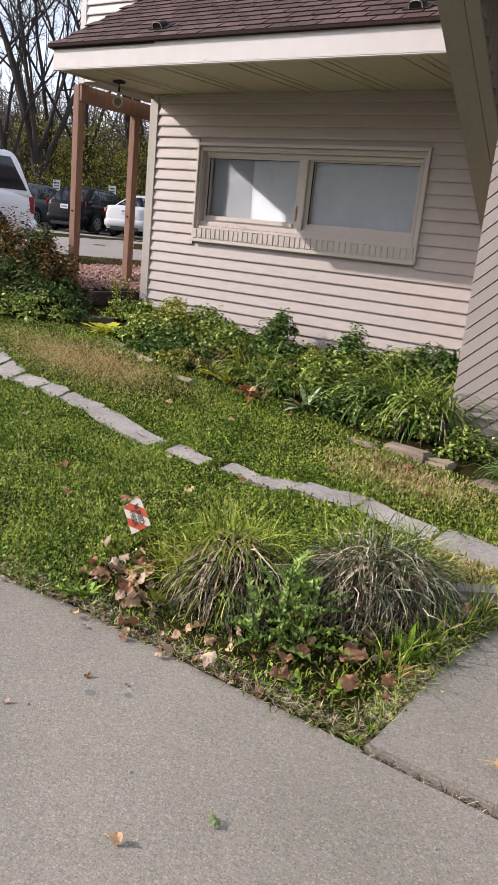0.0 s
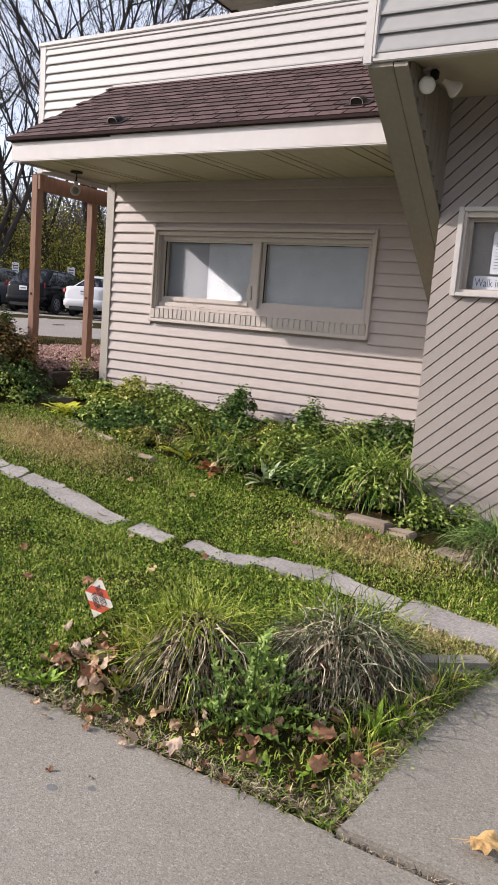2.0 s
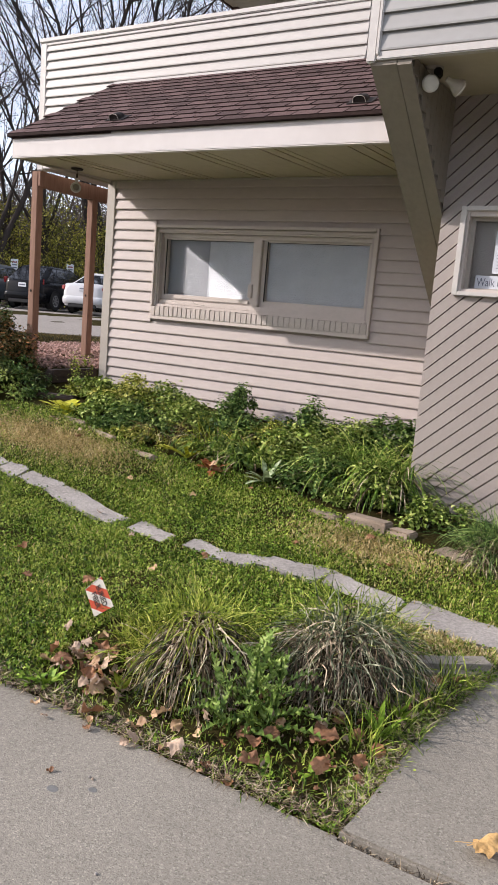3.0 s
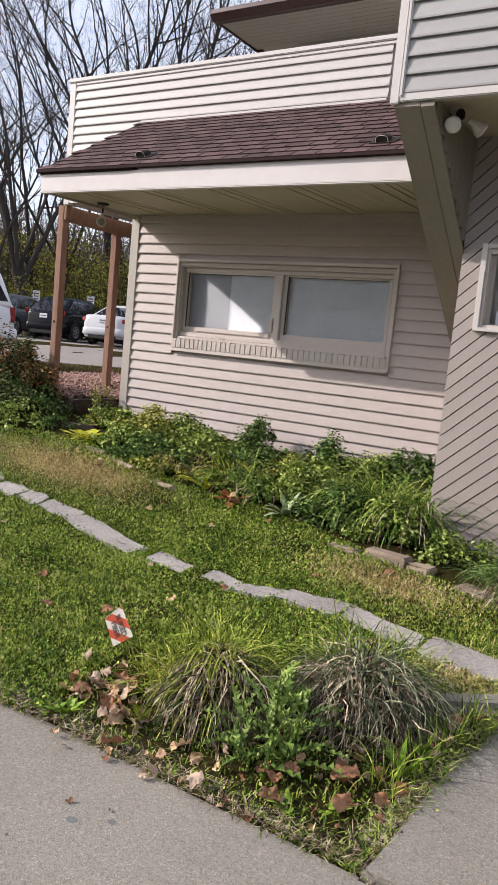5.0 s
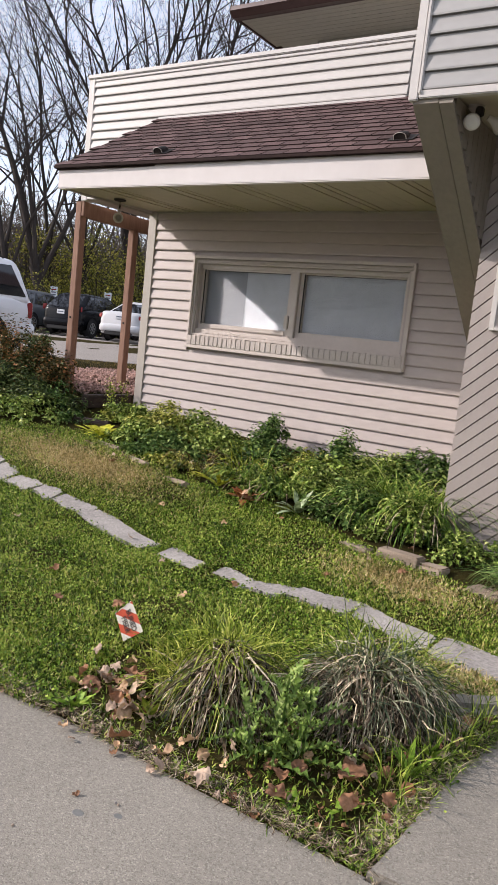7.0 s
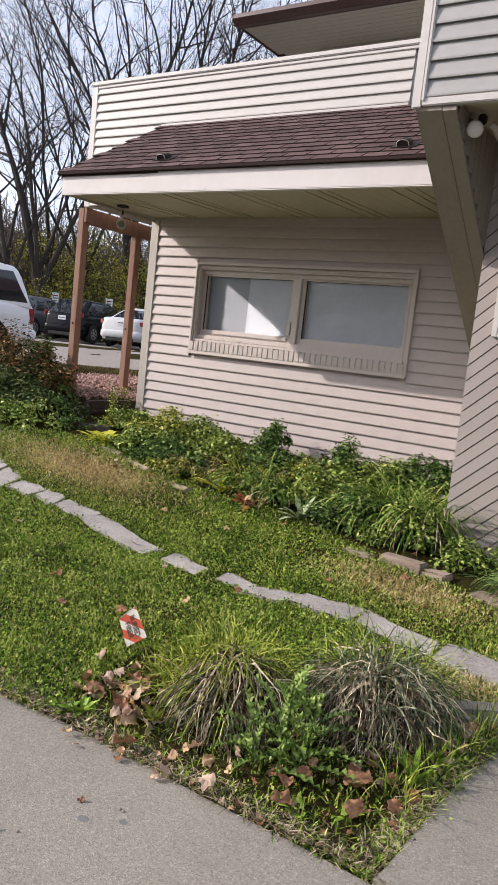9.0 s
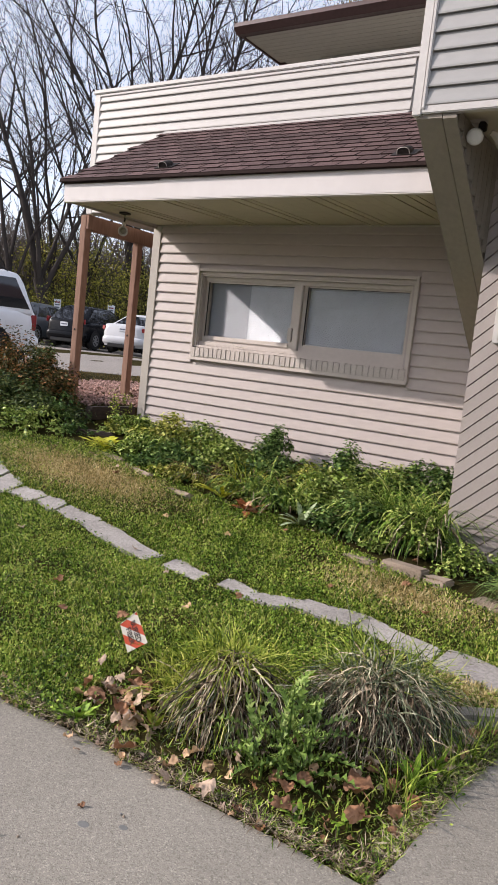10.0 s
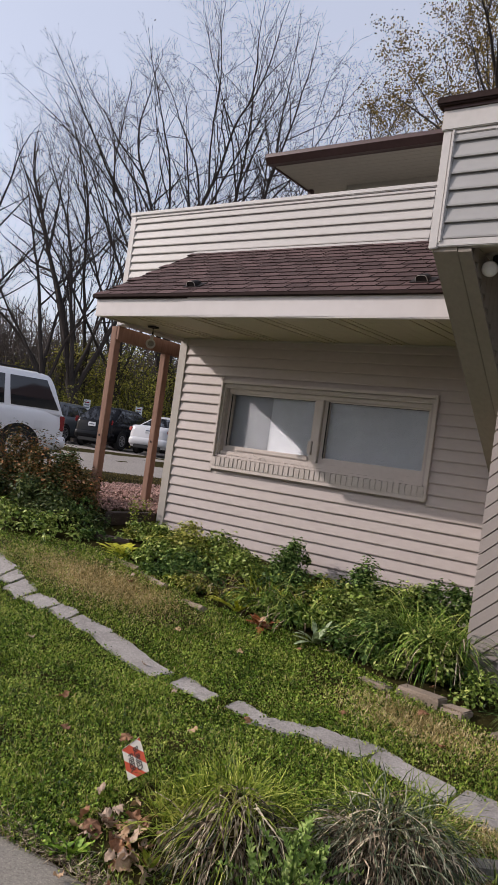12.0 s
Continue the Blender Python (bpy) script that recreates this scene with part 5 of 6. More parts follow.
rosette(4.79, -3.80, 9, (0.08, 0.14), (0.02, 0.035), L_clover, 51, lean=(0.1, 0.6))
rosette(4.81, -3.64, 6, (0.08, 0.13), (0.02, 0.03), L_clover, 52, lean=(0.1, 0.5))
rosette(4.68, -4.14, 7, (0.04, 0.08), (0.015, 0.026), L_clover, 53)
rosette(3.60, -4.27, 12, (0.05, 0.09), (0.02, 0.035), L_clover, 54)
rosette(3.55, -4.30, 10, (0.04, 0.08), (0.015, 0.03), L_clover, 55)
rosette(4.55, -4.22, 8, (0.04, 0.08), (0.014, 0.024), L_clover, 56)
rosette(3.86, -4.12, 8, (0.07, 0.12), (0.02, 0.03), L_sedge, 57, lean=(0.1, 0.7))
rosette(0.53, -1.03, 70, (0.09, 0.16), (0.036, 0.060), L_hosta, 60, "hosta", "yellow hosta with broad pointed leaves at the bed's end", (0.9, 1.5), "hostas")
rosette(2.89, -1.36, 15, (0.14, 0.25), (0.042, 0.068), L_pale, 61, "hosta", "pale grey-green broad-leaved plant at the bed's edge", (0.4, 1.3), "hostas")
rosette(3.05, -1.40, 7, (0.10, 0.17), (0.022, 0.036), L_thatch, 62, "hosta", "withered brown broad-leaved plant at the bed's edge", (0.8, 1.4), "hostas")
rosette(2.44, -1.42, 18, (0.10, 0.18), (0.045, 0.075), L_rust, 63, "hosta", "rust-red dead plant collapsed at the bed's edge", (0.7, 1.5), "hostas")
rosette(2.14, -1.34, 16, (0.16, 0.28), (0.02, 0.034), L_hosta, 64, "hosta", "yellowing strap-leaved plant at the bed's edge", (0.5, 1.2), "hostas")


def daylily(x, y, n, length, seed, material=None, width=(0.007, 0.014), label="daylily clump with long arching green blades"):
    rng = np.random.default_rng(seed)
    V, F = arching(rng, x, y, n, 0.16, length, width, (0.1, 0.7), (1.3, 3.2), 6, 0.0, wild=0.9)
    V2, F2 = arching(rng, x, y, n // 5, 0.16, length, width, (0.4, 0.9), (1.5, 2.6), 6, 0.0)
    plant("daylily", [("green_foliage", V, F, material or L_daylily), ("dry_foliage", V2, F2, L_thatch)], label, "daylily", "daylilies in the bed")


daylily(3.30, -1.02, 240, (0.30, 0.58), 71)
daylily(3.62, -1.02, 300, (0.34, 0.66), 72)
daylily(3.78, -0.90, 200, (0.40, 0.75), 73)
daylily(3.45, -0.80, 170, (0.45, 0.75), 74)
daylily(2.26, -1.08, 90, (0.30, 0.60), 75)
daylily(2.62, -1.12, 110, (0.30, 0.50), 76)
daylily(2.05, -0.95, 60, (0.25, 0.45), 77, L_hosta, (0.008, 0.014), "yellowing daylily clump with slim blades")
daylily(1.75, -1.12, 50, (0.22, 0.40), 78, L_brown, (0.008, 0.014), "brown withered daylily clump")


def bushy(x, y, rx, ry, h, n, size, material, seed, name="weed", label="leafy green weed in the planting bed", grp="weeds in the bed", stems=6):
    """Leaves round an uneven crown on short stems."""
    rng = np.random.default_rng(seed)
    m = 20
    cen = np.stack([rng.normal(0, 0.42, m) * rx, rng.normal(0, 0.42, m) * ry, rng.uniform(0.25, 0.95, m) * h], 1)
    cen[:, 2] *= 1 - 0.4 * np.clip((cen[:, 0] / rx) ** 2 + (cen[:, 1] / ry) ** 2, 0, 1)
    k = rng.integers(0, m, n)
    off = rng.normal(size=(n, 3))
    off /= np.linalg.norm(off, axis=1)[:, None]
    off *= (rng.uniform(0, 1, n) ** 0.5)[:, None] * np.array([rx * 0.34, ry * 0.34, h * 0.26]) * rng.uniform(0.6, 1.4, m)[k][:, None]
    L = cen[k] + off
    L[:, 2] = np.abs(L[:, 2])
    N = off / (np.linalg.norm(off, axis=1)[:, None] + 1e-6) * 0.7 + np.array([0, 0, 0.8]) + rng.normal(0, 0.35, (n, 3))
    N /= np.linalg.norm(N, axis=1)[:, None]
    L += np.array([x, y, 0])
    L[:, 2] += terrain(L[:, 0], L[:, 1])
    V, F = leaflets(L, N, rng.uniform(*size, n), 0.6, 0.3, rng)
    root = thing(name, label, name.replace("_", " "), group=grp)
    tagged(part("foliage", mesh_from("foliage", V, F, material), None, root), kind="stuff")
    bm = bmesh.new()
    z0 = tz(x, y)
    for c in cen[:stems]:
        t = tube([(x + c[0] * 0.2, y + c[1] * 0.2, z0 - 0.02), (x + c[0] * 0.6, y + c[1] * 0.6, z0 + c[2] * 0.6), (x + c[0], y + c[1], z0 + c[2] + 0.04)], [0.006, 0.004, 0.002], 5)
        me = bpy.data.meshes.new("tmp")
        t.to_mesh(me)
        t.free()
        bm.from_mesh(me)
        bpy.data.meshes.remove(me)
    tagged(part("stalk", bm, M_twig, root), kind="stuff")
    return root


BED = ((0.47, -0.55, 0.36, 0.28, 0.28, 800, L_weed), (0.95, -0.60, 0.42, 0.32, 0.36, 1100, L_weed_yellow), (1.40, -0.62, 0.40, 0.32, 0.36, 1000, L_weed),
       (0.98, -0.98, 0.32, 0.22, 0.24, 700, L_weed), (1.30, -1.05, 0.35, 0.22, 0.24, 650, L_weed_dark), (1.75, -0.75, 0.34, 0.30, 0.30, 700, L_weed),
       (2.20, -0.70, 0.36, 0.30, 0.26, 700, L_weed_dark), (2.55, -0.75, 0.36, 0.30, 0.30, 700, L_weed_yellow), (2.95, -0.80, 0.32, 0.28, 0.30, 700, L_weed),
       (2.50, -1.20, 0.28, 0.16, 0.16, 450, L_weed_dark), (3.10, -1.28, 0.30, 0.16, 0.18, 500, L_weed_dark), (3.55, -1.38, 0.26, 0.12, 0.14, 350, L_weed),
       (1.65, -1.15, 0.30, 0.16, 0.14, 380, L_weed_dark), (2.05, -1.22, 0.24, 0.12, 0.12, 300, L_weed_yellow), (0.26, -0.66, 0.16, 0.14, 0.16, 200, L_weed_yellow), (0.86, -1.12, 0.22, 0.12, 0.13, 300, L_weed), (1.20, -1.22, 0.28, 0.12, 0.13, 380, L_weed_dark), (1.60, -1.28, 0.28, 0.12, 0.12, 380, L_weed_yellow), (2.85, -1.15, 0.30, 0.18, 0.36, 900, L_weed), (3.35, -1.30, 0.28, 0.16, 0.34, 900, L_weed_dark), (3.70, -1.32, 0.24, 0.14, 0.32, 800, L_weed), (3.92, -1.25, 0.16, 0.12, 0.18, 300, L_weed_dark), (2.35, -1.25, 0.22, 0.12, 0.18, 360, L_weed), (3.00, -0.95, 0.30, 0.22, 0.36, 700, L_weed))
for i, (x, y, rx, ry, h, n, m) in enumerate(BED):
    bushy(x, y, rx * 0.95, ry * 0.92, h * (0.78 if x < 1.6 else 0.92), int(n * 2.0), (0.012, 0.055), m, 100 + i)
bushy(1.95, -0.30, 0.20, 0.18, 0.34, 2600, (0.02, 0.045), L_weed_dark, 130, "garden_shrub", "small dark green rounded shrub against the siding", "garden shrubs")
bushy(2.80, -0.45, 0.28, 0.20, 0.42, 2800, (0.02, 0.05), L_weed_dark, 131, "garden_shrub", "upright leafy green shrub against the siding", "garden shrubs")
bushy(3.55, -0.45, 0.30, 0.20, 0.46, 3000, (0.02, 0.05), L_weed_dark, 132, "garden_shrub", "dark leafy shrub in the corner of the walls", "garden shrubs")
bushy(3.15, -0.50, 0.26, 0.20, 0.38, 2200, (0.02, 0.05), L_weed, 133, "garden_shrub", "upright leafy green shrub against the siding", "garden shrubs")
bushy(4.15, -1.38, 0.20, 0.16, 0.20, 520, (0.02, 0.05), L_weed, 134)
bushy(4.34, -1.30, 0.18, 0.14, 0.20, 350, (0.02, 0.045), L_weed, 135)
bushy(0.06, -0.42, 0.16, 0.14, 0.42, 420, (0.012, 0.03), L_sedge, 136, "garden_shrub", "thin yellowing bush at the corner trim", "garden shrubs")
bushy(-0.25, -1.25, 0.34, 0.24, 0.24, 700, (0.025, 0.06), L_weed, 137)
bushy(-0.75, -1.42, 0.38, 0.24, 0.28, 800, (0.025, 0.06), L_weed, 138)
bushy(-1.35, -1.45, 0.42, 0.26, 0.30, 800, (0.025, 0.06), L_weed_dark, 139)
bushy(-0.45, -0.80, 0.30, 0.26, 0.30, 600, (0.02, 0.05), L_weed_dark, 140)
bushy(0.05, -1.02, 0.22, 0.16, 0.14, 300, (0.02, 0.05), L_weed_dark, 141)
bushy(-2.1, -1.4, 0.5, 0.3, 0.3, 800, (0.025, 0.06), L_weed, 142)
for i, (x, y, h, m) in enumerate(((-0.80, -0.60, 0.52, L_shrub), (-1.15, -0.70, 0.74, L_shrub), (-1.60, -0.62, 0.84, L_shrub), (-2.20, -0.75, 0.90, L_shrub), (-1.45, -0.25, 0.66, L_shrub_green), (-2.9, -0.7, 0.95, L_shrub_green), (-1.0, -0.95, 0.46, L_shrub_green), (-1.85, -1.0, 0.52, L_shrub_green), (-0.62, -0.85, 0.36, L_shrub_green))):
    bushy(x, y, 0.40, 0.36, h, 3600, (0.022, 0.055), m, 150 + i, "shrub", "autumn shrub with reddish-brown and green leaves" if m is L_shrub else "leafy green shrub with thin stems", "shrubs beside the porch", 20)

# ---------------------------------------------------------------- fallen leaves


def dry_leaf(seed, material):
    """A curled five-lobed leaf."""
    rng = random.Random(seed)
    bm = bmesh.new()
    peaks = [(-180, 0.34), (-140, 0.62), (-122, 0.48), (-105, 0.72), (-82, 0.54), (-55, 0.90), (-26, 0.58), (0, 1.0), (26, 0.58), (55, 0.90), (82, 0.54), (105, 0.72), (122, 0.48), (140, 0.62), (180, 0.34)]
    peaks = [(a, r * rng.uniform(0.82, 1.18)) for a, r in peaks]
    peaks[-1] = (180, peaks[0][1])
    n = 44
    c = bm.verts.new((0, 0, 0))
    rings = []
    curl, roll_ = rng.choice((-1, 1, 1)) * rng.uniform(0.5, 1.8), rng.uniform(0, 6.28)
    broad, fold, squeeze = rng.uniform(0.45, 0.75), rng.uniform(-0.3, 0.9), rng.uniform(0.72, 1.0)
    for f in (0.35, 0.7, 1.0):
        ring = []
        for k in range(n):
            a = -180 + 360 * k / n
            lobe = float(np.interp(a, [p[0] for p in peaks], [p[1] for p in peaks]))
            r = 0.5 * f * (0.66 + (lobe - 0.62) * f * (1 - broad)) * (1 + rng.uniform(-0.07, 0.07) * (f == 1.0))
            a = math.radians(a)
            u, v = r * math.cos(a), r * math.sin(a) * squeeze
            w = u * math.cos(roll_) + v * math.sin(roll_)
            crumple = noise.noise((u * 5 + seed * 7.3, v * 5, 0.5)) * 0.30 + noise.noise((u * 13 + seed, v * 13, 2.5)) * 0.10
            z = crumple * min(1, f * 1.2) + curl * w * w * 1.5 + fold * abs(v) * 0.5
            pull = 1 - 0.30 * abs(curl) * w * w - 0.2 * max(0.0, crumple)
            ring.append(bm.verts.new((u * pull, v * pull, z * 0.7)))
        rings.append(ring)
    for k in range(n):
        bm.faces.new((c, rings[0][k], rings[0][(k + 1) % n]))
        for a, b in zip(rings, rings[1:]):
            bm.faces.new((a[k], b[k], b[(k + 1) % n], a[(k + 1) % n]))
    st = [bm.verts.new(p) for p in ((-0.16, 0.010, 0.0), (-0.16, -0.010, 0.0), (-0.60, 0.008, 0.06), (-0.60, -0.008, 0.06))]
    bm.faces.new((st[0], st[1], st[3], st[2]))
    low = min(v.co.z for v in bm.verts)
    for v in bm.verts:
        v.co.z -= low
    me = done("fallen_leaf", bm, material)
    for p in me.polygons:
        p.use_smooth = True
    return me


LEAVES = [dry_leaf(i, (M_leaf_tan, M_leaf_brown, M_leaf_pale, M_leaf_brown, M_leaf_pale)[i % 5]) for i in range(10)]
GOLD = dry_leaf(77, M_leaf_gold)
GREEN = dry_leaf(78, M_leaf_green)


def lay(me, x, y, size, yaw, tilt, label, lift=0.012, z=None):
    ob = new("fallen_leaf", me)
    zz = (max(tz(x, y), -0.70) if z is None else z) + lift * 0.5 + 0.20 * size * abs(math.sin(math.radians(tilt)))
    ob.matrix_world = pose(x, y, zz, tilt, 0, yaw) @ Matrix.Diagonal((size, size, size, 1))
    return tagged(ob, label, "leaf", "fallen leaves")


def litter():
    rng = random.Random(8)
    tan, brown = "curled tan dry leaf lying on the ground", "curled brown dry leaf lying on the ground"

    def drop(x, y, s, lift=0.02, steep=40):
        s *= 0.82
        k = rng.randrange(10)
        lay(LEAVES[k], x, y, s, rng.uniform(0, 360), rng.uniform(-steep, steep), brown if k % 5 in (1, 3) else tan, lift)
    for x, y, s in ((4.66, -3.98, 0.26), (4.70, -4.13, 0.14), (4.40, -4.11, 0.13), (4.50, -4.23, 0.13), (4.27, -4.35, 0.15), (3.91, -4.35, 0.16), (4.09, -4.31, 0.11), (4.11, -4.38, 0.10), (4.80, -4.02, 0.12), (4.72, -4.10, 0.11),
                    (3.59, -3.94, 0.12), (3.67, -4.13, 0.12), (3.86, -4.12, 0.11), (3.71, -4.14, 0.11), (4.84, -3.30, 0.11), (4.83, -3.50, 0.12), (4.62, -3.80, 0.12), (4.48, -4.06, 0.11), (4.46, -4.13, 0.10),
                    (2.44, -1.41, 0.14), (2.50, -1.44, 0.12), (2.40, -1.46, 0.10), (3.66, -3.90, 0.12), (3.62, -4.04, 0.11), (3.55, -3.88, 0.10)):
        drop(x, y, s, 0.03, 60)
    for _ in range(40):
        drop(3.68 + rng.gauss(0, 0.13), -4.06 + rng.gauss(0, 0.09), rng.uniform(0.06, 0.15), rng.uniform(-0.02, 0.04), 60)
    for _ in range(44):
        drop(rng.uniform(4.15, 4.84), rng.uniform(-4.28, -3.75), rng.uniform(0.04, 0.10), rng.uniform(-0.02, 0.02), 75)
    for _ in range(22):
        drop(rng.uniform(4.68, 4.90), rng.uniform(-3.7, -3.1), rng.uniform(0.05, 0.11), 0.02, 45)
    for _ in range(22):
        drop(rng.uniform(2.3, 3.5), -4.32 + rng.gauss(0, 0.04), rng.uniform(0.03, 0.07), 0.005, 50)
    for _ in range(26):
        drop(rng.uniform(3.2, 4.5), -4.35 + rng.gauss(0, 0.04), rng.uniform(0.03, 0.07), 0.01, 35)
    for x, y in ((2.78, -2.78), (2.36, -2.60), (2.77, -3.60), (2.89, -1.60), (2.64, -1.95), (3.05, -3.45), (2.45, -3.35), (3.70, -1.80), (3.95, -1.83), (1.6, -2.9), (0.9, -2.7), (1.9, -3.4), (2.1, -2.0), (3.2, -3.1), (3.3, -2.75), (3.36, -3.9), (1.2, -1.6), (4.2, -2.15), (3.6, -2.2)):
        drop(x, y, rng.uniform(0.07, 0.12), 0.035, 35)
    for _ in range(22):
        drop(rng.uniform(0.0, 4.2), rng.uniform(-1.5, -1.2), rng.uniform(0.05, 0.09), 0.02, 40)
    lay(GOLD, 5.27, -4.205, 0.17, 40, 8, "large golden-brown dry leaf on the concrete", 0.012, WALK_Z + 0.018)
    lay(LEAVES[0], 4.57, -5.10, 0.055, 20, 12, "small curled green-brown leaf on the concrete", 0.003, WALK_Z)
    lay(GREEN, 4.72, -4.90, 0.055, 120, 12, "small curled green leaf on the concrete", 0.003, WALK_Z)
    lay(LEAVES[1], 4.01, -4.655, 0.04, 60, 12, "tiny brown leaf on the concrete", 0.002, WALK_Z)
    lay(LEAVES[2], 3.93, -4.92, 0.035, 60, 10, "tiny brown leaf on the concrete", 0.002, WALK_Z)


litter()


def gum_spots():
    for x, y, r in ((4.08, -4.71, 0.017), (4.18, -4.64, 0.013)):
        bm = spun([(r, 0.0), (r * 0.9, 0.0006), (0.0, 0.0008)], 14, False)
        solid("gum_spot", bm, M_gum, "dark flattened gum spot on the concrete", "stain", pose(x, y, WALK_Z) @ Matrix.Diagonal((1.2, 0.9, 1, 1)), "gum spots")
    rng = random.Random(6)
    n = 9
    for i in range(n):
        r = rng.uniform(0.003, 0.006)
        bm = spun([(r * 0.7, -0.001), (r, 0.002), (r * 0.6, 0.006), (0.0, 0.007)], 7, False)
        solid("pebble", bm, M_edge_brick if i % 2 else M_stone, "small loose pebble on the concrete", "pebble", pose(rng.uniform(3.6, 5.6), rng.uniform(-5.5, -4.38), WALK_Z), "pebbles")


gum_spots()


def crack_grass():
    rng = np.random.default_rng(90)
    n = 260
    x = rng.uniform(4.88, 5.6, n)
    P = np.stack([x, np.full(n, WALK_Y) + rng.normal(0, 0.006, n), np.full(n, WALK_Z - 0.01)], 1)
    V, F = blades(P, rng.uniform(0, 6.283, n), rng.uniform(0.01, 0.05, n), rng.uniform(0.002, 0.004, n), rng.uniform(0.6, 1.5, n), rng.uniform(0.0, 0.5, n), 2)
    solid("joint_straw", mesh_from("joint_straw", V, F, L_thatch), None, "dry straw caught in the pavement joint", "thatch", kind="stuff")


crack_grass()


FLAG = [Vector(p) for p in ((3.278, -3.72, -0.550), (3.370, -3.72, -0.461), (3.455, -3.72, -0.583), (3.340, -3.72, -0.668))]


def marker_flag():
    f = thing("marker_flag", "red and white striped utility marker flag on a leaning wire", "flag")
    A, B, C, D = FLAG
    base = A + (A - B) * 0.45
    base.z = tz(base.x, base.y) - 0.02
    part("staff", tube([base, A, B], 0.0016, 6), M_chrome, f, "thin wire staff")

    def cloth(u, v, lift=0.0):
        p = (A * (1 - u) + B * u) * (1 - v) + (D * (1 - u) + C * u) * v
        p.y += 0.001 * math.sin(3.1 * v + 1.5 * u) - lift
        return p
    # diagonal stripes across the cloth
    stripes = 8
    for k in range(stripes):
        bm = bmesh.new()
        poly = [(0, 0), (1, 0), (1, 1), (0, 1)]
        s0, s1 = -1 + 2.6 * k / stripes * 1.0 - 0.3, -1 + 2.6 * (k + 1) / stripes - 0.3
        poly = clip(clip(poly, -0.75, 1.0, s0 + 0.35), 0.75, -1.0, -s1 - 0.35)
        if len(poly) < 3:
            bm.free()
            continue
        cu, cv = sum(p[0] for p in poly) / len(poly), sum(p[1] for p in poly) / len(poly)
        c = bm.verts.new(cloth(cu, cv))
        ring = []
        for i, p in enumerate(poly):
            q = poly[(i + 1) % len(poly)]
            for t in (0, 0.25, 0.5, 0.75):
                ring.append(bm.verts.new(cloth(p[0] + (q[0] - p[0]) * t, p[1] + (q[1] - p[1]) * t)))
        for i in range(len(ring)):
            bm.faces.new((c, ring[i], ring[(i + 1) % len(ring)]))
        part("stripe", bm, M_flag_red if k % 2 == 0 else M_flag_white, f)
    for word, u0, v0, span in (("BURIED", 0.56, 0.16, 0.70), ("FIBER", 0.24, 0.26, 0.56)):
        me = text_mesh(word, 1.0, 0.0, 0.02)
        wide = max(v.co.x for v in me.vertices)
        for v in me.vertices:
            v.co = cloth(u0 + v.co.y / 0.7 * 0.24, v0 + v.co.x / wide * span, 0.0015)
        me.materials.append(M_ink_flag)
        part("lettering", me, None, f)


marker_flag()

# ---------------------------------------------------------------- car park


def paint(name, col, rough=0.3):
    m = mat(name, tuple(c * 0.94 for c in col), col, rough, 1.2, 30, 0.0, spec=0.5)
    b = [n for n in m.node_tree.nodes if n.type == "BSDF_PRINCIPLED"][0]
    b.inputs["Specular IOR Level"].default_value = 0.45 if max(col) > 0.05 else 0.16
    return m


# sedan's white paint, darkened to put its rear's shade into the colour
M_white_car_dim = paint("dimmed_white_car_paint", (0.50, 0.50, 0.51))
M_white_car, M_black_car, M_grey_car = paint("white_car_paint", (0.74, 0.74, 0.75)), paint("black_car_paint", (0.004, 0.0045, 0.006), 0.22), paint("grey_car_paint", (0.10, 0.11, 0.12))
M_car_glass = mat("car_glass", (0.010, 0.012, 0.015), (0.016, 0.018, 0.022), 0.05, 2, 20, 0.0, spec=0.8)
M_tail = mat("tail_lamp", (0.20, 0.012, 0.012), (0.30, 0.02, 0.02), 0.25, 4, 20, 0.0, spec=0.6)
M_arch = mat("wheel_arch_liner", (0.008, 0.008, 0.008), (0.016, 0.016, 0.016), 0.9, bump=0)
M_plate = mat("plate_white", (0.62, 0.63, 0.65), (0.7, 0.71, 0.73), 0.5, 8, 30, 0.0)
M_rim = mat("alloy_rim", (0.42, 0.42, 0.43), (0.55, 0.55, 0.56), 0.35, 6, 30, 0.0, metal=0.8)


def rounded_ring(x0, x1, y, r, z, k=4):
    """Rounded rectangle in plan, counter-clockwise."""
    pts = []
    r = min(r, (x1 - x0) * 0.45, y * 0.9)
    for cx, cy, a0 in ((x1 - r, y - r, 0), (x0 + r, y - r, 90), (x0 + r, -y + r, 180), (x1 - r, -y + r, 270)):
        for i in range(k + 1):
            a = math.radians(a0 + 90 * i / k)
            pts.append((cx + r * math.cos(a), cy + r * math.sin(a), z))
    return pts


def rings(levels):
    """Skin over closed rings of equal count, capped at both ends."""
    bm = bmesh.new()
    R = [[bm.verts.new(p) for p in ring] for ring in levels]
    n = len(R[0])
    for a, b in zip(R, R[1:]):
        for k in range(n):
            bm.faces.new((a[k], a[(k + 1) % n], b[(k + 1) % n], b[k]))
    bm.faces.new(R[-1])
    bm.faces.new(R[0][::-1])
    return bm


def smooth(ob):
    for p in ob.data.polygons:
        p.use_smooth = True
    return ob


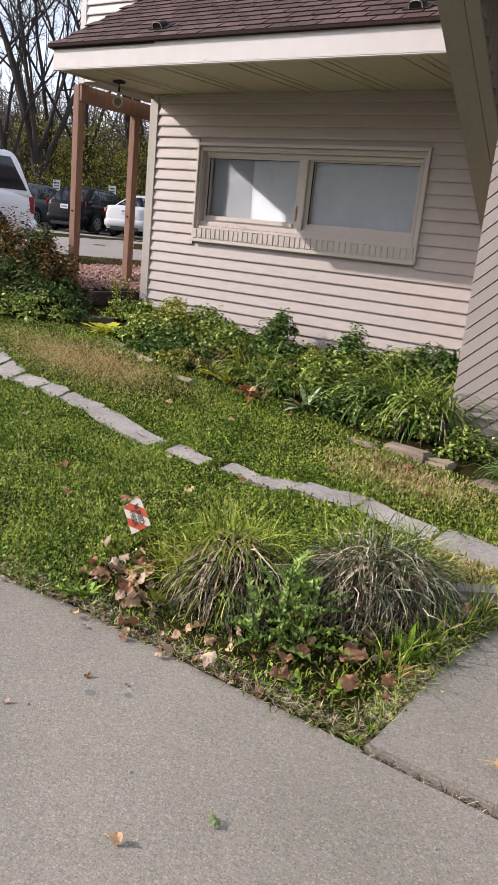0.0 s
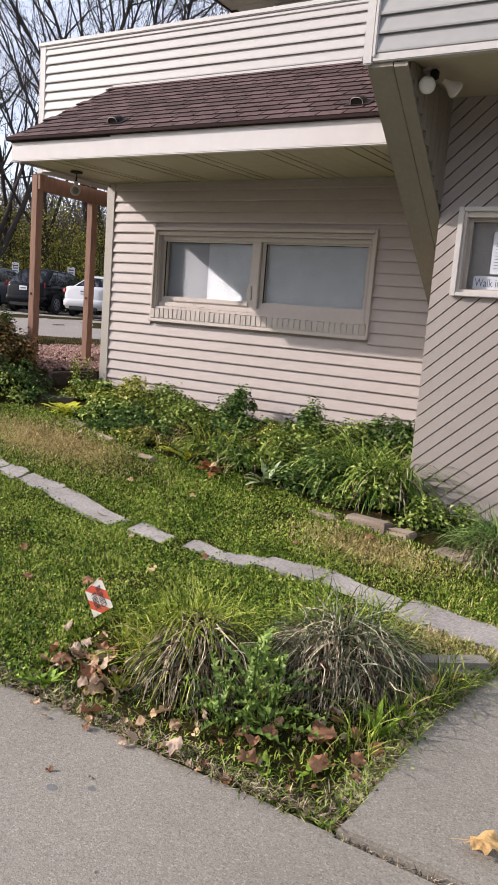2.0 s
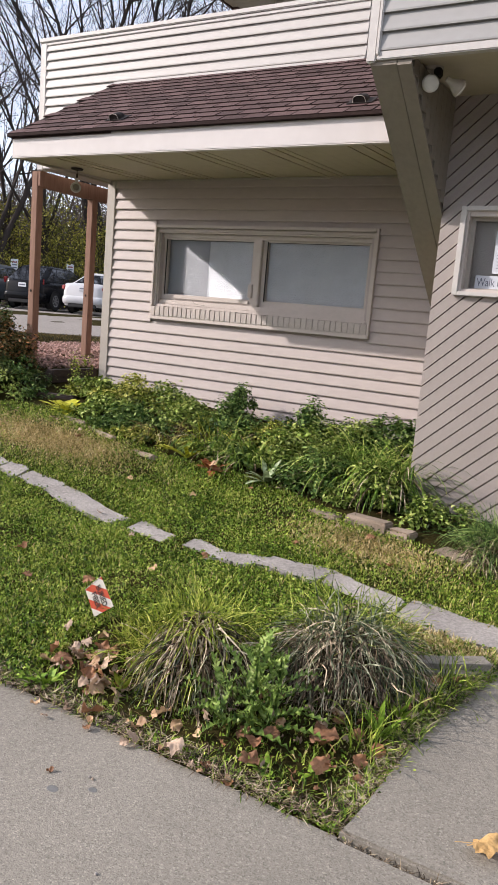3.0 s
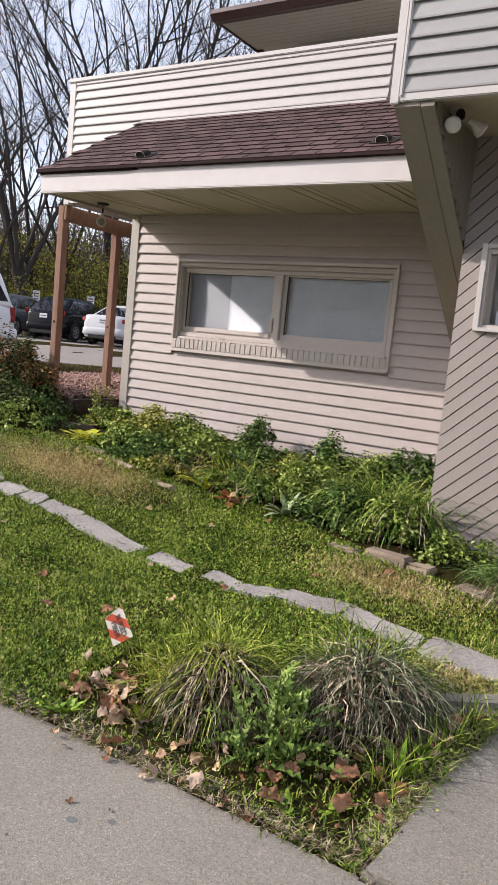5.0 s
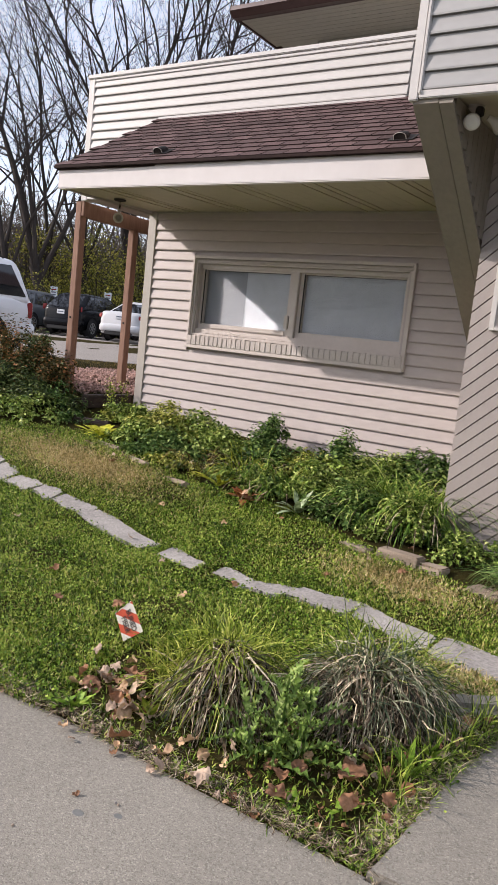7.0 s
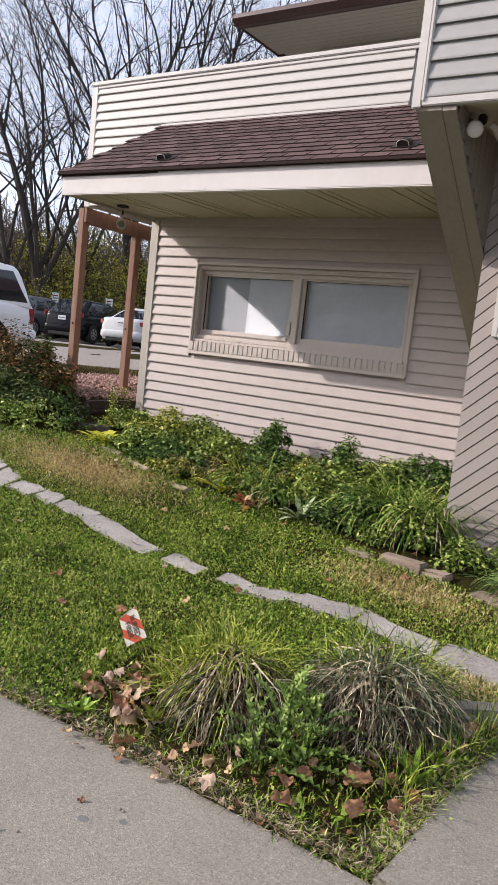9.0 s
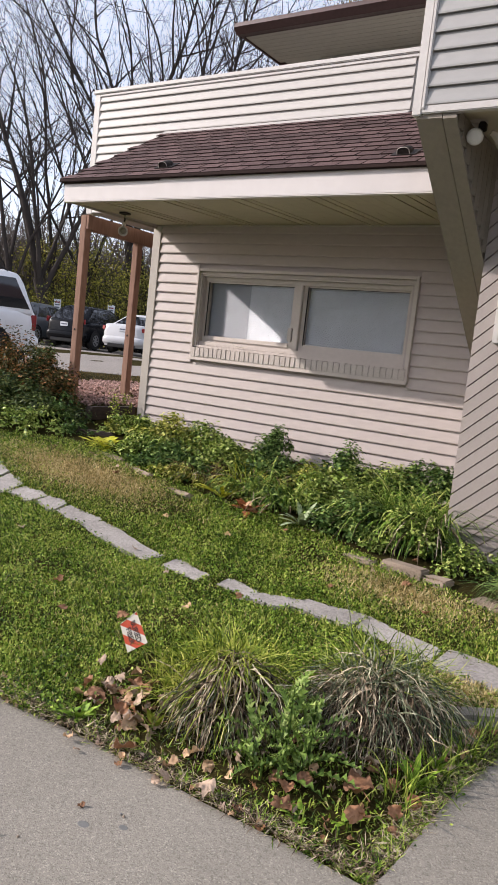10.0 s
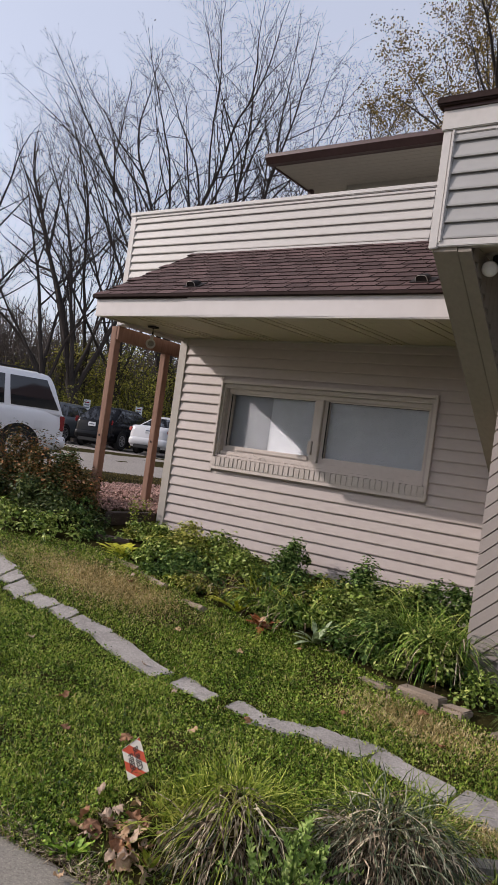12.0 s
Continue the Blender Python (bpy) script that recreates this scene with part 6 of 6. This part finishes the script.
def vehicle(name, label, category, at, L, W, H, belt, outline, roof, paintm, wheel_r, axles, tail, group="", panes=(), plate_z=None):
    """outline: top line of the lower body, (x, z) from rear to front; roof: rear base, rear top, front top, front base along x; panes: side windows as (rear low, front low, front high, rear high) fractions of the cabin's length."""
    car = thing(name, label, category, at, group)
    sill = 0.22 if wheel_r < 0.36 else 0.36
    xs = [-L / 2, -L / 2 + 0.05, -L / 2 + 0.14, -L / 2 + 0.30, -L / 2 + 0.55] + [-L / 2 + 0.9 + (L - 1.8) * k / 8 for k in range(9)] + [L / 2 - 0.55, L / 2 - 0.30, L / 2 - 0.14, L / 2 - 0.05, L / 2]
    nar = [0.66, 0.82, 0.90, 0.955, 0.985] + [1.0] * 9 + [0.97, 0.92, 0.85, 0.75, 0.55]
    bm = bmesh.new()
    rows = []
    ox, oz = [p[0] for p in outline], [p[1] for p in outline]
    for x, k in zip(xs, nar):
        zt = float(np.interp(x, ox, oz))
        w = W / 2 * k
        half = [(w * 0.93, sill), (w * 0.985, sill + 0.10), (w, sill + 0.28), (w * 1.0, zt - 0.30), (w * 0.975, zt - 0.12), (w * 0.93, zt - 0.03), (w * 0.82, zt), (w * 0.4, zt + 0.02)]
        row = [(x, y, z) for y, z in half] + [(x, -y, z) for y, z in half[::-1]]
        rows.append([bm.verts.new(p) for p in row])
    n = len(rows[0])
    for a, b in zip(rows, rows[1:]):
        for k in range(n):
            bm.faces.new((a[k], a[(k + 1) % n], b[(k + 1) % n], b[k]))
    bm.faces.new(rows[0])
    bm.faces.new(rows[-1][::-1])
    smooth(part("body", bm, paintm, car))
    # cabin with a crowned roof
    rb, rt, ft, fb = roof
    yb, yt = W / 2 * 0.93, W / 2 * 0.74
    lv = []
    for t, dx, dy in ((-0.10, 0, 0), (0.0, 0, 0), (0.35, 0, 0.012), (0.7, 0, 0.012), (0.86, 0.02, 0.0), (0.95, 0.07, -0.05), (1.0, 0.22, -0.16)):
        u = max(0.0, t)
        lv.append(rounded_ring(rb + (rt - rb) * min(u, 0.9) / 0.9 + dx, fb + (ft - fb) * min(u, 0.9) / 0.9 - dx, yb + (yt - yb) * min(u, 0.95) / 0.95 + dy, 0.22, belt - 0.03 + (H - belt + 0.03) * t))
    cab = smooth(part("cabin", rings(lv), paintm, car))

    def side_y(t):
        return yb + (yt - yb) * t / 0.95 + (0.012 * min(1, t / 0.35) if t < 0.7 else 0.012 * (0.86 - t) / 0.16) + 0.006

    def on_side(s, f, t):
        r, q = rb + (rt - rb) * t / 0.9, fb + (ft - fb) * t / 0.9
        return Vector((r + (q - r) * f, s * side_y(t), belt - 0.03 + (H - belt + 0.03) * t))
    for s in (-1, 1):
        for a, b, c, d in panes:
            bm = bmesh.new()
            for i in range(6):
                t0, t1 = 0.06 + 0.76 * i / 6, 0.06 + 0.76 * (i + 1) / 6
                ends = []
                for t in (t0, t1):
                    u = (t - 0.06) / 0.76
                    ends.append((on_side(s, a + (d - a) * u, t), on_side(s, b + (c - b) * u, t)))
                bm.faces.new([bm.verts.new(p) for p in (ends[0][0], ends[0][1], ends[1][1], ends[1][0])])
            bmesh.ops.remove_doubles(bm, verts=bm.verts[:], dist=1e-5)
            r = bmesh.ops.extrude_face_region(bm, geom=bm.faces[:])
            for v in [g for g in r["geom"] if isinstance(g, bmesh.types.BMVert)]:
                v.co.y -= s * 0.012
            part("side_window", bm, M_car_glass, cab)
    for x0, x1, nm, o in ((rb, rt, "rear_window", -0.006), (fb, ft, "windscreen", 0.006)):
        bm = bmesh.new()
        for i in range(4):
            q = []
            for w, t in ((-1, i), (1, i), (1, i + 1), (-1, i + 1)):
                t = 0.10 + 0.74 * t / 4
                q.append(bm.verts.new((x0 + (x1 - x0) * t / 0.9 + o + (0.02 if t > 0.83 else 0) * (1 if o < 0 else -1), w * (side_y(t) - 0.16), belt - 0.03 + (H - belt + 0.03) * t)))
            bm.faces.new(q)
        bmesh.ops.remove_doubles(bm, verts=bm.verts[:], dist=1e-5)
        r = bmesh.ops.extrude_face_region(bm, geom=bm.faces[:])
        for v in [g for g in r["geom"] if isinstance(g, bmesh.types.BMVert)]:
            v.co.x -= o * 2
        part(nm, bm, M_car_glass, cab)
    # wheels in dark arches
    for ax in axles:
        for s in (-1, 1):
            r = wheel_r
            ar = part("wheel_arch", spun([(r * 1.20, 0.0), (r * 1.18, 0.008), (0.0, 0.008)], 28, False), M_arch, car)
            ar.matrix_basis = pose(ax, s * (W / 2 - 0.001), r * 1.02, 90 * -s, 0, 0)
            t = part("tyre", spun([(r * 0.62, -0.10), (r * 0.95, -0.11), (r, -0.07), (r, 0.07), (r * 0.95, 0.11), (r * 0.62, 0.10)], 24, True), M_black, car)
            t.matrix_basis = pose(ax, s * (W / 2 - 0.085), r, 90 * -s, 0, 0)
            part("rim", spun([(r * 0.68, 0.085), (r * 0.66, 0.116), (r * 0.58, 0.104), (r * 0.56, 0.06)], 20, False), M_rim, t)
            for k in range(7):
                sp = part("spoke", boxes((r * 0.05, r * 0.60, -r * 0.075, r * 0.075, 0.088, 0.112), bevel=0.006), M_rim, t)
                sp.matrix_basis = pose(0, 0, 0, 0, 0, 360 / 7 * k)
            part("hub_shadow", spun([(r * 0.60, 0.070), (0.0, 0.0705)], 18, False), M_black, t)
    # rear fittings
    xr = -L / 2
    z0, z1, w = tail
    for s in (-1, 1):
        yo = W / 2 * 0.90
        tl = part("tail_lamp", boxes((-0.05, 0.11, -w / 2, w / 2, z0, z1), bevel=0.02), M_tail, car, "red tail lamp")
        tl.matrix_basis = pose(xr + 0.12, s * (yo - w * 0.15), 0, 0, 0, -s * 28)
        part("door_handle", boxes((-0.23, -0.05, s * W / 2 - 0.02, s * W / 2 + 0.018, belt - 0.19, belt - 0.155), bevel=0.008), paintm, car)
        part("mirror", boxes((fb - 0.60, fb - 0.46, s * (W / 2 + 0.03) - 0.08, s * (W / 2 + 0.03) + 0.08, belt + 0.0, belt + 0.14), bevel=0.035), paintm, car)
    pz = belt - 0.24 if plate_z is None else plate_z
    part("number_plate", boxes((xr - 0.020, xr + 0.03, -0.15, 0.15, pz - 0.075, pz + 0.075), bevel=0.006), M_plate, car, "pale plate with a plain bar")
    part("plate_bar", boxes((xr - 0.0235, xr - 0.018, -0.11, 0.11, pz - 0.02, pz + 0.02)), M_ink, car)
    smooth(part("bumper", rings([rounded_ring(xr - 0.06 + d, xr + 0.5, W / 2 * 0.945 - d, 0.26, z) for d, z in ((0.05, sill + 0.06), (0.0, sill + 0.12), (0.0, sill + 0.28), (0.04, sill + 0.34))]), paintm, car))
    part("bumper_insert", boxes((xr - 0.062, xr + 0.10, -W / 2 * 0.6, W / 2 * 0.6, sill - 0.04, sill + 0.09), bevel=0.02), M_black, car)
    part("underbody", boxes((-L / 2 + 0.25, L / 2 - 0.25, -W / 2 + 0.22, W / 2 - 0.22, 0.17, 0.5)), M_black, car)
    return car


def heading(hx, hy):
    return math.degrees(math.atan2(hy, hx))


def parked(x, y, hx, hy, dz=0.0):
    return pose(x, y, tz(x, y) + 0.012 + dz, 0, 0, heading(hx, hy))


def cars():
    # large white utility wagon, side on
    suv = vehicle("sport_utility_vehicle", "large white sport utility vehicle with dark tinted windows", "car", parked(-9.51, 3.07, -0.34, -0.94, 0.12), 5.2, 2.0, 2.07, 1.25,
                  [(-2.60, 1.14), (-2.46, 1.25), (-2.2, 1.27), (1.05, 1.25), (1.35, 1.20), (2.35, 1.08), (2.60, 0.92)],
                  (-2.50, -2.22, 0.45, 1.20), M_white_car, 0.40, (-1.50, 1.58), (0.82, 1.16, 0.10),
                  panes=((0.035, 0.335, 0.375, 0.075), (0.375, 0.60, 0.64, 0.415), (0.635, 0.93, 0.90, 0.68)))
    for s in (-1, 1):
        part("roof_rail", tube([(-1.9, 0.66 * s, 2.05), (-1.8, 0.66 * s, 2.10), (0.0, 0.66 * s, 2.10), (0.1, 0.66 * s, 2.05)], 0.018, 6), M_black, suv)
        part("fuel_flap" if s > 0 else "side_badge", boxes((-1.98, -1.80, s * 1.0 - 0.003, s * 1.0 + 0.004, 0.82, 0.99), bevel=0.003), M_white_car, suv)
    h = (-0.276, 0.961)
    r = Vector((-14.38, 12.97))
    f = Vector(h).normalized()
    left = Vector((-f.y, f.x))

    def slot(k, L, W, back=0.0):
        c = r + left * (k * 2.5 + W / 2) + f * (L / 2 - back)
        return parked(c.x, c.y, *h, 0.06)
    side = ((0.05, 0.20, 0.22, 0.09), (0.24, 0.52, 0.52, 0.26), (0.55, 0.90, 0.86, 0.55))
    vehicle("hatchback_car", "black hatchback car parked in a row, seen from behind", "car", slot(0, 4.1, 1.70), 4.1, 1.70, 1.53, 0.98,
            [(-2.05, 0.90), (-1.90, 0.99), (1.15, 0.98), (1.85, 0.80), (2.05, 0.66)],
            (-1.97, -1.28, 0.45, 1.40), M_black_car, 0.305, (-1.25, 1.28), (0.84, 1.04, 0.05), "cars in the row", side, 0.80)
    vehicle("sedan_car", "white sedan parked in the row beyond the porch posts", "car", slot(-1, 4.45, 1.73, 0.3), 4.45, 1.73, 1.42, 0.94,
            [(-2.23, 0.88), (-2.12, 0.98), (-1.45, 1.00), (1.10, 0.94), (2.00, 0.76), (2.23, 0.62)],
            (-1.85, -0.80, 0.30, 1.25), M_white_car_dim, 0.305, (-1.32, 1.38), (0.76, 0.90, 0.17), "cars in the row", side, 0.82)
    vehicle("hatchback_car", "dark grey hatchback car parked beside the black one", "car", slot(1, 4.2, 1.74), 4.2, 1.74, 1.50, 0.98,
            [(-2.10, 0.90), (-1.95, 0.99), (1.20, 0.98), (1.90, 0.80), (2.10, 0.66)],
            (-1.98, -1.40, 0.45, 1.38), M_grey_car, 0.31, (-1.28, 1.30), (0.80, 1.02, 0.10), "cars in the row", side, 0.80)


cars()


def lot_signs():
    for x, y in ((-19.6, 16.3), (-17.8, 17.7)):
        s = thing("parking_sign", "small white sign on a thin post behind the cars", "sign", pose(x, y, tz(x, y), 0, 0, 42), "parking signs")
        part("post", boxes((-0.02, 0.02, -0.015, 0.015, 0, 1.95)), M_trim, s)
        part("panel", boxes((-0.15, 0.15, -0.024, -0.016, 1.50, 1.95), bevel=0.003), M_plate, s)
        for k in range(3):
            part("print_line", boxes((-0.10, 0.10, -0.027, -0.0245, 1.58 + 0.11 * k, 1.63 + 0.11 * k)), M_tail if k == 2 else M_ink, s)


lot_signs()

# ---------------------------------------------------------------- trees


def tubes(S, n):
    """Segments (p0, p1, r0, r1) as open tapered prisms with n sides."""
    A = np.array([s[0] for s in S], float)
    B = np.array([s[1] for s in S], float)
    r0, r1 = np.array([s[2] for s in S])[:, None, None], np.array([s[3] for s in S])[:, None, None]
    d = B - A
    d /= np.linalg.norm(d, axis=1)[:, None] + 1e-9
    ref = np.where(np.abs(d[:, 2:3]) > 0.9, np.array([[1.0, 0, 0]]), np.array([[0, 0, 1.0]]))
    u = np.cross(d, ref)
    u /= np.linalg.norm(u, axis=1)[:, None] + 1e-9
    v = np.cross(d, u)
    a = np.arange(n) * 2 * math.pi / n
    ring = u[:, None] * np.cos(a)[None, :, None] + v[:, None] * np.sin(a)[None, :, None]
    V = np.concatenate([A[:, None] + ring * r0, B[:, None] + ring * r1], 1).reshape(-1, 3)
    F = []
    for k in range(n):
        F.append((k, (k + 1) % n, n + (k + 1) % n, n + k))
    F = (np.arange(len(S))[:, None, None] * 2 * n + np.array(F)[None]).reshape(-1, 4)
    return V, F


def limb(g, segs, p, d, length, r, level, up=0.10, wander=0.10, tips=None):
    """One shoot that tapers, bends towards the light and carries finer shoots to either side."""
    step = (0.60, 0.45, 0.34, 0.24, 0.18)[level]
    n = max(2, int(length / step))
    turn = g.uniform(0, 6.283)
    first = (0.30, 0.12, 0.10, 0.10, 1.0)[level]
    often = (0.95, 0.85, 0.80, 0.70, 0)[level]
    for i in range(n):
        t = (i + 1) / n
        r1 = max(0.0046, r * (1 - 0.90 * t ** 1.0))
        r0 = max(0.0046, r * (1 - 0.90 * (i / n) ** 1.0))
        d = d + g.normal(0, wander, 3) * np.array([1, 1, 0.6]) + np.array([0, 0, up * (1 - max(0.0, d[2]))])
        d /= np.linalg.norm(d)
        q = p + d * step
        segs.append((p, q, r0, r1, level))
        p = q
        if level < 4 and t > first and i < n - 1 and g.uniform() < often:
            turn += 2.4 + g.normal(0, 0.35)
            u = np.cross(d, np.array([0.3, 0.2, 1.0]) if abs(d[2]) < 0.95 else np.array([1.0, 0, 0]))
            u /= np.linalg.norm(u)
            v = np.cross(d, u)
            strong = level == 0 and t > 0.35 and g.uniform() < 0.30
            k = g.uniform(0.28, 0.50) if strong else g.uniform(0.50, 0.95)
            nd = d * math.cos(k) + (u * math.cos(turn) + v * math.sin(turn)) * math.sin(k)
            rest = length * (1 - t)
            nl = (0.44 * rest + 1.5, 0.46 * rest + 0.45, 0.46 * rest + 0.28, 0.4 * rest + 0.16)[level] * g.uniform(0.55, 1.1)
            if strong:
                nl = rest * g.uniform(0.8, 1.05)
            limb(g, segs, p, nd, nl, r1 * 0.75 if strong else min(r1 * 0.62, 0.011 * nl + 0.0025), level + (0 if strong and rest > 3 else 1), up * 1.25, wander * 1.25, tips)
    if tips is not None and level >= 2:
        tips.append(p)


def tree(x, y, top, w, r, seed, stems=1, lean=(0, 0), leaves=None, leaf_n=0, leaf_size=(0.04, 0.09), depth=0, label="tall bare tree with fine grey-brown twigs"):
    """A tree of long ascending limbs that fan out from a short bole or from several stems."""
    g = np.random.default_rng(seed)
    z0 = tz(x, y) - 0.15
    h = top - z0
    segs, tips = [], []
    for s in range(stems):
        a = s * 6.283 / stems + g.uniform(0, 1.5)
        out = np.array([math.cos(a), math.sin(a), 0.0])
        p = np.array([x, y, z0]) + out * (0.25 if stems > 1 else 0.0)
        d = np.array([lean[0] / h, lean[1] / h, 1.0]) + out * (0.10 if stems > 1 else 0.0)
        bole = h * g.uniform(0.16, 0.26)
        n = max(3, int(bole / 0.5))
        rr = r * (0.85 if stems > 1 else 1.0)
        for i in range(n):
            d = d + g.normal(0, 0.035, 3)
            d /= np.linalg.norm(d)
            q = p + d * bole / n
            segs.append((p, q, rr * (1.25 - 0.25 * min(1, i / 2)) if i == 0 else rr, rr, 0))
            p = q
        forks = 3 if stems > 1 else 5
        turn = g.uniform(0, 6.283)
        for k in range(forks):
            turn += 6.283 / forks + g.normal(0, 0.3)
            tilt = (0.06 if k == 0 else g.uniform(0.25, 0.55)) * (w / (0.19 * h))
            nd = np.array([math.cos(turn) * math.sin(tilt), math.sin(turn) * math.sin(tilt), math.cos(tilt)]) + np.array([lean[0], lean[1], 0]) / h
            nl = (h - bole) * (0.98 if k == 0 else g.uniform(0.72, 0.95))
            limb(g, segs, p - d * g.uniform(0, 0.9) * (k > 0), nd / np.linalg.norm(nd), nl, rr * (0.66 if k == 0 else g.uniform(0.42, 0.58)), depth, 0.03, 0.075, tips)
    big = [q[:4] for q in segs if q[2] > 0.028]
    small = [q[:4] for q in segs if q[2] <= 0.028]
    root = thing("tree", label, "tree", group="trees behind the car park")
    V, F = tubes(big, 7)
    part("trunk", mesh_from("trunk", V, F, M_bark), None, root)
    V, F = tubes(small, 3)
    tagged(part("crown", mesh_from("crown", V, F, M_twig), None, root), kind="stuff")
    if leaves:
        T = np.array(tips)
        if leaf_n > 2000:
            T = T[T[:, 2] > z0 + 0.3 * h]
        P = T[g.integers(0, len(T), leaf_n)] + g.normal(0, 0.06 if leaf_n < 2000 else 0.22, (leaf_n, 3))
        N = g.normal(size=(leaf_n, 3))
        N /= np.linalg.norm(N, axis=1)[:, None]
        V, F = leaflets(P, N, g.uniform(*leaf_size, leaf_n), 0.7, 0.3, g)
        tagged(part("foliage", mesh_from("foliage", V, F, leaves), None, root), kind="stuff")


# x, y, top, crown half width, trunk radius, stems, lean of the crown
TREES = ((-23.9, 13.0, 14.2, 3.2, 0.17, 1, (-0.6, -0.6)), (-19.9, 16.3, 16.6, 3.4, 0.22, 1, (-1.0, -1.2)), (-20.6, 15.3, 13.0, 3.0, 0.16, 1, (-2.2, -2.6)),
         (-20.1, 18.7, 18.4, 3.0, 0.15, 1, (-0.9, -1.0)), (-19.6, 20.9, 22.0, 3.2, 0.17, 1, (-1.3, -1.3)), (-18.6, 21.8, 23.4, 3.4, 0.19, 2, (-0.7, -0.7)),
         (-17.9, 23.5, 23.8, 3.8, 0.19, 1, (0.1, 0.1)), (-16.2, 24.6, 21.6, 3.2, 0.15, 1, (0.3, 0.2)), (-21.6, 17.9, 17.0, 3.2, 0.15, 1, (-0.6, -0.5)))
for i, (x, y, top, w, r, st, ln) in enumerate(TREES):
    tree(x, y, top, w, r, 300 + i, st, ln, L_brown, 420)
tree(-20.0, 36.6, 27.5, 4.2, 0.22, 321, 2, (0, 0), L_brown, 300)
tree(-6.9, 31.8, 29.0, 5.0, 0.22, 331, 2, leaves=L_gold, leaf_n=42000, leaf_size=(0.09, 0.17), label="tree with thinning golden-brown autumn leaves")
tree(-2.7, 21.7, 22.5, 6.2, 0.36, 333, 1, (-0.8, 0), L_brown, 500, (0.07, 0.15), label="broad bare tree with heavy dark limbs")


def thicket():
    """Understorey shrubs at the far edge of the car park and the grey brush behind them."""
    g = np.random.default_rng(400)
    spots = [(-29, 15.0), (-27, 17.0), (-25.2, 18.0), (-23.6, 18.6), (-22.2, 19.4), (-21.0, 20.6), (-20.0, 22.0), (-18.6, 23.2), (-17.4, 24.6), (-31, 13.4), (-16.0, 26.0), (-24.0, 21.0), (-26.6, 19.6), (-21.6, 22.6)]
    for i, (x, y) in enumerate(spots):
        x, y = x + 1.6, y - 1.7
        h = g.uniform(2.4, 4.6)
        n = 3600
        m = 22
        cen = np.stack([g.normal(0, 0.9, m), g.normal(0, 0.9, m), g.uniform(0.15, 1.0, m) * h], 1)
        k = g.integers(0, m, n)
        P = cen[k] + g.normal(0, 0.34, (n, 3)) + np.array([x, y, tz(x, y)])
        P[:, 2] = np.maximum(P[:, 2], tz(x, y) + 0.1)
        N = g.normal(size=(n, 3))
        N /= np.linalg.norm(N, axis=1)[:, None]
        V, F = leaflets(P, N, g.uniform(0.06, 0.14, n), 0.65, 0.3, g)
        root = thing("woodland_shrub", "yellow-green autumn shrub at the edge of the car park", "shrub", group="shrubs behind the cars")
        tagged(part("foliage", mesh_from("foliage", V, F, L_back), None, root), kind="stuff")
        S = [(np.array([x, y, tz(x, y) - 0.1]), c * 0.9 + np.array([x, y, tz(x, y)]), 0.035, 0.012) for c in cen]
        V, F = tubes(S, 4)
        tagged(part("stalk", mesh_from("stalk", V, F, M_twig), None, root), kind="stuff")
    S = []
    for _ in range(5000):
        a = g.uniform(0, 1)
        d = g.uniform(37, 60)
        an = math.radians(g.uniform(96, 152))
        x, y = 5.6 + d * math.cos(an), -6.3 + d * math.sin(an)
        z = tz(x, y)
        h = g.uniform(3.0, 7.0)
        p = np.array([x, y, z])
        w = g.normal(0, 0.35, 2)
        q = p + np.array([w[0], w[1], h * 0.5])
        e = q + np.array([w[0] * 1.6 + g.normal(0, 0.3), w[1] * 1.6 + g.normal(0, 0.3), h * 0.5])
        S += [(p, q, 0.05, 0.035), (q, e, 0.035, 0.01)]
        for _ in range(6):
            f = g.uniform(0.2, 0.9)
            b = q + (e - q) * f
            S.append((b, b + g.normal(0, 0.7, 3) + np.array([0, 0, 0.4]), 0.020, 0.008))
    V, F = tubes(S, 3)
    solid("far_brush", mesh_from("far_brush", V, F, M_brush), None, "grey-brown leafless brush in the distance", "brush", kind="stuff")


thicket()
